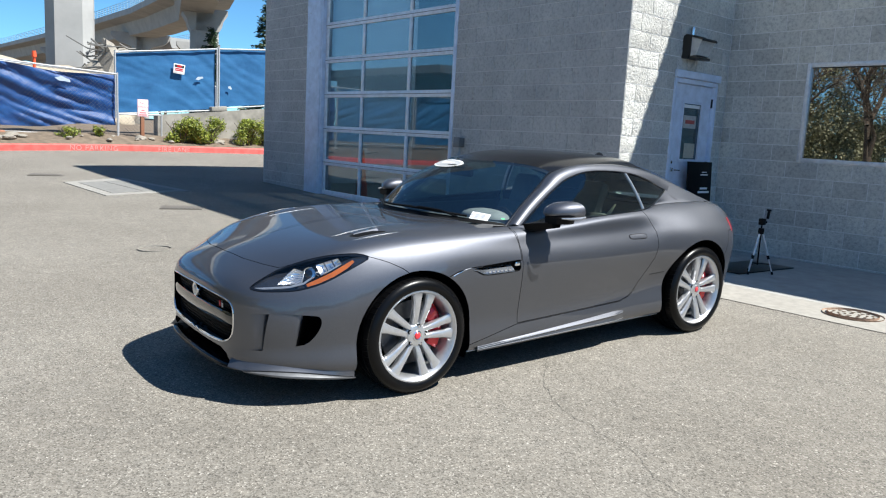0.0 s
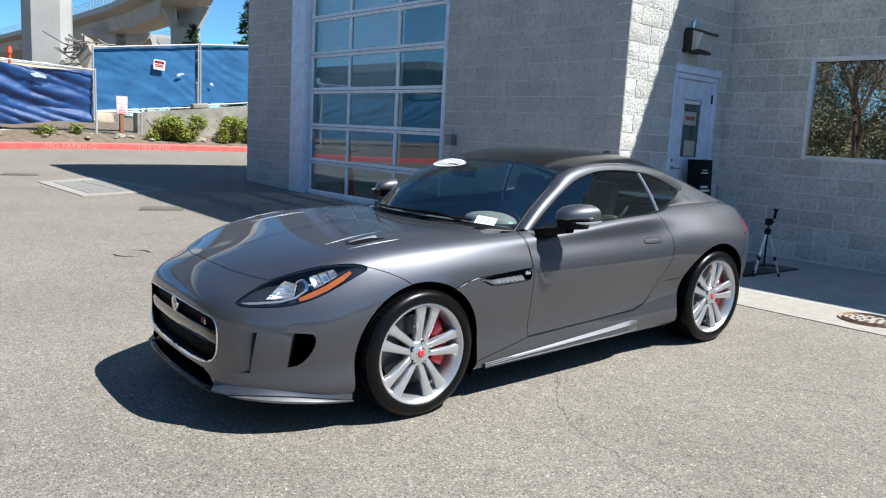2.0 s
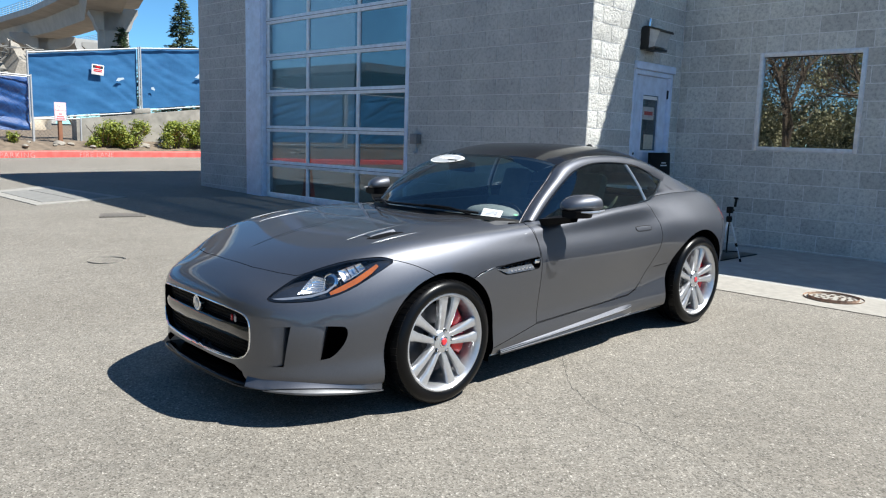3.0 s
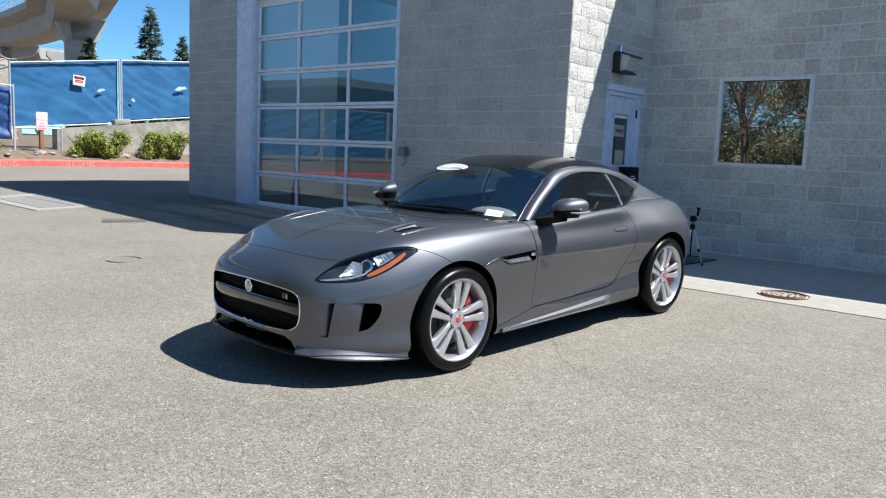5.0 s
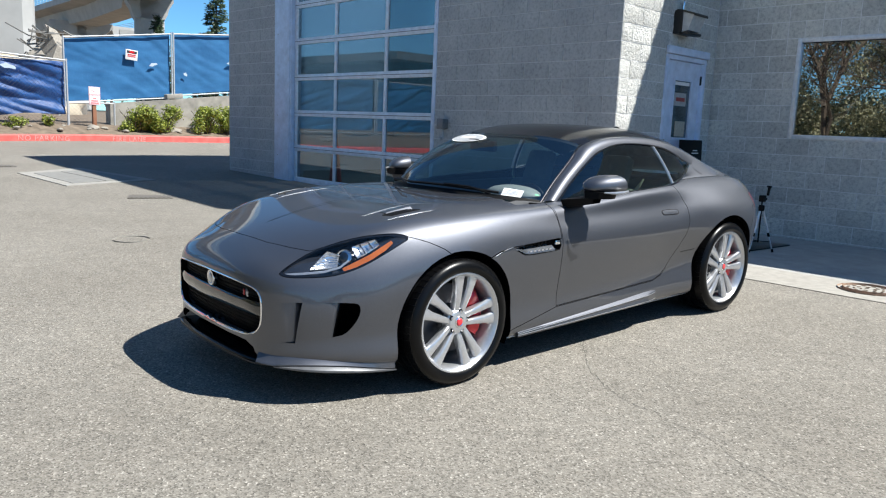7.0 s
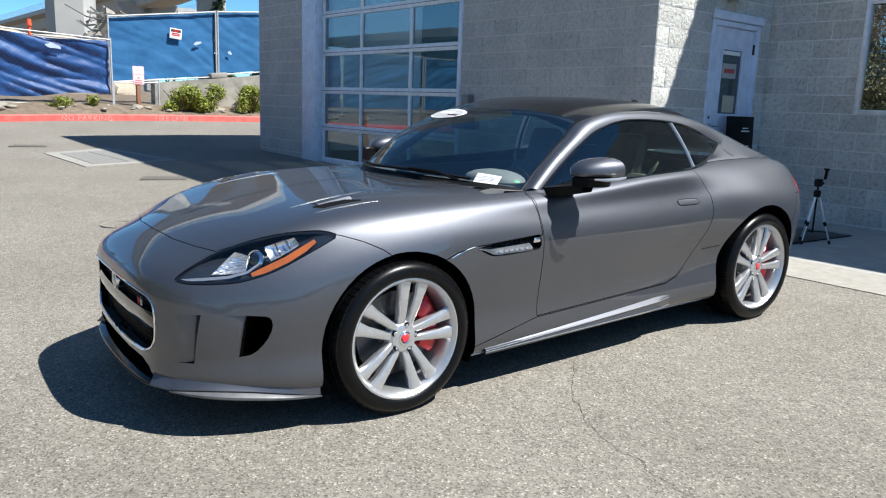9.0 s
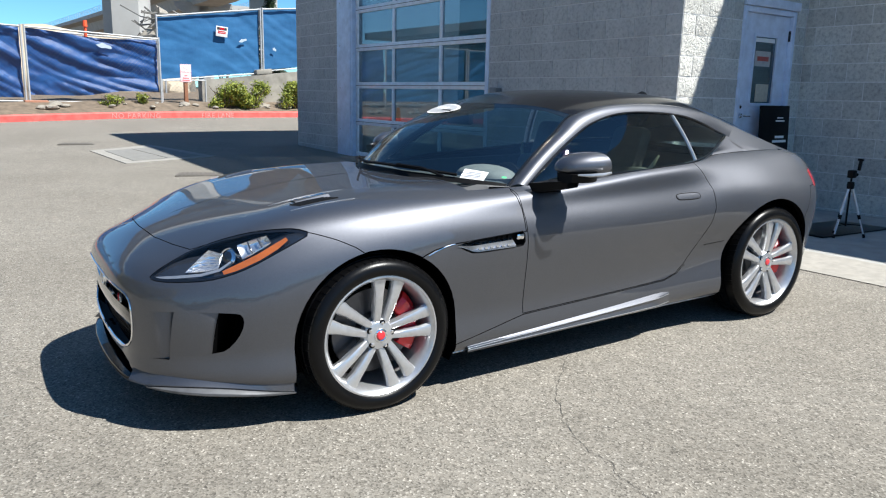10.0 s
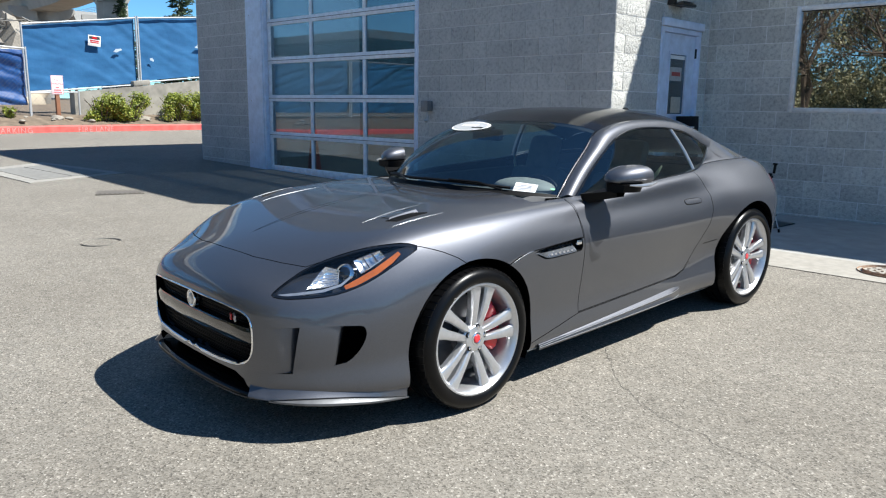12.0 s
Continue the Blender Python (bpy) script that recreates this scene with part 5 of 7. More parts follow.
oval = part("oval_sticker", sticker(0.19, 0.835, 0.33, 0.105), M_PAPER, car, "white oval windscreen sticker")
part("oval_ring", sticker(0.19, 0.835, 0.30, 0.088, lift=0.008), simple("grey sticker print", (0.40, 0.41, 0.42), 0.5), oval)
bm = bmesh.new()
for k in range(4):
    s_ = 0.03 + 0.075 * k
    a0, a1 = screen_point(s_, 0.815), screen_point(s_ + 0.05, 0.815)
    b0, b1 = screen_point(s_, 0.865), screen_point(s_ + 0.05, 0.865)
    bm.faces.new([bm.verts.new(p + Vector((-0.5, 0, 0.86)) * 0.010) for p in (a0, a1, b1, b0)])
part("sticker_bar", bm, M_PAPER, oval)
paper = part("paper_slip", sticker(-0.82, 0.075, 0.062, 0.045, lift=0.006, oval=False), M_PAPER, car, "white paper slip behind the windscreen")
bm = bmesh.new()
for k in range(4):
    q_ = 0.055 + 0.013 * k
    pts = [screen_point(-0.855, q_), screen_point(-0.76 - 0.03 * (k % 2), q_), screen_point(-0.76 - 0.03 * (k % 2), q_ + 0.005), screen_point(-0.86, q_ + 0.005)]
    bm.faces.new([bm.verts.new(p + Vector((-0.5, 0, 0.86)) * 0.008) for p in pts])
part("print_bar", bm, simple("grey print", (0.35, 0.36, 0.4), 0.8), paper)
part("green_dot", sticker(-0.96, 0.10, 0.012, 0.010), M_GREEN, car, "small green sticker")

# -- cabin inside --
bm = box(-1.0, 1.7, -0.74, 0.74, 0.22, 0.28)
add_box(bm, -0.62, 0.55, -0.10, 0.10, 0.28, 0.62, 0.03)
add_box(bm, 0.92, 1.75, -0.62, 0.62, 0.28, 0.90, 0.05)
for s in (-1, 1):
    add_box(bm, -0.6, 0.9, s * 0.74, s * 0.79, 0.28, 0.90, 0.02)
part("cabin_tub", bm, M_TRIM, car, "charcoal cabin lining")
bm = bmesh.new()
rows = []
for k in range(25):
    y = -0.72 + 1.44 * k / 24
    lift = 0.035 * math.exp(-((y + 0.36) / 0.2) ** 2)
    sec = [(-0.86 + 0.22 * (abs(y) / 0.72) ** 2, 0.88), (-0.62, 0.915), (-0.44, 0.90 + lift), (-0.36, 0.87 + lift), (-0.34, 0.80), (-0.45, 0.55)]
    rows.append([bm.verts.new((x, y, z)) for x, z in sec])
for a, b in zip(rows, rows[1:]):
    for j in range(5):
        bm.faces.new((a[j], b[j], b[j + 1], a[j + 1]))
part("dashboard", bm, M_TRIM, car, "charcoal dashboard")
bm = bmesh.new()
bmesh.ops.create_uvsphere(bm, u_segments=24, v_segments=12, radius=1.0, matrix=Matrix.LocRotScale((-0.40, -0.37, 0.925), None, (0.13, 0.21, 0.055)))
part("instrument_cowl", bm, simple("pale grey cowl leather", (0.26, 0.25, 0.235), 0.6, grain=0.2, scale=20), car)
bm = bmesh.new()
add_tube(bm, [(-0.28 + 0.03 * math.sin(a), -0.37 + 0.175 * math.cos(a), 0.80 + 0.17 * math.sin(a)) for a in (2 * math.pi * k / 28 for k in range(29))], 0.016, 8, False)
add_box(bm, -0.32, -0.27, -0.44, -0.30, 0.76, 0.84, 0.02)
add_box(bm, -0.30, -0.28, -0.53, -0.21, 0.785, 0.81, 0.005)
part("steering_wheel", bm, M_BLACK, car)
for s in (-1, 1):
    bm = bmesh.new()
    add_box(bm, -0.02, 0.48, -0.24, 0.24, 0.36, 0.50, 0.05)
    seat_back = Matrix.Translation((0.44, 0, 0.45)) @ pose(0, 0, 0, 0, 20, 0)
    add_box(bm, -0.06, 0.07, -0.24, 0.24, 0.0, 0.50, 0.05, seat_back)
    add_box(bm, -0.055, 0.045, -0.13, 0.13, 0.46, 0.74, 0.045, seat_back)
    seat = part("seat", bm, M_LEATHER if s > 0 else simple("grey brown leather", (0.12, 0.112, 0.10), 0.5), car, "leather bucket seat")
    seat.location = (0, s * 0.37, 0)
    part("seat_belt", tube([(0.62, s * 0.27, 1.00), (0.60, s * 0.25, 0.95), (0.58, s * 0.22, 0.90)], [0.006, 0.013, 0.010], 6), simple("cream belt webbing", (0.65, 0.58, 0.40), 0.8), seat)
bm = box(-0.02, 0.02, -0.12, 0.12, -0.035, 0.035, 0.015)
rv = part("rear_view_mirror", bm, M_BLACK, car)
rv.location = screen_point(0.0, 0.80) + Vector((0.09, 0, -0.04))
part("mirror_stalk", box(-0.10, 0.02, -0.05, 0.05, 0.02, 0.05, 0.01), M_BLACK, rv)

# -- underside and arch linings --
bm = box(-1.95, 1.95, -0.70, 0.70, 0.155, 0.20, 0.02)
part("underbody", bm, M_VOID, car)
for cx, r in ((HUB_F, 0.40), (HUB_R, 0.412)):
    for s in (-1, 1):
        bm = bmesh.new()
        rows = []
        for k in range(25):
            a = radians(-28 + 236 * k / 24)
            rows.append([bm.verts.new((cx + r * math.cos(a), s * w, HUB_Z + r * math.sin(a))) for w in (0.50, 0.70, 0.83 + 0.065 * smooth01(0.5 + math.cos(a)) if cx < 0 else 0.88)])
        for a, b in zip(rows, rows[1:]):
            for j in range(2):
                bm.faces.new((a[j], b[j], b[j + 1], a[j + 1]))
        c = bm.verts.new((cx, s * 0.50, HUB_Z))
        for a, b in zip(rows, rows[1:]):
            bm.faces.new((c, a[0], b[0]))
        part("arch_lining", bm, M_VOID, car)

# -- wheels --
RIM, TYRE = 0.262, 0.34


def rim_mesh():
    return lathe([(0.262, -0.121), (0.269, -0.120), (0.272, -0.113), (0.268, -0.104), (0.256, -0.098), (0.246, -0.06), (0.243, 0.10), (0.262, 0.112), (0.262, 0.12), (0.238, 0.10), (0.236, -0.07), (0.250, -0.109)], 72, closed=True)


def spoke_mesh(s):
    bm = bmesh.new()
    rows = []
    for t in (0, 0.08, 0.2, 0.35, 0.5, 0.7, 0.88, 1.0):
        r = 0.040 + 0.216 * t
        off = s * (0.018 + 0.031 * t)
        wd = 0.0165 + 0.011 * t + 0.009 * smooth01((t - 0.72) / 0.28)
        y = -0.088 - 0.020 * math.sin(math.pi * min(t * 0.62, 0.5)) + 0.003 * t
        rows.append([bm.verts.new((r, yy, q)) for q, yy in ((off - wd, y + 0.014), (off - wd * 0.80, y + 0.003), (off - wd * 0.55, y), (off + wd * 0.55, y), (off + wd * 0.80, y + 0.003), (off + wd, y + 0.014), (off + wd * 0.75, y + 0.045), (off - wd * 0.75, y + 0.045))])
    for a, b in zip(rows, rows[1:]):
        for j in range(8):
            bm.faces.new((a[j], a[(j + 1) % 8], b[(j + 1) % 8], b[j]))
    bm.faces.new(rows[0][::-1])
    bm.faces.new(rows[-1])
    return bm


def tyre_mesh():
    bm = bmesh.new()
    prof = [(0.264, -0.114), (0.274, -0.126), (0.292, -0.131), (0.312, -0.127), (0.326, -0.116), (0.334, -0.102), (0.338, -0.085), (0.340, -0.062), (0.333, -0.060), (0.333, -0.052), (0.340, -0.050), (0.3405, -0.006), (0.333, -0.005),
            (0.333, 0.005), (0.3405, 0.006), (0.340, 0.050), (0.333, 0.052), (0.333, 0.060), (0.340, 0.062), (0.338, 0.085), (0.334, 0.102), (0.326, 0.116), (0.292, 0.131), (0.258, 0.116)]
    lathe(prof, 96, bm=bm)
    return bm


def tread_mesh():
    """Shoulder tread blocks standing between cross grooves."""
    bm = bmesh.new()
    for k in range(60):
        a0, a1 = 2 * math.pi * k / 60, 2 * math.pi * (k + 0.80) / 60
        for y0, y1, sk in ((-0.108, -0.064, 0.02), (0.064, 0.108, -0.02), (-0.049, -0.008, 0.03), (0.008, 0.049, -0.03)):
            ends = []
            for y, sh in ((y0, 0.0), (y1, sk)):
                drop = 0.0 if abs(y) < 0.07 else 0.006
                for a in (a0 + sh, a1 + sh):
                    for r in (0.331 - drop, 0.3425 - drop):
                        ends.append(bm.verts.new((r * math.cos(a), y, r * math.sin(a))))
            for q in ((1, 3, 7, 5), (0, 1, 5, 4), (2, 6, 7, 3), (0, 2, 3, 1), (4, 5, 7, 6)):
                bm.faces.new([ends[i] for i in q])
    return bm


def build_wheel():
    w = part("wheel", rim_mesh(), M_ALLOY, car, "silver alloy wheel with five double spokes", 30)
    for side in (-1, 1):
        me = tidy_mesh("spoke", spoke_mesh(side), M_ALLOY, 30)
        for k in range(5):
            o = new("spoke", me)
            o.parent = w
            o.matrix_basis = Matrix.Rotation(-(2 * math.pi * k / 5 + math.pi / 2), 4, "Y")
    part("hub", lathe([(0.0, -0.100), (0.040, -0.100), (0.060, -0.095), (0.072, -0.080), (0.074, -0.04), (0.0, -0.04)], 40), M_ALLOY, w)
    part("tyre", tyre_mesh(), M_RUBBER, w, "black low-profile tyre")
    part("tread", tread_mesh(), M_RUBBER, w)
    cap = part("hub_cap", lathe([(0.0, -0.108), (0.016, -0.107), (0.0195, -0.104), (0.0205, -0.098)], 28), M_REDCAP, w, "red hub cap")
    part("hub_ring", lathe([(0.0200, -0.103), (0.024, -0.105), (0.030, -0.103), (0.032, -0.095)], 28), M_CHROME, w)
    for k in range(5):
        a = 2 * math.pi * k / 5 + math.pi / 2
        c = Matrix.Translation((0.055 * math.cos(a), -0.086, 0.055 * math.sin(a)))
        part("lug_recess", lathe([(0.0, -0.010), (0.014, -0.0105), (0.0145, -0.006)], 14, c), M_BLACK, w)
        part("lug_nut", lathe([(0.0, -0.016), (0.007, -0.016), (0.009, -0.013), (0.0095, 0.0)], 6, c), M_CHROME, w)
    disc = part("brake_disc", lathe([(0.06, -0.01), (0.19, -0.01), (0.19, 0.012), (0.06, 0.012)], 48, closed=True), M_DISC, w)
    part("disc_bell", lathe([(0.0, -0.045), (0.075, -0.045), (0.085, -0.01)], 32), M_DISC, disc)
    bm = bmesh.new()
    rows = []
    for k in range(13):
        a = radians(-22 + 78 * k / 12)
        e = 0.014 * (1 if 0 < k < 12 else 0)
        rows.append([bm.verts.new((r * math.cos(a), y, r * math.sin(a))) for r, y in ((0.128, -0.030 - e), (0.150, -0.042 - e), (0.195, -0.042 - e), (0.220, -0.026), (0.220, 0.03), (0.128, 0.03))])
    for a, b in zip(rows, rows[1:]):
        for j in range(6):
            bm.faces.new((a[j], a[(j + 1) % 6], b[(j + 1) % 6], b[j]))
    bm.faces.new(rows[0])
    bm.faces.new(rows[-1][::-1])
    part("caliper", bm, M_RED, w, "red brake caliper")
    return w


first = build_wheel()
first.matrix_basis = Matrix.Translation((HUB_F, -0.805, HUB_Z)) @ pose(0, 0, 0, 0, 11, 0)
for x, w, turn in ((HUB_R, -0.815, 0), (HUB_F, 0.805, 180), (HUB_R, 0.815, 180)):
    o = copy_thing(first, Matrix.Translation((x, w, HUB_Z)) @ pose(0, 0, 0, 0, 12, turn))

# ---- paving round the car ----
bm = ground_strip([2.68, 2.9, 3.15, 3.40], [-14, -10, -6, -4, -3, -2, -1, 0, 1, 1.56], 0.006)
for v in bm.verts:
    v.co.x += 0.006 * math.sin(v.co.y * 3.1)
tagged(part("kerb_strip", bm, M_CONCRETE), "sunlit pale concrete strip along the apron", "concrete strip", kind="structure")
bm = ground_strip([3.405, 4.2, 5.0, WX + 0.02], [-14, -8, -4, -2, 0, 1.58], 0.005)
tagged(part("apron", bm, M_APRON), "shaded smooth concrete apron by the building", "concrete apron", kind="structure")


def ground_poly(pts, lift):
    bm = bmesh.new()
    top = [bm.verts.new((x, y, ground_z(x, y) + lift)) for x, y in pts]
    low = [bm.verts.new((x, y, ground_z(x, y) - 0.03)) for x, y in pts]
    bm.faces.new(top)
    for i in range(len(pts)):
        j = (i + 1) % len(pts)
        bm.faces.new((top[i], low[i], low[j], top[j]))
    return bm


# cracks in the asphalt
def crack(points, width, seed):
    rnd = random.Random(seed)
    pts = [Vector((x, y, 0)) for x, y in points]
    for _ in range(4):
        nxt = [pts[0]]
        for a, b in zip(pts, pts[1:]):
            d = b - a
            nxt += [(a + b) / 2 + Vector((-d.y, d.x, 0)) * rnd.uniform(-0.13, 0.13), b]
        pts = nxt
    bm = bmesh.new()
    rows = []
    for i, p in enumerate(pts):
        d = (pts[min(i + 1, len(pts) - 1)] - pts[max(i - 1, 0)]).normalized()
        s = Vector((-d.y, d.x, 0)) * width * rnd.uniform(0.25, 1.0) * (0.4 if i in (0, len(pts) - 1) else 1)
        rows.append([bm.verts.new(q + Vector((0, 0, ground_z(q.x, q.y) + 0.003))) for q in (p - s, p + s)])
    for a, b in zip(rows, rows[1:]):
        bm.faces.new((a[0], b[0], b[1], a[1]))
    return bm


M_CRACK = simple("dark crack", (0.062, 0.058, 0.052), 0.95)
for pts, w, sd in (([(0.27, -0.45), (-0.23, -0.94), (-0.40, -1.08), (-0.57, -1.24), (-0.74, -1.45), (-0.81, -1.61), (-0.84, -1.83), (-0.91, -2.03), (-0.98, -2.24), (-1.2, -2.9)], 0.0017, 3), ([(-0.72, -1.45), (-0.60, -1.72), (-0.55, -1.9)], 0.0013, 5), ([(0.6, -1.7), (0.9, -2.1), (1.0, -2.5)], 0.0018, 8)):
    tagged(part("crack", crack(pts, w, sd), M_CRACK, ground), "thin dark crack")

cover = thing("drain_cover", "round rusty cast-iron drain cover set in concrete", "drain cover", pose(3.13, -1.55, ground_z(3.13, -1.55) + 0.007))
M_RUST = simple("rusty iron", (0.33, 0.215, 0.15), 0.9, 0.0, 0.5, 25, spread=0.35)
M_GRATE_DARK = simple("dirt filled hole", (0.15, 0.105, 0.075), 0.9)
flat = Matrix.Rotation(radians(90), 4, "X")
part("cover_plate", lathe([(0.0, -0.004), (0.207, -0.004), (0.2105, 0.0), (0.2105, 0.02)], 40, flat), M_RUST, cover)
part("cover_rim", lathe([(0.21, 0.01), (0.21, -0.005), (0.245, -0.006), (0.25, 0.01)], 40, flat), M_RUST, cover)
for ring, n in ((0.06, 5), (0.115, 9), (0.168, 13)):
    for k in range(n):
        a = 2 * math.pi * k / n + ring * 9
        part("cover_hole", box(-0.017, 0.017, -0.009, 0.009, 0.002, 0.0055, 0.0015, pose(ring * math.cos(a), ring * math.sin(a), 0.001, 0, 0, math.degrees(a) + 90)), M_GRATE_DARK, cover)

pad = thing("service_pad", "concrete utility pad with steel cover plates in the asphalt", "utility pad")
part("pad_frame", ground_poly([(-0.24, 11.5), (-0.12, 9.18), (1.45, 9.5), (1.0, 12.1)], 0.012), simple("worn pad concrete", (0.268, 0.256, 0.232), 0.9, grain=0.3, scale=9), pad)
M_PLATE = simple("dusty steel plate", (0.188, 0.184, 0.172), 0.85, 0.0, 0.2, 12)
part("cover_plate", ground_poly([(-0.02, 11.3), (0.06, 9.45), (0.62, 9.56), (0.45, 11.42)], 0.018), M_PLATE, pad)
part("cover_plate", ground_poly([(0.48, 11.43), (0.65, 9.57), (1.22, 9.7), (0.92, 11.6)], 0.018), M_PLATE, pad)
M_GRATE = simple("dusty iron grate", (0.125, 0.113, 0.10), 0.85, 0.2)
for x, y, sx_, sy_, a in ((-0.17, 13.07, 0.66, 0.50, -20), (0.50, 7.42, 0.62, 0.46, -24)):
    g = thing("storm_grate", "dark iron storm drain grate in the asphalt", "drain grate", pose(x, y, ground_z(x, y), 0, 0, a), group="storm grates")
    part("grate_frame", box(-sx_ / 2, sx_ / 2, -sy_ / 2, sy_ / 2, -0.02, 0.006), M_GRATE, g)
    for k in range(9):
        part("grate_bar", box(-sx_ / 2 + 0.04 + k * 0.063, -sx_ / 2 + 0.072 + k * 0.063, -sy_ / 2 + 0.04, sy_ / 2 - 0.04, 0.006, 0.012), M_GRATE, g)
mh = thing("manhole_cover", "worn manhole cover nearly flush with the asphalt", "manhole cover", pose(-1.02, 4.26, ground_z(-1.02, 4.26) - 0.002, 1.12, -1.47, 0))
part("cover_plate", lathe([(0.0, -0.003), (0.169, -0.003), (0.170, 0.01)], 36, flat), simple("worn dusty iron", (0.24, 0.228, 0.204), 0.9, 0.0, 0.5, 30, spread=0.25), mh)
part("cover_rim", lathe([(0.170, 0.01), (0.170, -0.0035), (0.184, -0.0035), (0.186, 0.01)], 36, flat), simple("worn iron rim", (0.265, 0.252, 0.228), 0.9, 0.0), mh)

# ---- garage door ----
gdoor = thing("garage_door", "closed glazed sectional garage door with pale metal rails", "garage door")
GXD = GX + 0.10
RAILS = [0.24, 0.855, 1.50, 2.15, 2.80, 3.445, 4.09]
STILES = [4.86, 6.06, 7.44, 8.70]
for i, z in enumerate(RAILS):
    h = 0.055 if 0 < i < 6 else 0.07
    part("rail", box(GXD - 0.025, GXD + 0.03, STILES[0] - 0.05, STILES[-1] + 0.05, z - h, z + h, 0.006), M_RAILS, gdoor)
    if 0 < i < 6:
        part("rail_joint", box(GXD - 0.0265, GXD - 0.024, STILES[0] - 0.04, STILES[-1] + 0.04, z - 0.004, z + 0.004), M_DARK, gdoor)
for z0, z1 in zip(RAILS, RAILS[1:]):
    for k, y in enumerate(STILES):
        w = 0.032 if 0 < k < 3 else 0.05
        part("stile", box(GXD - 0.022, GXD + 0.028, y - w, y + w, z0 + 0.05, z1 - 0.05, 0.005), M_RAILS, gdoor)
    for y0, y1 in zip(STILES, STILES[1:]):
        p = part("pane", box(GXD + 0.002, GXD + 0.008, y0 + 0.028, y1 - 0.028, z0 + 0.05, z1 - 0.05), M_PANE, gdoor)
        p.visible_shadow = False
part("bottom_seal", box(GXD - 0.02, GXD + 0.025, STILES[0] - 0.04, STILES[-1] + 0.04, 0.08, 0.175), M_RUBBER, gdoor)
jamb = thing("trim_garage", "pale steel channel frame round the garage door", "door frame", kind="structure")
part("jamb", box(GX - 0.025, GX + 0.14, 8.76, 9.27, -0.1, GTOP + 0.35, 0.008), M_STEEL, jamb)
part("jamb_return", box(GX - 0.005, GX + 0.072, 8.715, 8.757, -0.1, GTOP, 0.004), M_STEEL, jamb)
part("jamb", box(GX - 0.012, GX + 0.14, 4.765, 4.835, -0.1, GTOP + 0.35, 0.006), M_STEEL, jamb)
part("head", box(GX - 0.02, GX + 0.14, 4.84, 8.755, GTOP + 0.005, GTOP + 0.35, 0.008), M_STEEL, jamb)
for k in range(5):
    part("bolt", lathe([(0.0, -0.006), (0.010, -0.006), (0.012, 0.0)], 6, Matrix.Translation((GX - 0.026, 9.14, 0.7 + 0.75 * k)) @ Matrix.Rotation(radians(-90), 4, "Z")), M_GALV, jamb)

# inside the garage, seen dimly through the panes
tagged(part("wall_inner", box(7.6, 7.7, 3.0, 11.0, -0.1, 5.6), simple("teal painted inner wall", (0.20, 0.36, 0.40), 0.6, scale=3)), "teal painted wall inside the garage", "wall", kind="structure")
lampg = thing("ceiling_lamp", "round white ceiling lamp inside the garage", "lamp", pose(7.2, 7.6, 5.2))
part("reflector", lathe([(0.05, 0.12), (0.10, 0.08), (0.26, -0.02), (0.27, -0.03), (0.25, -0.02)], 28, Matrix.Rotation(radians(-90), 4, "X")), M_WHITE, lampg)
m_em, t_em, b_em = nodes_of("lamp glow")
b_em.inputs["Emission Color"].default_value, b_em.inputs["Emission Strength"].default_value = (1, 0.95, 0.85, 1), 6.0
part("bulb", lathe([(0.0, -0.06), (0.06, -0.05), (0.08, 0.0), (0.05, 0.06)], 16, Matrix.Rotation(radians(90), 4, "X")), m_em, lampg)
part("stem", tube([(0, 0, 0.1), (0, 0, 1.2)], 0.012), M_GALV, lampg)
glow = new("garage_light", bpy.data.lights.new("garage_light", "POINT"))
glow.data.energy, glow.data.shadow_soft_size, glow.data.color = 110, 0.12, (0.85, 0.96, 1.0)
glow.location = (7.0, 7.6, 5.0)
cone = thing("traffic_cone", "orange traffic cone standing inside the garage door", "traffic cone", pose(4.35, 8.15, 0.16))
M_CONE = simple("orange cone plastic", (0.85, 0.10, 0.03), 0.5)
part("cone_body", lathe([(0.13, -0.03), (0.028, -0.95), (0.018, -0.96), (0.0, -0.96)], 24, Matrix.Rotation(radians(90), 4, "X") @ Matrix.Rotation(radians(180), 4, "X")), M_CONE, cone)
part("cone_base", box(-0.19, 0.19, -0.19, 0.19, 0.0, 0.035, 0.01), M_CONE, cone)

# ---- wall box with conduit ----
wbox = thing("outlet_box", "small grey outdoor electrical box on the block wall", "electrical box", pose(GX, 4.52, 1.40))
part("box_body", box(-0.11, -0.002, -0.06, 0.06, -0.07, 0.07, 0.01), simple("weathered grey box", (0.16, 0.165, 0.17), 0.6, 0.2), wbox)
part("lid", box(-0.122, -0.108, -0.066, 0.066, -0.076, 0.076, 0.006), simple("grey box lid", (0.20, 0.205, 0.21), 0.5, 0.3), wbox)
part("conduit", tube([(-0.05, 0, -0.07), (-0.05, 0, -0.16), (-0.06, -0.012, -0.20), (-0.09, -0.02, -0.215), (-0.12, -0.02, -0.19)], 0.017, 10), M_GALV, wbox)

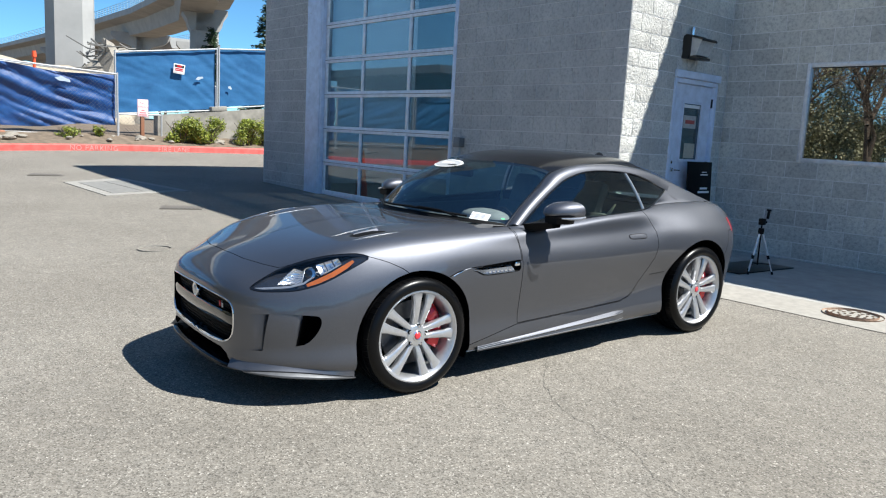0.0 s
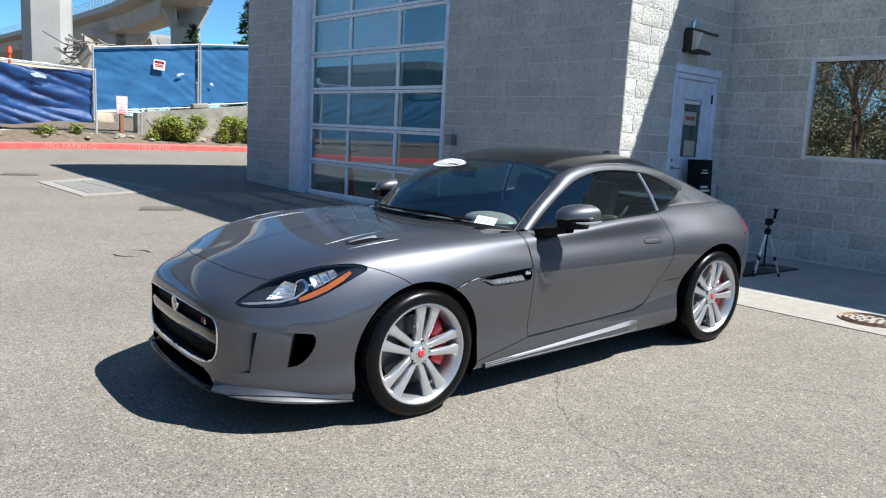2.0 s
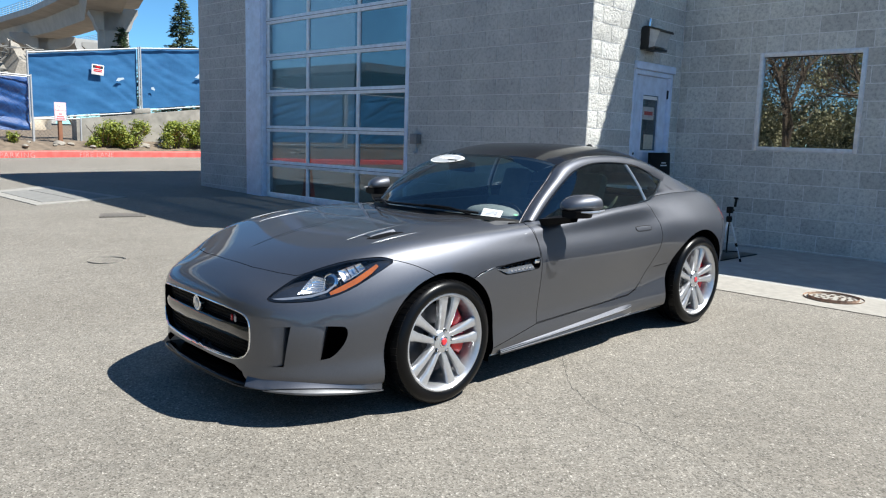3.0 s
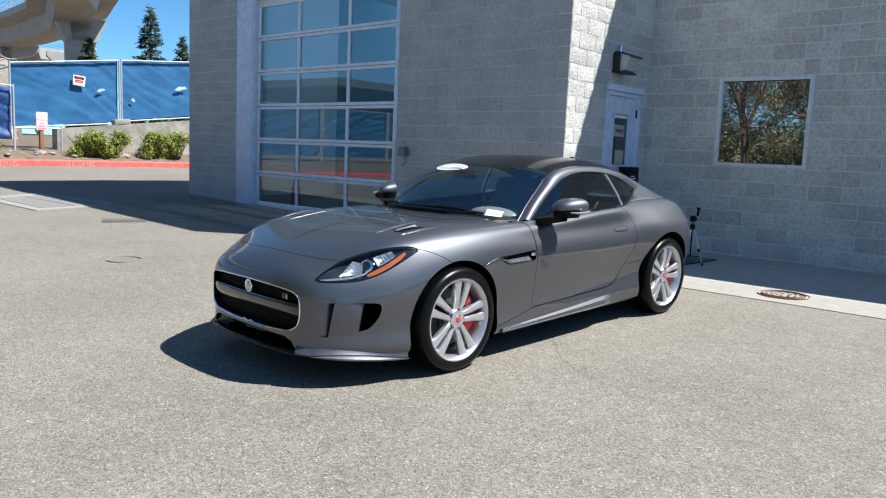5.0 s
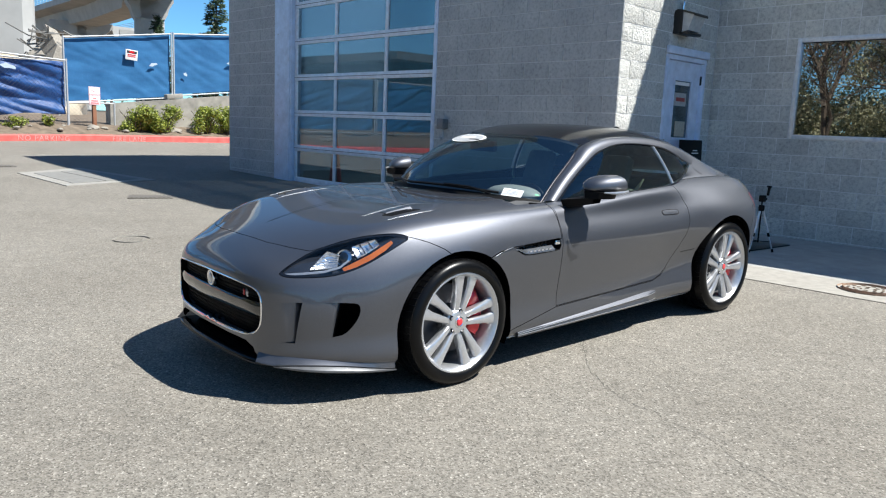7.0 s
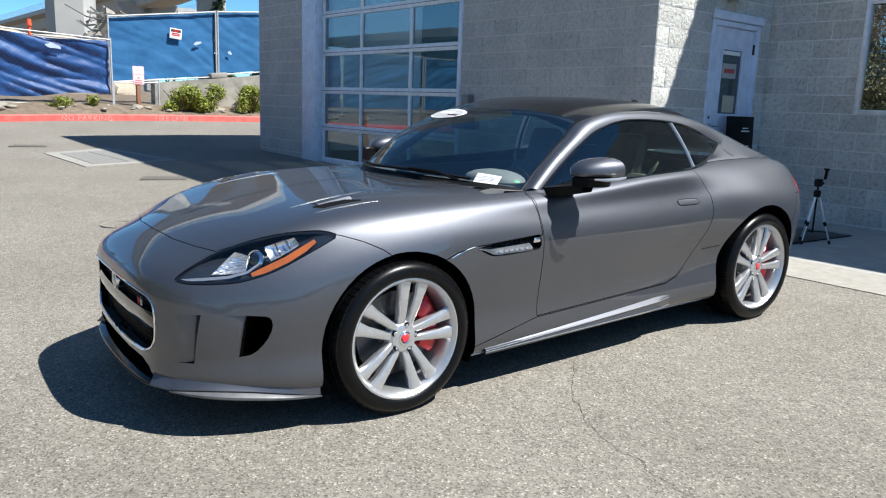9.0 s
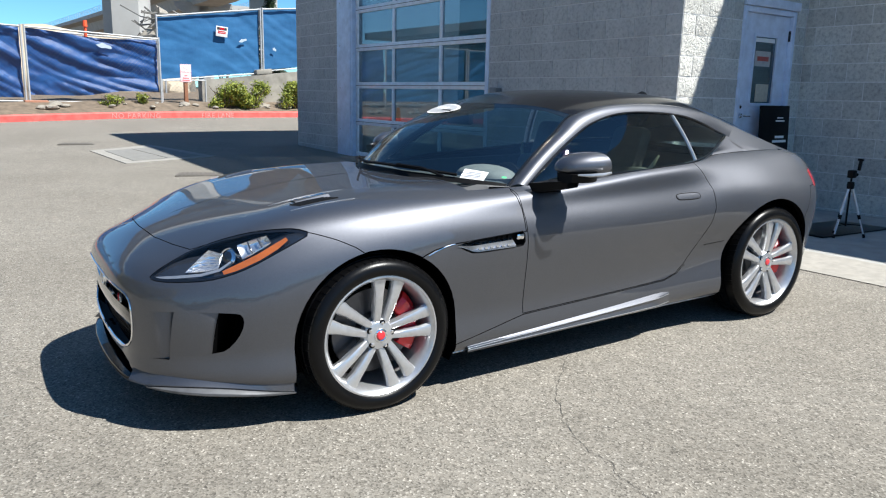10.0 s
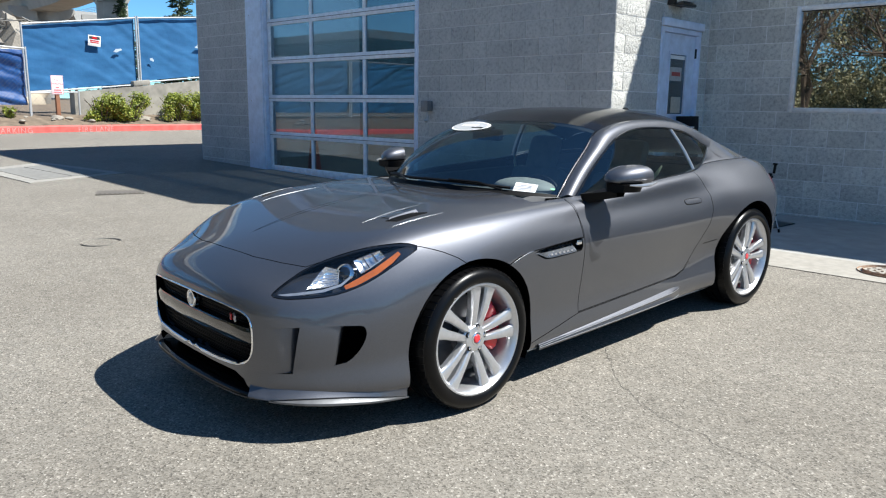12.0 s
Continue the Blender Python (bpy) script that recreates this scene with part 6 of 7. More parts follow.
# ---- steel door ----
door1 = thing("door_1", "closed pale blue-grey steel door with a narrow glass light", "door", kind="structure")
x0, x1, top = DOOR
part("door_frame", box(x0, x0 + 0.055, DY - 0.02, DY + 0.16, -0.05, top - 0.002, 0.005), M_STEEL, door1)
part("door_frame", box(x1 - 0.055, x1, DY - 0.02, DY + 0.16, -0.05, top - 0.002, 0.005), M_STEEL, door1)
part("door_head", box(x0 + 0.057, x1 - 0.057, DY - 0.02, DY + 0.16, top - 0.06, top - 0.002, 0.005), M_STEEL, door1)
part("drip_cap", box(x0 - 0.02, x1 + 0.02, DY - 0.05, DY - 0.004, top + 0.004, top + 0.10, 0.008), M_STEEL, door1)
LX0, LX1, LZ0, LZ1 = 5.05, 5.50, 1.33, 2.10
leaf = bmesh.new()
dy0, dy1 = DY + 0.03, DY + 0.075
add_box(leaf, x0 + 0.06, LX0, dy0, dy1, 0.12, top - 0.065)
add_box(leaf, LX1, x1 - 0.06, dy0, dy1, 0.12, top - 0.065)
add_box(leaf, LX0, LX1, dy0, dy1, 0.12, LZ0)
add_box(leaf, LX0, LX1, dy0, dy1, LZ1, top - 0.065)
part("door_leaf", leaf, M_STEEL, door1)
for a in ((LX0 - 0.02, LX0 + 0.015, LZ0 - 0.02, LZ1 + 0.02), (LX1 - 0.015, LX1 + 0.02, LZ0 - 0.02, LZ1 + 0.02), (LX0 + 0.016, LX1 - 0.016, LZ1 - 0.015, LZ1 + 0.02), (LX0 + 0.016, LX1 - 0.016, LZ0 - 0.02, LZ0 + 0.015)):
    part("light_bead", box(a[0], a[1], dy0 - 0.012, dy0 - 0.001, a[2], a[3], 0.003), M_STEEL, door1)
part("light_pane", box(LX0 + 0.012, LX1 - 0.012, dy0 + 0.01, dy0 + 0.016, LZ0 + 0.012, LZ1 - 0.012), M_PANE, door1).visible_shadow = False
# flat patches paint the pale and red reflections seen in this glass
part("pinned_notice", box(LX0 + 0.05, LX1 - 0.10, dy0 + 0.003, dy0 + 0.007, 1.76, 1.93), simple("grey reflection patch", (0.42, 0.42, 0.41), 0.8), door1, "grey patch painted as a reflection in the door glass")
part("notice_print", box(LX0 + 0.09, LX1 - 0.14, dy0 - 0.001, dy0 + 0.002, 1.82, 1.87), simple("dull red reflection patch", (0.38, 0.07, 0.06), 0.6), door1)
part("pinned_notice", box(LX0 + 0.03, LX1 - 0.04, dy0 + 0.003, dy0 + 0.007, 2.03, 2.075), M_PAPER, door1)
part("pinned_notice", box(LX0 + 0.12, LX1 - 0.08, dy0 + 0.003, dy0 + 0.007, 1.36, 1.56), simple("buff reflection patch", (0.45, 0.42, 0.34), 0.8), door1)
for z in (2.12, 1.26, 0.4):
    part("hinge", tube([(x1 - 0.055, DY + 0.018, z - 0.06), (x1 - 0.055, DY + 0.018, z + 0.06)], 0.014, 8), M_DARK, door1)
lever = part("rose", lathe([(0.0, -0.03), (0.025, -0.028), (0.034, -0.012), (0.036, 0.0)], 20, Matrix.Translation((4.885, dy0, 1.20))), M_CHROME, door1)
part("door_lever", tube([(4.885, dy0 - 0.03, 1.20), (4.885, dy0 - 0.06, 1.20), (4.92, dy0 - 0.065, 1.198), (5.01, dy0 - 0.06, 1.195)], 0.010, 8), M_CHROME, door1)
part("lock", lathe([(0.0, -0.014), (0.022, -0.012), (0.024, 0.0)], 16, Matrix.Translation((4.885, dy0, 1.30))), M_CHROME, door1)

# ---- black notice board in front of the door ----
board = thing("notice_board", "black freestanding notice board with white print by the door", "sign", Matrix.Translation((5.36, 1.40, ground_z(5.4, 1.4) + 0.006)) @ pose(0, 0, 0, -3, 0, 0))
part("panel", box(-0.29, 0.29, -0.012, 0.012, 0.05, 1.22, 0.004), M_BLACK, board)
part("foot", box(-0.30, 0.30, -0.14, 0.14, 0.0, 0.05, 0.01), M_BLACK, board)
for z, w, h in ((1.08, 0.06, 0.014), (1.045, 0.09, 0.016), (0.86, 0.09, 0.028), (0.81, 0.14, 0.028), (0.62, 0.09, 0.022), (0.585, 0.07, 0.022), (0.40, 0.10, 0.02), (0.36, 0.08, 0.02)):
    cx = 0.10 if z > 0.7 else 0.14
    part("print_bar", box(cx - w, cx + w, -0.0145, -0.011, z - h / 2, z + h / 2), M_PAPER, board)
part("print_mark", lathe([(0.025, -0.001), (0.045, -0.001), (0.045, 0.001), (0.025, 0.001)], 20, Matrix.Translation((-0.03, -0.0135, 0.60)), closed=True), M_PAPER, board)

# ---- wall lamp over the door ----
wl = thing("wall_lamp", "bronze wedge wall lamp with a clear glass face above the door", "wall lamp", pose(5.02, DY, 2.80))
M_BRONZE = simple("dark bronze", (0.035, 0.033, 0.03), 0.45, 0.4)
prof = [(0.0, -0.15), (0.0, 0.13), (-0.05, 0.15), (-0.12, 0.14), (-0.12, -0.10), (-0.08, -0.15)]
bm = bmesh.new()
extrude_poly([(y, z) for y, z in prof], 0.34, Matrix(((0, 0, 1, -0.17), (1, 0, 0, 0), (0, 1, 0, 0), (0, 0, 0, 1))), bm)
part("lamp_back", bm, M_BRONZE, wl)
bm = bmesh.new()
extrude_poly([(-0.115, 0.135), (-0.115, 0.118), (-0.27, 0.075), (-0.285, 0.055), (-0.29, 0.07), (-0.275, 0.092)], 0.35, Matrix(((0, 0, 1, -0.175), (1, 0, 0, 0), (0, 1, 0, 0), (0, 0, 0, 1))), bm)
part("lamp_visor", bm, M_BRONZE, wl)
bm = bmesh.new()
extrude_poly([(-0.118, 0.115), (-0.118, -0.13), (-0.20, -0.115), (-0.265, 0.07)], 0.31, Matrix(((0, 0, 1, -0.155), (1, 0, 0, 0), (0, 1, 0, 0), (0, 0, 0, 1))), bm)
m_lg = simple("prismatic lamp glass", (0.42, 0.44, 0.45), 0.25, coat=0.6, grain=0.5, scale=20)
part("lamp_glass", bm, m_lg, wl, "ribbed clear glass")
part("lamp_lip", box(-0.17, 0.17, -0.215, -0.11, -0.165, -0.132, 0.008), M_BRONZE, wl)
part("conduit", tube([(0.0, -0.03, 0.15), (0.0, -0.03, 0.24)], 0.022, 10), M_CHROME, wl)
part("conduit_cap", lathe([(0.0, -0.27), (0.02, -0.265), (0.028, -0.24), (0.028, -0.22)], 14, Matrix.Translation((0, -0.03, 0)) @ Matrix.Rotation(radians(-90), 4, "X")), M_CHROME, wl)

# ---- window ----
win = thing("window_1", "square fixed window in a pale aluminium frame", "window", kind="structure")
y0, y1, z0, z1 = WIN
f = 0.055
part("window_frame", box(WX - 0.012, WX + 0.10, y0, y0 + f, z0, z1, 0.005), M_ALU, win)
part("window_frame", box(WX - 0.012, WX + 0.10, y1 - f, y1, z0, z1, 0.005), M_ALU, win)
part("window_frame", box(WX - 0.012, WX + 0.10, y0 + f, y1 - f, z1 - f, z1, 0.005), M_ALU, win)
part("window_frame", box(WX - 0.012, WX + 0.10, y0 + f, y1 - f, z0, z0 + f, 0.005), M_ALU, win)
part("window_gasket", box(WX + 0.02, WX + 0.03, y0 + f - 0.004, y1 - f + 0.004, z1 - f - 0.01, z1 - f + 0.002), M_RUBBER, win)
M_MIRRORPANE = glass("reflective window glass", (0.32, 0.36, 0.32), 0.50)
part("pane", box(WX + 0.03, WX + 0.036, y0 + f - 0.003, y1 - f + 0.003, z0 + f - 0.003, z1 - f + 0.003), M_MIRRORPANE, win).visible_shadow = False
for k in range(30):
    part("blind_slat", box(WX + 0.12, WX + 0.145, y0 + 0.03, y1 - 0.03, z0 + 0.06 + k * 0.040, z0 + 0.063 + k * 0.040), M_MORTAR, win)

# ---- tripod and mat ----
tz = ground_z(4.5, 0.05) + 0.006
mat = thing("rubber_mat", "black rubber mat lying under the tripod", "mat", pose(4.70, 0.30, tz + 0.003, 0, 0, -4))
part("mat_sheet", box(-0.58, 0.58, -0.28, 0.28, 0.0, 0.012, 0.004), M_RUBBER, mat)
tri = thing("tripod", "silver-legged camera tripod with a black head", "tripod", pose(4.33, -0.02, tz) @ Matrix.Diagonal((0.82, 0.82, 0.82, 1)))
for k, (fx, fy) in enumerate(((-0.16, 0.04), (0.20, -0.13), (0.12, 0.19))):
    leg = part("leg", tube([(0.02 * fx / 0.2, 0.02 * fy / 0.2, 0.60), (fx * 0.62, fy * 0.62, 0.25)], 0.013, 10), M_ALU, tri)
    part("lower_leg", tube([(fx * 0.60, fy * 0.60, 0.26), (fx * 0.97, fy * 0.97, 0.03)], 0.009, 8), M_ALU, leg)
    part("clamp", tube([(fx * 0.58, fy * 0.58, 0.275), (fx * 0.66, fy * 0.66, 0.225)], 0.018, 8), M_BLACK, leg)
    part("rubber_foot", tube([(fx * 0.95, fy * 0.95, 0.05), (fx, fy, 0.006)], [0.013, 0.017], 8), M_RUBBER, leg)
    part("spreader_arm", tube([(0, 0, 0.16), (fx * 0.78, fy * 0.78, 0.15)], 0.006, 6), M_BLACK, tri)
part("centre_column", tube([(0, 0, 0.14), (0, 0, 0.72)], 0.011, 10), M_BLACK, tri)
part("collar", lathe([(0.0, -0.66), (0.036, -0.655), (0.042, -0.62), (0.036, -0.575), (0.0, -0.57)], 20, Matrix.Rotation(radians(-90), 4, "X")), M_BLACK, tri)
part("head", box(-0.045, 0.05, -0.035, 0.035, 0.70, 0.79, 0.012), M_BLACK, tri)
part("pan_knob", tube([(0.05, 0, 0.74), (0.10, -0.01, 0.735)], [0.012, 0.018], 8), M_BLACK, tri)
part("phone_clamp", box(-0.022, 0.022, -0.015, 0.015, 0.79, 0.92, 0.006, pose(0, 0, 0, 4, 3, 10)), M_BLACK, tri)
part("clamp_jaw", box(-0.03, 0.03, -0.025, 0.03, 0.90, 0.925, 0.006, pose(0, 0, 0, 4, 3, 10)), M_BLACK, tri)

# ---- kerb, planting bed ----
def kerb_y(x):
    return 19.0 + 0.075 * (x - 2.0)


bm = bmesh.new()
rows = []
for x in np.linspace(-11, 40, 52):
    y = kerb_y(x)
    g = ground_z(x, y)
    rows.append([bm.verts.new((x, y + dy, g + dz)) for dy, dz in ((0, -0.1), (0, 0.15), (0.025, 0.175), (0.20, 0.18), (0.20, -0.1))])
for a, b in zip(rows, rows[1:]):
    for j in range(4):
        bm.faces.new((a[j], b[j], b[j + 1], a[j + 1]))
kerb = tagged(part("kerb", bm, M_KERBRED), "red painted concrete kerb with faded white lettering", "kerb", kind="structure")
for word, x, w in (("NO PARKING", 2.45, 1.5), ("FIRE LANE", 5.0, 1.5)):
    cu = bpy.data.curves.new("lettering", "FONT")
    cu.body, cu.size, cu.extrude = word, 0.20, 0.001
    cu.space_character = 1.15
    ob = new("lettering", cu)
    ob.matrix_world = Matrix.Translation((x - w / 2, kerb_y(x - w / 2) - 0.006, ground_z(x, 19) + 0.01)) @ pose(0, 0, 0, 90, 0, 4.3)
    cu.materials.append(simple("worn white paint", (0.60, 0.27, 0.25), 0.8, spread=0.35, scale=14))
    ob.parent = kerb

bm = bmesh.new()
rows = []
rnd = random.Random(4)
for x in np.linspace(-30, 40, 141):
    y = kerb_y(x) + 0.20
    g = ground_z(x, 19)
    row = []
    for dy, dz in ((0, 0.16), (0.3, 0.21), (0.7, 0.30), (1.2, 0.42), (1.8, 0.48), (2.6, 0.5), (6, 0.55), (30, 0.8), (90, 1.2), (300, 1.2)):
        row.append(bm.verts.new((x * (1 if dy < 5 else 1 + dy / 30), y + dy, g + dz + (rnd.uniform(-0.03, 0.04) if 0 < dy < 3 else 0))))
    rows.append(row)
for a, b in zip(rows, rows[1:]):
    for j in range(len(a) - 1):
        bm.faces.new((a[j], b[j], b[j + 1], a[j + 1]))
tagged(part("planting_bed", bm, M_SOIL), "dry brown soil bank behind the kerb", "soil", kind="structure")

# stones on the bank
rnd = random.Random(11)
M_STONE = simple("pale stone", (0.25, 0.225, 0.19), 0.9, grain=0.5, scale=12, spread=0.25)
stone_meshes = []
for k in range(4):
    bm = bmesh.new()
    bmesh.ops.create_icosphere(bm, subdivisions=2, radius=0.5)
    for v in bm.verts:
        v.co *= 1 + 0.35 * noise.noise(v.co * 2.2 + Vector((k * 7, 0, 0)))
        v.co.z *= 0.55
    stone_meshes.append(tidy_mesh("stone", bm, M_STONE, 25))
for k in range(34):
    x = rnd.uniform(-5.0, 3.6) if k < 24 else rnd.uniform(3.6, 10)
    y = kerb_y(x) + rnd.uniform(0.6, 1.5)
    o = new("stone", rnd.choice(stone_meshes))
    s = rnd.uniform(0.10, 0.34)
    o.matrix_world = Matrix.Translation((x, y, ground_z(x, 19) + 0.20 + 0.16 * (y - kerb_y(x)))) @ pose(0, 0, 0, 0, 0, rnd.uniform(0, 360)) @ Matrix.Diagonal((s * 1.4, s, s, 1))
    tagged(o, "pale rough stone lying on the soil bank", "stone", "stones on the bank")
brick = tagged(part("paving_slab", box(-0.3, 0.3, -0.11, 0.11, -0.06, 0.06, 0.012), simple("red brown slab", (0.36, 0.17, 0.11), 0.9)), "red-brown slab lying under the fence", "slab")
brick.matrix_world = pose(0.05, 20.45, 0.92, 2, 0, 4)

# retaining wall on the higher side
bm = bmesh.new()
rows = []
for x in np.linspace(4.9, 24, 30):
    topz = 1.66 + 0.115 * (x - 4.9)
    rows.append([bm.verts.new((x, y, z)) for y, z in ((21.05, 0.2), (21.05, topz), (21.45, topz), (21.45, 0.2))])
for a, b in zip(rows, rows[1:]):
    for j in range(3):
        bm.faces.new((a[j], b[j], b[j + 1], a[j + 1]))
bm.faces.new(rows[0])
tagged(part("retaining_wall", bm, simple("stained retaining concrete", (0.30, 0.28, 0.245), 0.9, grain=0.4, scale=2.5, spread=0.3)), "stained concrete retaining wall below the fence", "wall", kind="structure")

# ---- fences with blue sheeting ----
def chain_mat():
    m, t, b = nodes_of("chain link wire")
    b.inputs["Base Color"].default_value = (0.22, 0.225, 0.23, 1)
    b.inputs["Metallic"].default_value, b.inputs["Roughness"].default_value = 0.7, 0.45
    return m


M_CHAIN = chain_mat()


def fence_panel(x0, x1, y, z0a, z0b, z1a, z1b, tarp, seed, sag=0.0, fine=0.115, tone=1.0):
    fp = thing("construction_fence", "chain-link construction fence panel lined with wrinkled blue tarpaulin" if tarp else "low bare chain-link fence panel", "fence", group="construction fence")
    low = lambda t: z0a + (z0b - z0a) * t
    high = lambda t: z1a + (z1b - z1a) * t
    part("post", tube([(x0, y, low(0) - 0.12), (x0, y, high(0) + 0.05)], 0.028, 10), M_GALV, fp)
    part("post", tube([(x1, y, low(1) - 0.12), (x1, y, high(1) + 0.05)], 0.028, 10), M_GALV, fp)
    part("top_rail", tube([(x0, y, high(0)), (x1, y, high(1))], 0.024, 8), M_GALV, fp)
    part("bottom_rail", tube([(x0, y, low(0)), (x1, y, low(1))], 0.022, 8), M_GALV, fp)
    bm = bmesh.new()
    n = int((x1 - x0 + 2.2) / fine)
    H = 2.2
    for s in (-1, 1):
        for k in range(n):
            xa = x0 - H + k * fine if s > 0 else x0 + k * fine
            pts = []
            for q in range(2):
                xx, hh = (xa, 0.0) if q == 0 else (xa + s * H, H)
                pts.append((xx, hh))
            (xa_, ha), (xb_, hb) = pts
            steps = [(xa_ + (xb_ - xa_) * i / 24, ha + (hb - ha) * i / 24) for i in range(25)]
            seg = []
            for xx, hh in steps:
                t = (xx - x0) / (x1 - x0)
                z = low(0) + (low(1) - low(0)) * t + hh
                if 0 <= t <= 1 and z <= high(t):
                    seg.append(Vector((xx, y + 0.004 * s + (0.13 if tone > 1.5 and tarp else 0.0), z)))
            if len(seg) > 1:
                add_tube(bm, [seg[0], seg[-1]], 0.0026, 3, False)
    part("chain_link", bm, M_CHAIN, fp)["kind"] = "stuff"
    if tarp:
        drop, lift, fold = tarp
        bm = bmesh.new()
        nx, nz = 60, 44
        rows = []
        for i in range(nx + 1):
            t = i / nx
            row = []
            for j in range(nz + 1):
                q = j / nz
                x = x0 + 0.04 + (x1 - x0 - 0.08) * t
                zt = high(t) - drop(t)
                zb = low(t) + lift(t)
                z = zb + (zt - zb) * q
                p_ = z + 0.42 * x + 0.22 * math.sin(0.9 * x + seed)
                wav = fold * (0.6 * noise.noise(Vector((x * 0.35, p_ * 1.5, seed))) + 0.42 * (1 - 2 * abs(noise.noise(Vector((x * 0.5, p_ * 3.0, seed + 5))))) + 0.10 * noise.noise(Vector((x * 6, z * 7, seed))))
                row.append(bm.verts.new((x, y + 0.06 + wav, z)))
            rows.append(row)
        for a, b in zip(rows, rows[1:]):
            for j in range(nz):
                bm.faces.new((a[j], b[j], b[j + 1], a[j + 1]))
        part("tarpaulin", bm, M_TARP if tone == 1.0 else M_TARP2, fp, "wrinkled blue tarpaulin")
    return fp


def tarp_mat(name, deep, pale):
    m, t, b = nodes_of(name)
    f1 = noise_tex(t, 1.3, 5, 0.6, stretch=(1, 1, 2.6))
    t.links.new(ramp(t, f1, (0.25, deep), (0.55, tuple((a + c) / 2 for a, c in zip(deep, pale))), (0.8, pale)), b.inputs["Base Color"])
    b.inputs["Roughness"].default_value = 0.5
    b.inputs["Specular IOR Level"].default_value = 0.35
    b.inputs["Sheen Weight"].default_value = 0.15
    bump(t, b, noise_tex(t, 9.0, 6, 0.65, stretch=(1, 1, 0.6)), 0.25, 0.02)
    return m


M_TARP = tarp_mat("deep blue tarpaulin", (0.003, 0.034, 0.15), (0.011, 0.102, 0.33))
M_TARP2 = tarp_mat("faded blue mesh sheeting", (0.010, 0.085, 0.215), (0.034, 0.165, 0.36))
for k in range(3):
    fence_panel(-15.1 + 3.78 * k, -11.42 + 3.78 * k, 20.66, 1.0, 0.98, 3.1, 3.08, (lambda t: 0.02, lambda t: 0.10, 0.14), 31.0 + k, fine=0.3, tone=2.0)
fence_panel(-3.85, -0.17, 20.62, 0.98, 0.95, 3.08, 2.98, (lambda t: 0.02, lambda t: 0.10, 0.16), 1.0)
fence_panel(-0.08, 3.50, 20.60, 0.95, 0.93, 2.98, 2.84, (lambda t: 0.03 + 0.10 * math.sin(3 * t) ** 2, lambda t: 0.18 + 0.16 * smooth01(2.4 * t - 0.8), 0.20), 7.0)
fence_panel(3.62, 6.98, 21.2, 1.62, 1.95, 3.56, 4.02, (lambda t: 0.03, lambda t: 0.04, 0.035), 13.0, tone=2.0)
fence_panel(7.06, 10.6, 21.22, 2.02, 2.42, 4.03, 4.36, (lambda t: 0.02, lambda t: 0.05, 0.03), 19.0, tone=2.0)
fence_panel(10.7, 14.3, 21.24, 2.44, 2.84, 4.38, 4.8, (lambda t: 0.02, lambda t: 0.05, 0.08), 23.0, tone=2.0)
fence_panel(3.60, 4.95, 20.85, 0.93, 0.95, 1.62, 1.66, None, 2.0)
base = tagged(part("fence_block", box(-0.28, 0.28, -0.14, 0.14, -0.08, 0.08, 0.02), M_CONCRETE), "concrete fence foot block", "block")
base.matrix_world = pose(7.02, 21.2, 2.0, 0, -6, 2)
M_SCRAP = simple("faded plastic scrap", (0.42, 0.50, 0.58), 0.6)
# tape scraps and notice on the fence
fs = thing("fence_notice", "white warning notice with red and black print on the fence", "sign", Matrix.Translation((5.65, 21.165, 3.22)) @ pose(0, 0, 0, 0, 5, 0))
part("plate", box(-0.19, 0.19, -0.006, 0.006, -0.16, 0.16, 0.004), M_WHITE, fs)
part("red_band", box(-0.16, 0.16, -0.010, -0.006, 0.045, 0.13), M_INK, fs)
part("red_oval", lathe([(0.0, -0.012), (0.055, -0.012), (0.055, -0.010)], 18, Matrix.Translation((0, 0, 0.088)) @ Matrix.Diagonal((1.5, 1, 0.6, 1))), M_RED, fs)
for z in (0.0, -0.05):
    part("print_bar", box(-0.13, 0.13, -0.010, -0.006, z - 0.014, z + 0.018), M_RED, fs)
for x, y, z, w, h, a in ((1.95, 20.575, 2.55, 0.20, 0.07, 8), (6.35, 21.175, 2.98, 0.13, 0.05, -20), (7.45, 21.195, 2.75, 0.07, 0.05, 30), (9.2, 21.195, 3.3, 0.22, 0.07, -15)):
    bm = bmesh.new()
    n = 10
    pts = [bm.verts.new((w * math.cos(2 * math.pi * k / n) * (1 + 0.25 * math.sin(3 * k)), -0.01 * (k % 2), h * math.sin(2 * math.pi * k / n) * (1 + 0.3 * math.cos(2 * k)))) for k in range(n)]
    bm.faces.new(pts)
    sc = part("torn_scrap", bm, M_SCRAP)
    bmesh_thick = sc.modifiers.new("thick", "SOLIDIFY")
    bmesh_thick.thickness = 0.004
    sc.matrix_world = pose(x, y, z, 0, a, 0)
    tagged(sc, "pale torn scrap stuck on the blue sheeting", "scrap")

# no-parking sign
sign = thing("parking_sign", "small white and red parking sign on a brown wooden post", "sign", pose(4.2, 20.45, 0.72, 0, 0, 6))
part("post", box(-0.055, 0.055, -0.045, 0.045, -0.3, 0.92, 0.006), M_WOOD, sign)
plate = part("plate", box(-0.175, 0.175, -0.06, -0.05, 0.86, 1.40, 0.004), simple("faded white sign", (0.74, 0.70, 0.72), 0.5), sign)
M_SIGNRED = simple("faded red print", (0.62, 0.20, 0.22), 0.6)
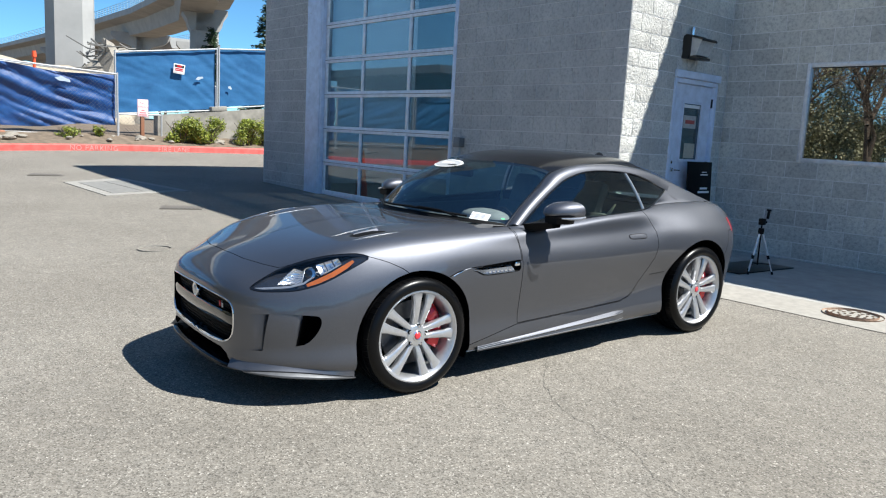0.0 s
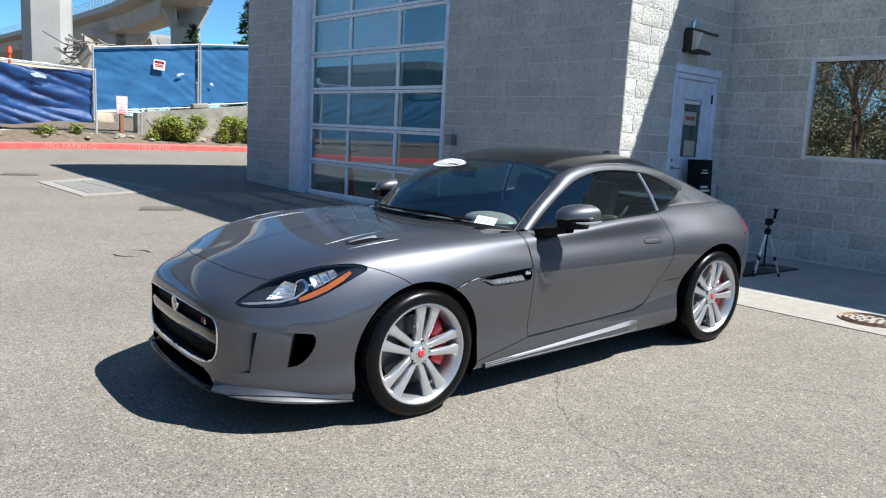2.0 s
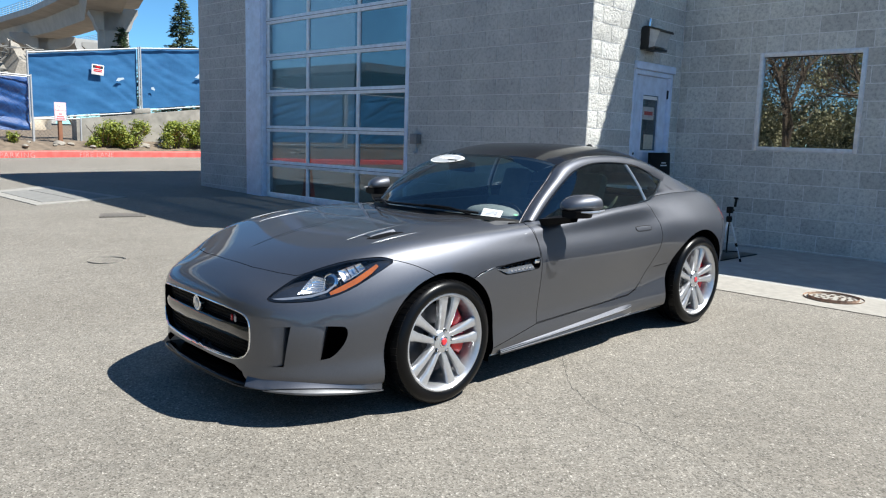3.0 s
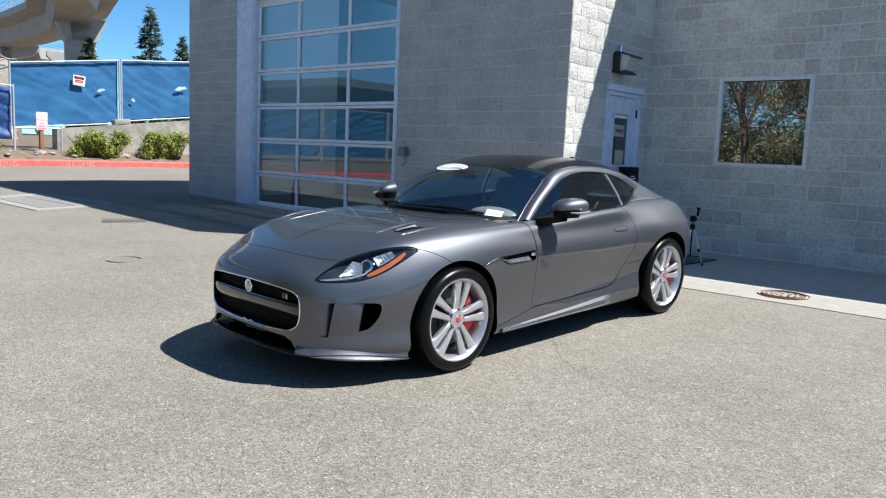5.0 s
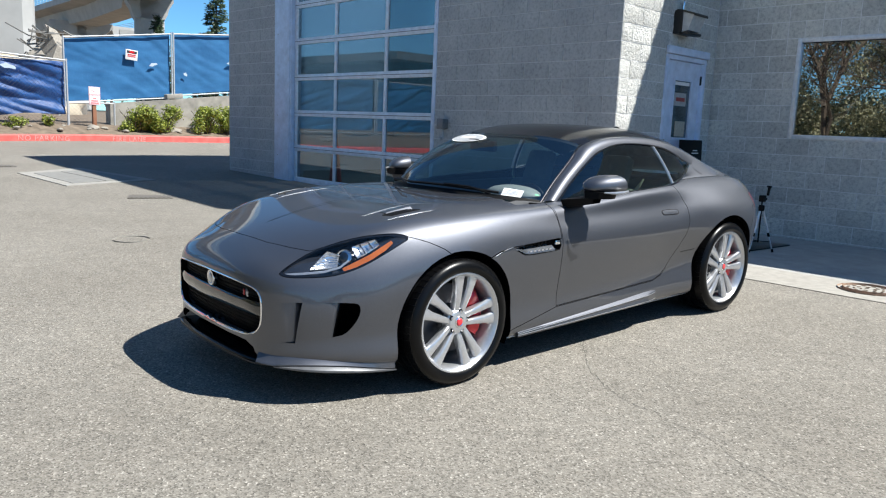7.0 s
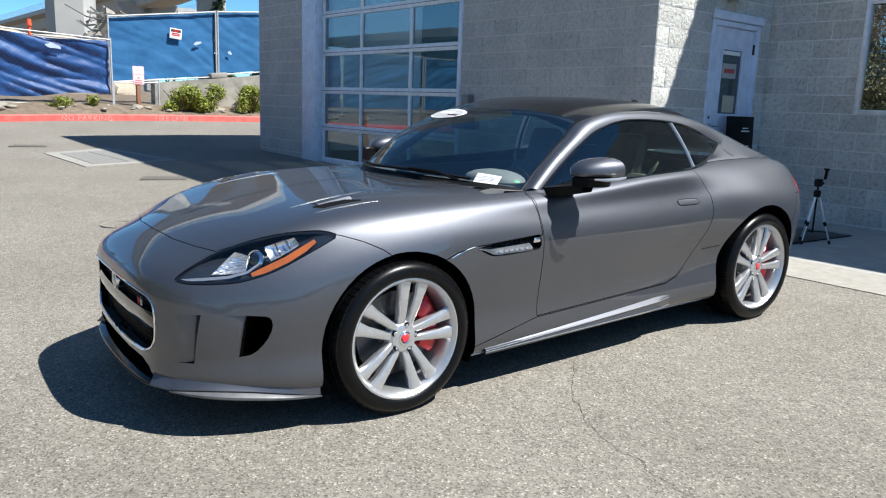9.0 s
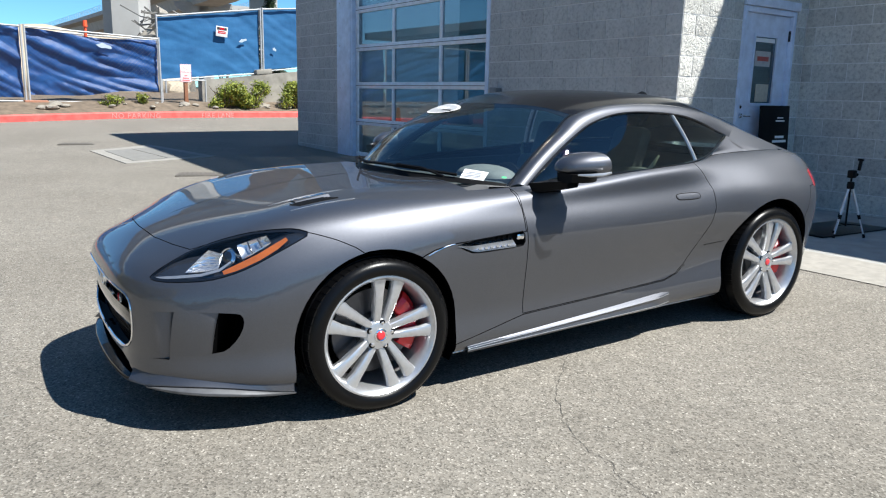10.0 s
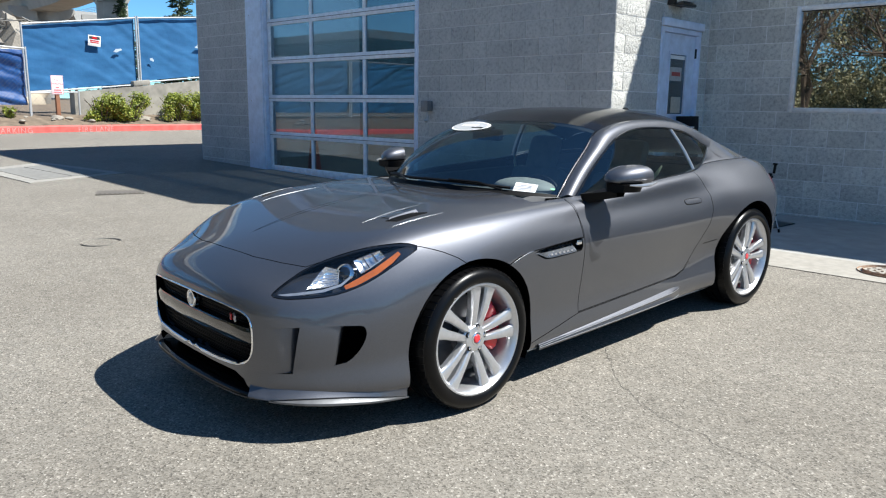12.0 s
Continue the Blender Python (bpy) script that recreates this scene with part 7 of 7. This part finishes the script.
for a in ((-0.165, 0.165, 1.383, 1.392), (-0.165, 0.165, 0.868, 0.877), (-0.168, -0.159, 0.868, 1.392), (0.159, 0.168, 0.868, 1.392)):
    part("border", box(a[0], a[1], -0.063, -0.0602, a[2], a[3]), M_SIGNRED, plate)
for word, z, size in (("NO", 1.24, 0.12), ("PARKING", 1.14, 0.075)):
    cu = bpy.data.curves.new("lettering", "FONT")
    cu.body, cu.size, cu.extrude, cu.align_x = word, size, 0.001, "CENTER"
    cu.materials.append(M_SIGNRED)
    ob = new("lettering", cu)
    ob.parent = plate
    ob.matrix_basis = pose(0, -0.0625, z, 90, 0, 0)
for z, w in ((1.06, 0.05), (0.985, 0.10), (0.92, 0.12)):
    part("print_bar", box(-w, w, -0.0635, -0.0605, z - 0.018, z + 0.018), M_SIGNRED, plate)

# ---- shrubs ----
def leaf_cloud(bm, centre, size, count, leaf, rnd, up=0.3, shell=0.55, mat=0):
    for _ in range(count):
        d = Vector((rnd.gauss(0, 1), rnd.gauss(0, 1), rnd.gauss(0, 1))).normalized()
        r = rnd.uniform(shell, 1.0) ** 0.7
        bumpy = 0.82 + 0.35 * noise.noise(d * 2.3 + Vector(centre))
        p = Vector(centre) + Vector((d.x * size[0], d.y * size[1], d.z * size[2])) * r * bumpy
        n = (d + Vector((rnd.gauss(0, 0.6), rnd.gauss(0, 0.6), rnd.gauss(up, 0.5)))).normalized()
        a = n.orthogonal().normalized()
        a = Matrix.Rotation(rnd.uniform(0, 6.283), 3, n) @ a
        b = n.cross(a)
        l, w = leaf * rnd.uniform(0.7, 1.4), leaf * rnd.uniform(0.28, 0.42)
        vs = [bm.verts.new(q) for q in (p - a * l * 0.5, p + b * w, p + a * l * 0.55 - n * l * 0.12, p - b * w)]
        bm.faces.new(vs).material_index = mat


def leaf_mat(name, dark, light, trans=0.3):
    m, t, b = nodes_of(name)
    geo = t.nodes.new("ShaderNodeNewGeometry")
    t.links.new(ramp(t, geo.outputs["Random Per Island"], (0.0, dark), (0.6, tuple((a + c) / 2 for a, c in zip(dark, light))), (1.0, light)), b.inputs["Base Color"])
    b.inputs["Roughness"].default_value = 0.45
    b.inputs["Subsurface Weight"].default_value = 0.0
    b.inputs["Transmission Weight"].default_value = 0.0
    tl = t.nodes.new("ShaderNodeBsdfTranslucent")
    t.links.new(b.inputs["Base Color"].links[0].from_socket, tl.inputs[0])
    ms = t.nodes.new("ShaderNodeMixShader")
    ms.inputs[0].default_value = trans
    t.links.new(b.outputs[0], ms.inputs[1])
    t.links.new(tl.outputs[0], ms.inputs[2])
    t.links.new(ms.outputs[0], t.nodes["Material Output"].inputs["Surface"])
    return m


M_SHRUB = leaf_mat("yellow green shrub leaves", (0.09, 0.13, 0.018), (0.44, 0.48, 0.08), 0.4)
M_NEEDLE = leaf_mat("conifer needles", (0.012, 0.028, 0.014), (0.06, 0.095, 0.04), 0.15)
M_BROAD = leaf_mat("tree leaves", (0.03, 0.05, 0.012), (0.14, 0.18, 0.05), 0.3)
M_HEDGE = leaf_mat("hedge leaves", (0.14, 0.14, 0.075), (0.56, 0.53, 0.33), 0.35)


def shrub(x, y, z, w, h, seed, count=1500):
    rnd = random.Random(seed)
    sh = thing("shrub", "dense yellow-green leafy shrub on the soil bank", "shrub", pose(x, y, z), group="shrubs on the bank")
    bm = bmesh.new()
    for k in range(9):
        a = 2 * math.pi * k / 9
        add_tube(bm, [(0.05 * math.cos(a), 0.05 * math.sin(a), -0.1), (0.2 * w * math.cos(a), 0.2 * w * math.sin(a), h * 0.4), (0.38 * w * math.cos(a + 0.3), 0.38 * w * math.sin(a + 0.3), h * rnd.uniform(0.55, 0.8))], [0.02, 0.013, 0.006], 5)
    part("stem", bm, M_BARK, sh)
    bm = bmesh.new()
    for k in range(14):
        a = rnd.uniform(0, 6.283)
        r = rnd.uniform(0.0, 0.36) * w
        leaf_cloud(bm, (r * math.cos(a), 0.8 * r * math.sin(a), h * rnd.uniform(0.18, 0.70)), (0.23 * w, 0.22 * w, 0.26 * h), count // 14, 0.066, rnd, 0.6, 0.25)
    part("crown", bm, M_SHRUB, sh)
    return sh


shrub(5.35, 20.15, 0.75, 1.35, 1.10, 1, 4200)
shrub(6.2, 20.1, 0.77, 1.35, 1.14, 2, 4200)
shrub(7.75, 20.3, 0.79, 1.35, 1.08, 3, 4000)
shrub(8.6, 20.4, 0.81, 1.35, 1.1, 4, 3000)
shrub(2.0, 20.25, 0.81, 0.8, 0.42, 5, 500)
shrub(2.9, 20.35, 0.83, 0.6, 0.5, 6, 350)

# ---- viaduct ----
def pier(x, y, top, w=3.2, cap=0.0):
    p = thing("viaduct_pier", "tall pale concrete viaduct pier with chamfered edges", "pier", pose(x, y, 0, 0, 0, -18), group="viaduct piers")
    c = 0.55
    h = w / 2
    octo = [(-h + c, -h), (h - c, -h), (h, -h + c), (h, h - c), (h - c, h), (-h + c, h), (-h, h - c), (-h, -h + c)]
    part("shaft", extrude_poly(octo, top, Matrix.Identity(4)), M_VIADUCT, p)
    if cap:
        bm = bmesh.new()
        rows = []
        for z, half in ((top - 2.0, h), (top - 1.5, h + 0.3), (top - 0.8, cap * 0.8), (top, cap), (top + 0.6, cap)):
            rows.append([bm.verts.new(q) for q in ((-half, -h, z), (half, -h, z), (half, h, z), (-half, h, z))])
        for a, b in zip(rows, rows[1:]):
            for k in range(4):
                bm.faces.new((a[k], a[(k + 1) % 4], b[(k + 1) % 4], b[k]))
        bm.faces.new(rows[-1])
        part("pier_cap", bm, M_VIADUCT, p)
    return p


def deck(points, z, width, depth):
    d = thing("viaduct_deck", "raised concrete guideway deck with a pale railing", "viaduct", group="viaduct decks")
    pts = [Vector((x, y, 0)) for x, y in points]
    h = width / 2
    sec = [(-h, depth), (-h, depth * 0.72), (-h * 0.55, depth * 0.62), (-h * 0.42, 0), (h * 0.42, 0), (h * 0.55, depth * 0.62), (h, depth * 0.72), (h, depth), (h - 0.25, depth), (h - 0.25, depth * 0.8), (-h + 0.25, depth * 0.8), (-h + 0.25, depth)]
    bm = bmesh.new()
    rows, posts = [], []
    for i, p in enumerate(pts):
        t = (pts[min(i + 1, len(pts) - 1)] - pts[max(i - 1, 0)]).normalized()
        s = Vector((t.y, -t.x, 0))
        rows.append([bm.verts.new(p + s * a + Vector((0, 0, z + b))) for a, b in sec])
    for a, b in zip(rows, rows[1:]):
        for k in range(len(sec)):
            bm.faces.new((a[k], a[(k + 1) % len(sec)], b[(k + 1) % len(sec)], b[k]))
    bm.faces.new(rows[0])
    bm.faces.new(rows[-1])
    part("girder", bm, M_VIADUCT, d)
    M_RAILBLUE = simple("pale blue railing mesh", (0.36, 0.50, 0.60), 0.5)
    for side in (-1, 1):
        bm = bmesh.new()
        line = []
        for i in range(len(pts) - 1):
            n = 14
            for k in range(n):
                p = pts[i].lerp(pts[i + 1], k / n)
                t = (pts[i + 1] - pts[i]).normalized()
                q = p + Vector((t.y, -t.x, 0)) * side * (h - 0.12) + Vector((0, 0, z + depth))
                line.append(q + Vector((0, 0, 1.15)))
                add_tube(bm, [q, q + Vector((0, 0, 1.15))], 0.05, 4, False)
        for dz in (0, -0.3, -0.6, -0.9):
            add_tube(bm, [q + Vector((0, 0, dz)) for q in line], 0.045, 4, False)
        part("railing", bm, M_RAILBLUE, d)["kind"] = "stuff"
    return d


pier(8.6, 46.6, 14.4, 2.6, 4.2)
pier(33.6, 87.0, 14.4, 3.2, 2.6)
pier(37.6, 122.0, 14.4, 2.4, 4.4)
pier(37.5, 168.0, 14.4, 2.6, 4.4)
pier(35.8, 225.0, 14.4, 2.6, 4.4)
pier(49.0, 127.0, 14.6, 2.0, 3.6)
pier(49.5, 172.0, 14.6, 2.0, 3.6)
deck([(34, 285), (35.5, 235), (36.7, 200), (37.5, 168), (37.8, 135), (37.3, 112), (35.5, 95), (29, 77), (19.5, 60), (8.6, 46.6), (-6, 42), (-24, 42), (-50, 47), (-90, 58)], 14.5, 9.0, 3.0)
deck([(48, 240), (49, 190), (49.5, 150), (49.4, 136)], 14.7, 8.0, 2.4)

# rubble and a marker post behind the fence
rub = thing("rubble_pile", "tangled grey pile of scrap mesh and pipes behind the fence", "rubble", pose(8.9, 40.0, 1.0))
rnd = random.Random(21)
bm = bmesh.new()
for k in range(120):
    a = Vector((rnd.gauss(0, 0.55), rnd.gauss(0, 0.5), rnd.uniform(1.5, 4.4)))
    d = Vector((rnd.gauss(0, 1), rnd.gauss(0, 0.6), rnd.gauss(0, 0.45))) * 0.5
    add_tube(bm, [a - d, a + Vector((0, 0, rnd.uniform(-0.2, 0.3))), a + d], rnd.uniform(0.02, 0.06), 5)
part("scrap_rod", bm, simple("dull scrap metal", (0.17, 0.165, 0.155), 0.7, 0.3), rub)["kind"] = "stuff"
bm = bmesh.new()
bmesh.ops.create_icosphere(bm, subdivisions=3, radius=1.5)
for v in bm.verts:
    v.co = Vector((v.co.x * 1.1, v.co.y, v.co.z * 2.1 + 1.2)) * (1 + 0.3 * noise.noise(v.co * 1.3))
part("rubble_core", bm, M_STONE, rub)
mound = bmesh.new()
bmesh.ops.create_icosphere(mound, subdivisions=4, radius=1.0)
for v in mound.verts:
    v.co = Vector((v.co.x * 6.5, v.co.y * 3, v.co.z * 2.45)) * (1 + 0.22 * noise.noise(v.co * 2.0))
mo = tagged(part("soil_mound", mound, simple("pale tan soil", (0.38, 0.32, 0.24), 0.95, grain=0.5, scale=3)), "pale tan soil mound behind the fence", "mound")
mo.matrix_world = pose(3.2, 38.0, 1.6)
mk = thing("marker_post", "orange-red plastic marker post behind the fence", "post", pose(3.35, 31.0, 0.9))
part("tube", tube([(0, 0, 0), (0, 0, 2.95)], 0.06, 10), M_CONE, mk)
part("handle", tube([(0, 0, 2.9), (0, 0, 3.15)], [0.10, 0.08], 10), M_CONE, mk)
ropes = tagged(part("site_rail", tube([(2.0, 33.0, 3.65), (12.0, 33.0, 3.35)], 0.035, 6), M_GALV), "thin pale rail crossing the building site", "rail")
for x in (2.0, 7.0, 12.0):
    part("upright", tube([(x, 33, 0.8), (x, 33, 3.65 - 0.03 * (x - 2))], 0.04, 6), M_GALV, ropes)

# ---- trees ----
def conifer(x, y, h, w, seed, count=5200):
    rnd = random.Random(seed)
    tr = thing("conifer", "dark green conifer with a ragged pointed crown", "tree", pose(x, y, 0.5), group="far trees")
    part("trunk", tube([(0, 0, 0), (0.05, 0, h * 0.5), (0, 0, h * 0.98)], [0.28, 0.16, 0.02], 8), M_BARK, tr)
    bm, lim = bmesh.new(), bmesh.new()
    z = h * 0.12
    while z < h * 0.985:
        r = w * 0.5 * (1 - z / h) ** 0.75 * rnd.uniform(0.75, 1.15) + 0.08
        for k in range(6):
            a = rnd.uniform(0, 6.283)
            tip = Vector((r * math.cos(a), r * math.sin(a), z - 0.10 * r + rnd.uniform(-0.1, 0.25)))
            add_tube(lim, [(0, 0, z), tip], [0.04, 0.01], 4, False)
            for q in range(max(5, int(count * r / (h * w * 3.2)))):
                p = Vector((0, 0, z)).lerp(tip, rnd.uniform(0.25, 1.05)) + Vector((rnd.gauss(0, 0.14), rnd.gauss(0, 0.14), rnd.gauss(-0.06, 0.10)))
                d = (tip - Vector((0, 0, z))).normalized() + Vector((rnd.gauss(0, 0.5), rnd.gauss(0, 0.5), rnd.gauss(-0.15, 0.3)))
                d.normalize()
                s = d.orthogonal().normalized() * 0.09
                bm.faces.new([bm.verts.new(v) for v in (p - d * 0.16, p + s, p + d * 0.22, p - s)])
        z += h * 0.022
    part("limbs", lim, M_BARK, tr)
    part("crown", bm, M_NEEDLE, tr)


def branches(bm, p, d, length, radius, depth, rnd, tips):
    q = p + d * length * 0.5 + Vector((rnd.gauss(0, 0.06), rnd.gauss(0, 0.06), rnd.gauss(0, 0.03))) * length
    e = q + (d + Vector((rnd.gauss(0, 0.15), rnd.gauss(0, 0.15), rnd.gauss(0.05, 0.1)))).normalized() * length * 0.5
    add_tube(bm, [p, q, e], [radius, radius * 0.8, radius * 0.6], 6 if depth > 2 else 4, False)
    if depth == 0:
        tips.append(e)
        return
    for k in range(3 if depth > 1 else 4):
        nd = (d + Vector((rnd.gauss(0, 0.55), rnd.gauss(0, 0.55), rnd.gauss(0.1, 0.35)))).normalized()
        branches(bm, e if k else q, nd, length * rnd.uniform(0.6, 0.82), radius * 0.58, depth - 1, rnd, tips)


def broad_tree(name, label, x, y, h, seed, leaves, group="far trees", depth=5):
    rnd = random.Random(seed)
    tr = thing(name, label, "tree", pose(x, y, 0.3), group=group)
    bm, tips = bmesh.new(), []
    branches(bm, Vector((0, 0, -0.2)), Vector((0.05, 0, 1)), h * 0.30, h * 0.022, depth, rnd, tips)
    part("trunk", bm, M_BARK, tr)
    if leaves:
        bm = bmesh.new()
        for p in tips:
            leaf_cloud(bm, p, (h * 0.05, h * 0.05, h * 0.04), leaves, 0.16, rnd, 0.3, 0.1)
        part("crown", bm, M_BROAD, tr)
    return tr


conifer(38.3, 79.5, 16.2, 7.0, 31, 9000)
conifer(42.5, 80.0, 13.6, 5.0, 32)
conifer(31.6, 80.0, 11.8, 5.2, 33, 5000)
broad_tree("bare_tree", "leafless tree with fine grey branches", 33.5, 86.0, 12.0, 41, 0)
broad_tree("leafy_tree", "light green leafy tree beyond the fence", 23.0, 72.0, 9.0, 43, 7)

# ---- across the lot, behind the camera: what the glass and the paint mirror ----
M_DARKWALL = simple("dark brown cladding", (0.06, 0.05, 0.045), 0.8, scale=2)
shed = thing("low_building", "low dark flat-roofed building with a pale fascia across the lot", "building")
part("wall", box(-40, -22, 36, 50, -0.2, 5.6), M_DARKWALL, shed)
part("roof", box(-41.5, -20.2, 34.5, 51.5, 5.6, 6.1), simple("grey fascia", (0.13, 0.13, 0.125), 0.7), shed)
for k in range(4):
    part("window", box(-39 + 4.4 * k, -36.5 + 4.4 * k, 35.93, 36.03, 0.9, 2.5), M_GLOSSBLACK, shed)
    part("side_window", box(-22.03, -21.93, 37.5 + 2.7 * k, 39.2 + 2.7 * k, 0.9, 2.5), M_GLOSSBLACK, shed)
broad_tree("bare_tree", "spreading leafless tree across the lot", -14.0, 7.0, 8.5, 51, 0, "trees across the lot", 6)
broad_tree("bare_tree", "spreading leafless tree across the lot", -14.5, 3.0, 7.5, 57, 0, "trees across the lot", 6)
broad_tree("bare_tree", "spreading leafless tree across the lot", -14.3, 10.5, 8.0, 58, 0, "trees across the lot", 6)
broad_tree("leafy_tree", "leafy tree across the lot", -19.0, 14.0, 8.0, 52, 9, "trees across the lot")
broad_tree("leafy_tree", "leafy tree across the lot", -18.0, 0.5, 7.0, 53, 9, "trees across the lot")
conifer(-18.0, 56.0, 12.0, 4.6, 54, 2200)
conifer(-13.0, 60.0, 10.0, 5.0, 55, 2200)
conifer(-9.0, 58.0, 8.0, 5.0, 56, 2200)
hedge = thing("hedge", "mixed green and brown hedge across the lot", "hedge")
rnd = random.Random(61)
bm = bmesh.new()
for k in range(960):
    leaf_cloud(bm, (-16.5 + rnd.uniform(-1.6, 1.6), -6 + 0.027 * k, rnd.uniform(0.3, 7.6)), (1.0, 0.9, 0.9), 240, 0.10, rnd, 0.3, 0.15)
part("crown", bm, M_HEDGE, hedge)

# unseen tree belt, added to keep the bright horizon out of reflections
M_FAR = leaf_mat("woods screen leaves", (0.02, 0.03, 0.015), (0.07, 0.085, 0.04), 0.1)
rnd = random.Random(71)
bm = bmesh.new()
for k in range(150):
    a = radians(150 + 245 * k / 150)
    r = rnd.uniform(75, 95)
    c = (r * math.cos(a), r * math.sin(a), rnd.uniform(1.5, 5.0))
    leaf_cloud(bm, c, (4.0, 4.0, rnd.uniform(3.0, 5.5)), 95, 1.3, rnd, 0.2, 0.2)
woods = tagged(part("far_woods", bm, M_FAR), "unseen belt of dark green woods added to screen the horizon", "woods", kind="stuff")

# ---- wall blocks ----
COURSE, LENGTH, JOINT = 0.2117, 0.4234, 0.011
Z_BASE = 0.12
block_cache = {}


def block_mesh(l, h, rough, variant):
    """One block: front face at x = 0 (pointing to -x), length along y, height along z."""
    key = (round(l, 2), round(h, 2), rough, variant)
    if key in block_cache:
        return block_cache[key]
    rnd = random.Random(int(l * 1000) * 7 + int(h * 1000) * 3 + variant * 101 + int(rough))
    ny, nz = (5, 3) if rough else (1, 1)
    amp = 0.017 if rough else 0.0
    bm = bmesh.new()
    front = []
    for i in range(ny + 1):
        col = []
        for j in range(nz + 1):
            rim = i in (0, ny) or j in (0, nz)
            depth = (rnd.uniform(-0.003, 0.003) if rim else rnd.uniform(-amp, 0.002)) * (1 if rough else 0)
            col.append(bm.verts.new((depth, -l / 2 + l * i / ny, -h / 2 + h * j / nz)))
        front.append(col)
    for i in range(ny):
        for j in range(nz):
            bm.faces.new((front[i][j], front[i][j + 1], front[i + 1][j + 1], front[i + 1][j]))
    loop = [front[i][0] for i in range(ny + 1)] + [front[ny][j] for j in range(1, nz + 1)] + [front[i][nz] for i in range(ny - 1, -1, -1)] + [front[0][j] for j in range(nz - 1, 0, -1)]
    back = [bm.verts.new((INSET + 0.004, v.co.y, v.co.z)) for v in loop]
    for k in range(len(loop)):
        n = (k + 1) % len(loop)
        bm.faces.new((loop[k], loop[n], back[n], back[k]))
    me = tidy_mesh("block", bm, M_SPLIT if rough else M_BLOCK, 20)
    block_cache[key] = me
    return me


def lay_blocks(wall, along, plane, lo, hi, holes, near_lo, near_hi, top_near, rough, headers=(), top=GARAGE_H):
    rnd = random.Random(int(plane * 100))
    rest = []
    k = -2
    while Z_BASE + k * COURSE < top - 0.02:
        z0, z1 = Z_BASE + k * COURSE, min(Z_BASE + (k + 1) * COURSE, top)
        zm = (z0 + z1) / 2
        start = lo - (LENGTH / 2 if k % 2 else 0)
        cuts = [start]
        while cuts[-1] < hi:
            half = any(h[0] - 0.1 < cuts[-1] + 0.1 < h[1] + 0.1 and h[2] <= zm <= h[3] for h in headers)
            cuts.append(cuts[-1] + (LENGTH / 2 if half else LENGTH))
        for a0, a1 in zip(cuts, cuts[1:]):
            a0, a1 = max(a0, lo), min(a1, hi)
            pieces = [(a0, a1, z0, z1)]
            for h0, h1, b0, b1 in holes:
                nxt = []
                for p0, p1, q0, q1 in pieces:
                    if p1 <= h0 or p0 >= h1 or q1 <= b0 + 0.02 or q0 >= b1 - 0.02:
                        nxt.append((p0, p1, q0, q1))
                        continue
                    if p0 < h0:
                        nxt.append((p0, h0, q0, q1))
                    if p1 > h1:
                        nxt.append((h1, p1, q0, q1))
                    if q0 < b0:
                        nxt.append((max(p0, h0), min(p1, h1), q0, b0))
                    if q1 > b1:
                        nxt.append((max(p0, h0), min(p1, h1), b1, q1))
                pieces = nxt
            for p0, p1, q0, q1 in pieces:
                if p1 - p0 > 0.05 and q1 - q0 > 0.04:
                    rest.append((p0, p1, q0, q1))
        k += 1
    far = []
    for p0, p1, q0, q1 in rest:
        c, l, h = (p0 + p1) / 2, p1 - p0 - JOINT, q1 - q0 - JOINT
        zc = (q0 + q1) / 2
        me = block_mesh(l, h, rough, rnd.randrange(5))
        m = Matrix.Translation((plane, c, zc)) if along == "y" else Matrix.Translation((c, plane, zc)) @ Matrix.Rotation(radians(90), 4, "Z")
        if near_lo <= c <= near_hi and zc <= top_near:
            o = new("block", me)
            o.parent = wall
            o.matrix_basis = m
        else:
            far.append((me, m))
    verts, faces = [], []
    for me, m in far:
        b = len(verts)
        verts += [m @ v.co for v in me.vertices]
        faces += [[b + i for i in p.vertices] for p in me.polygons]
    me = bpy.data.meshes.new("upper_blocks")
    me.from_pydata(verts, [], faces)
    me.materials.append(M_SPLIT if rough else M_BLOCK)
    o = new("upper_blocks", me)
    o.parent = wall
    o["kind"] = "stuff"


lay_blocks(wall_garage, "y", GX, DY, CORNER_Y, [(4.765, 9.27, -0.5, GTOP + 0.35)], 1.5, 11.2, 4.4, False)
lay_blocks(wall_door, "x", DY, GX + 0.004, WX, [(DOOR[0], DOOR[1], -0.5, DOOR[2])], 3.6, 6.1, 4.0, True, [(DOOR[0] - 0.1, DOOR[1] + 0.1, DOOR[2] - 0.08, DOOR[2] + 0.3)])
lay_blocks(wall_window, "y", WX, -14.0, DY, [WIN], -3.0, 1.6, 4.0, True, [(WIN[0] - 0.3, WIN[1] + 0.3, WIN[3], WIN[3] + 0.21)], WALL_H)
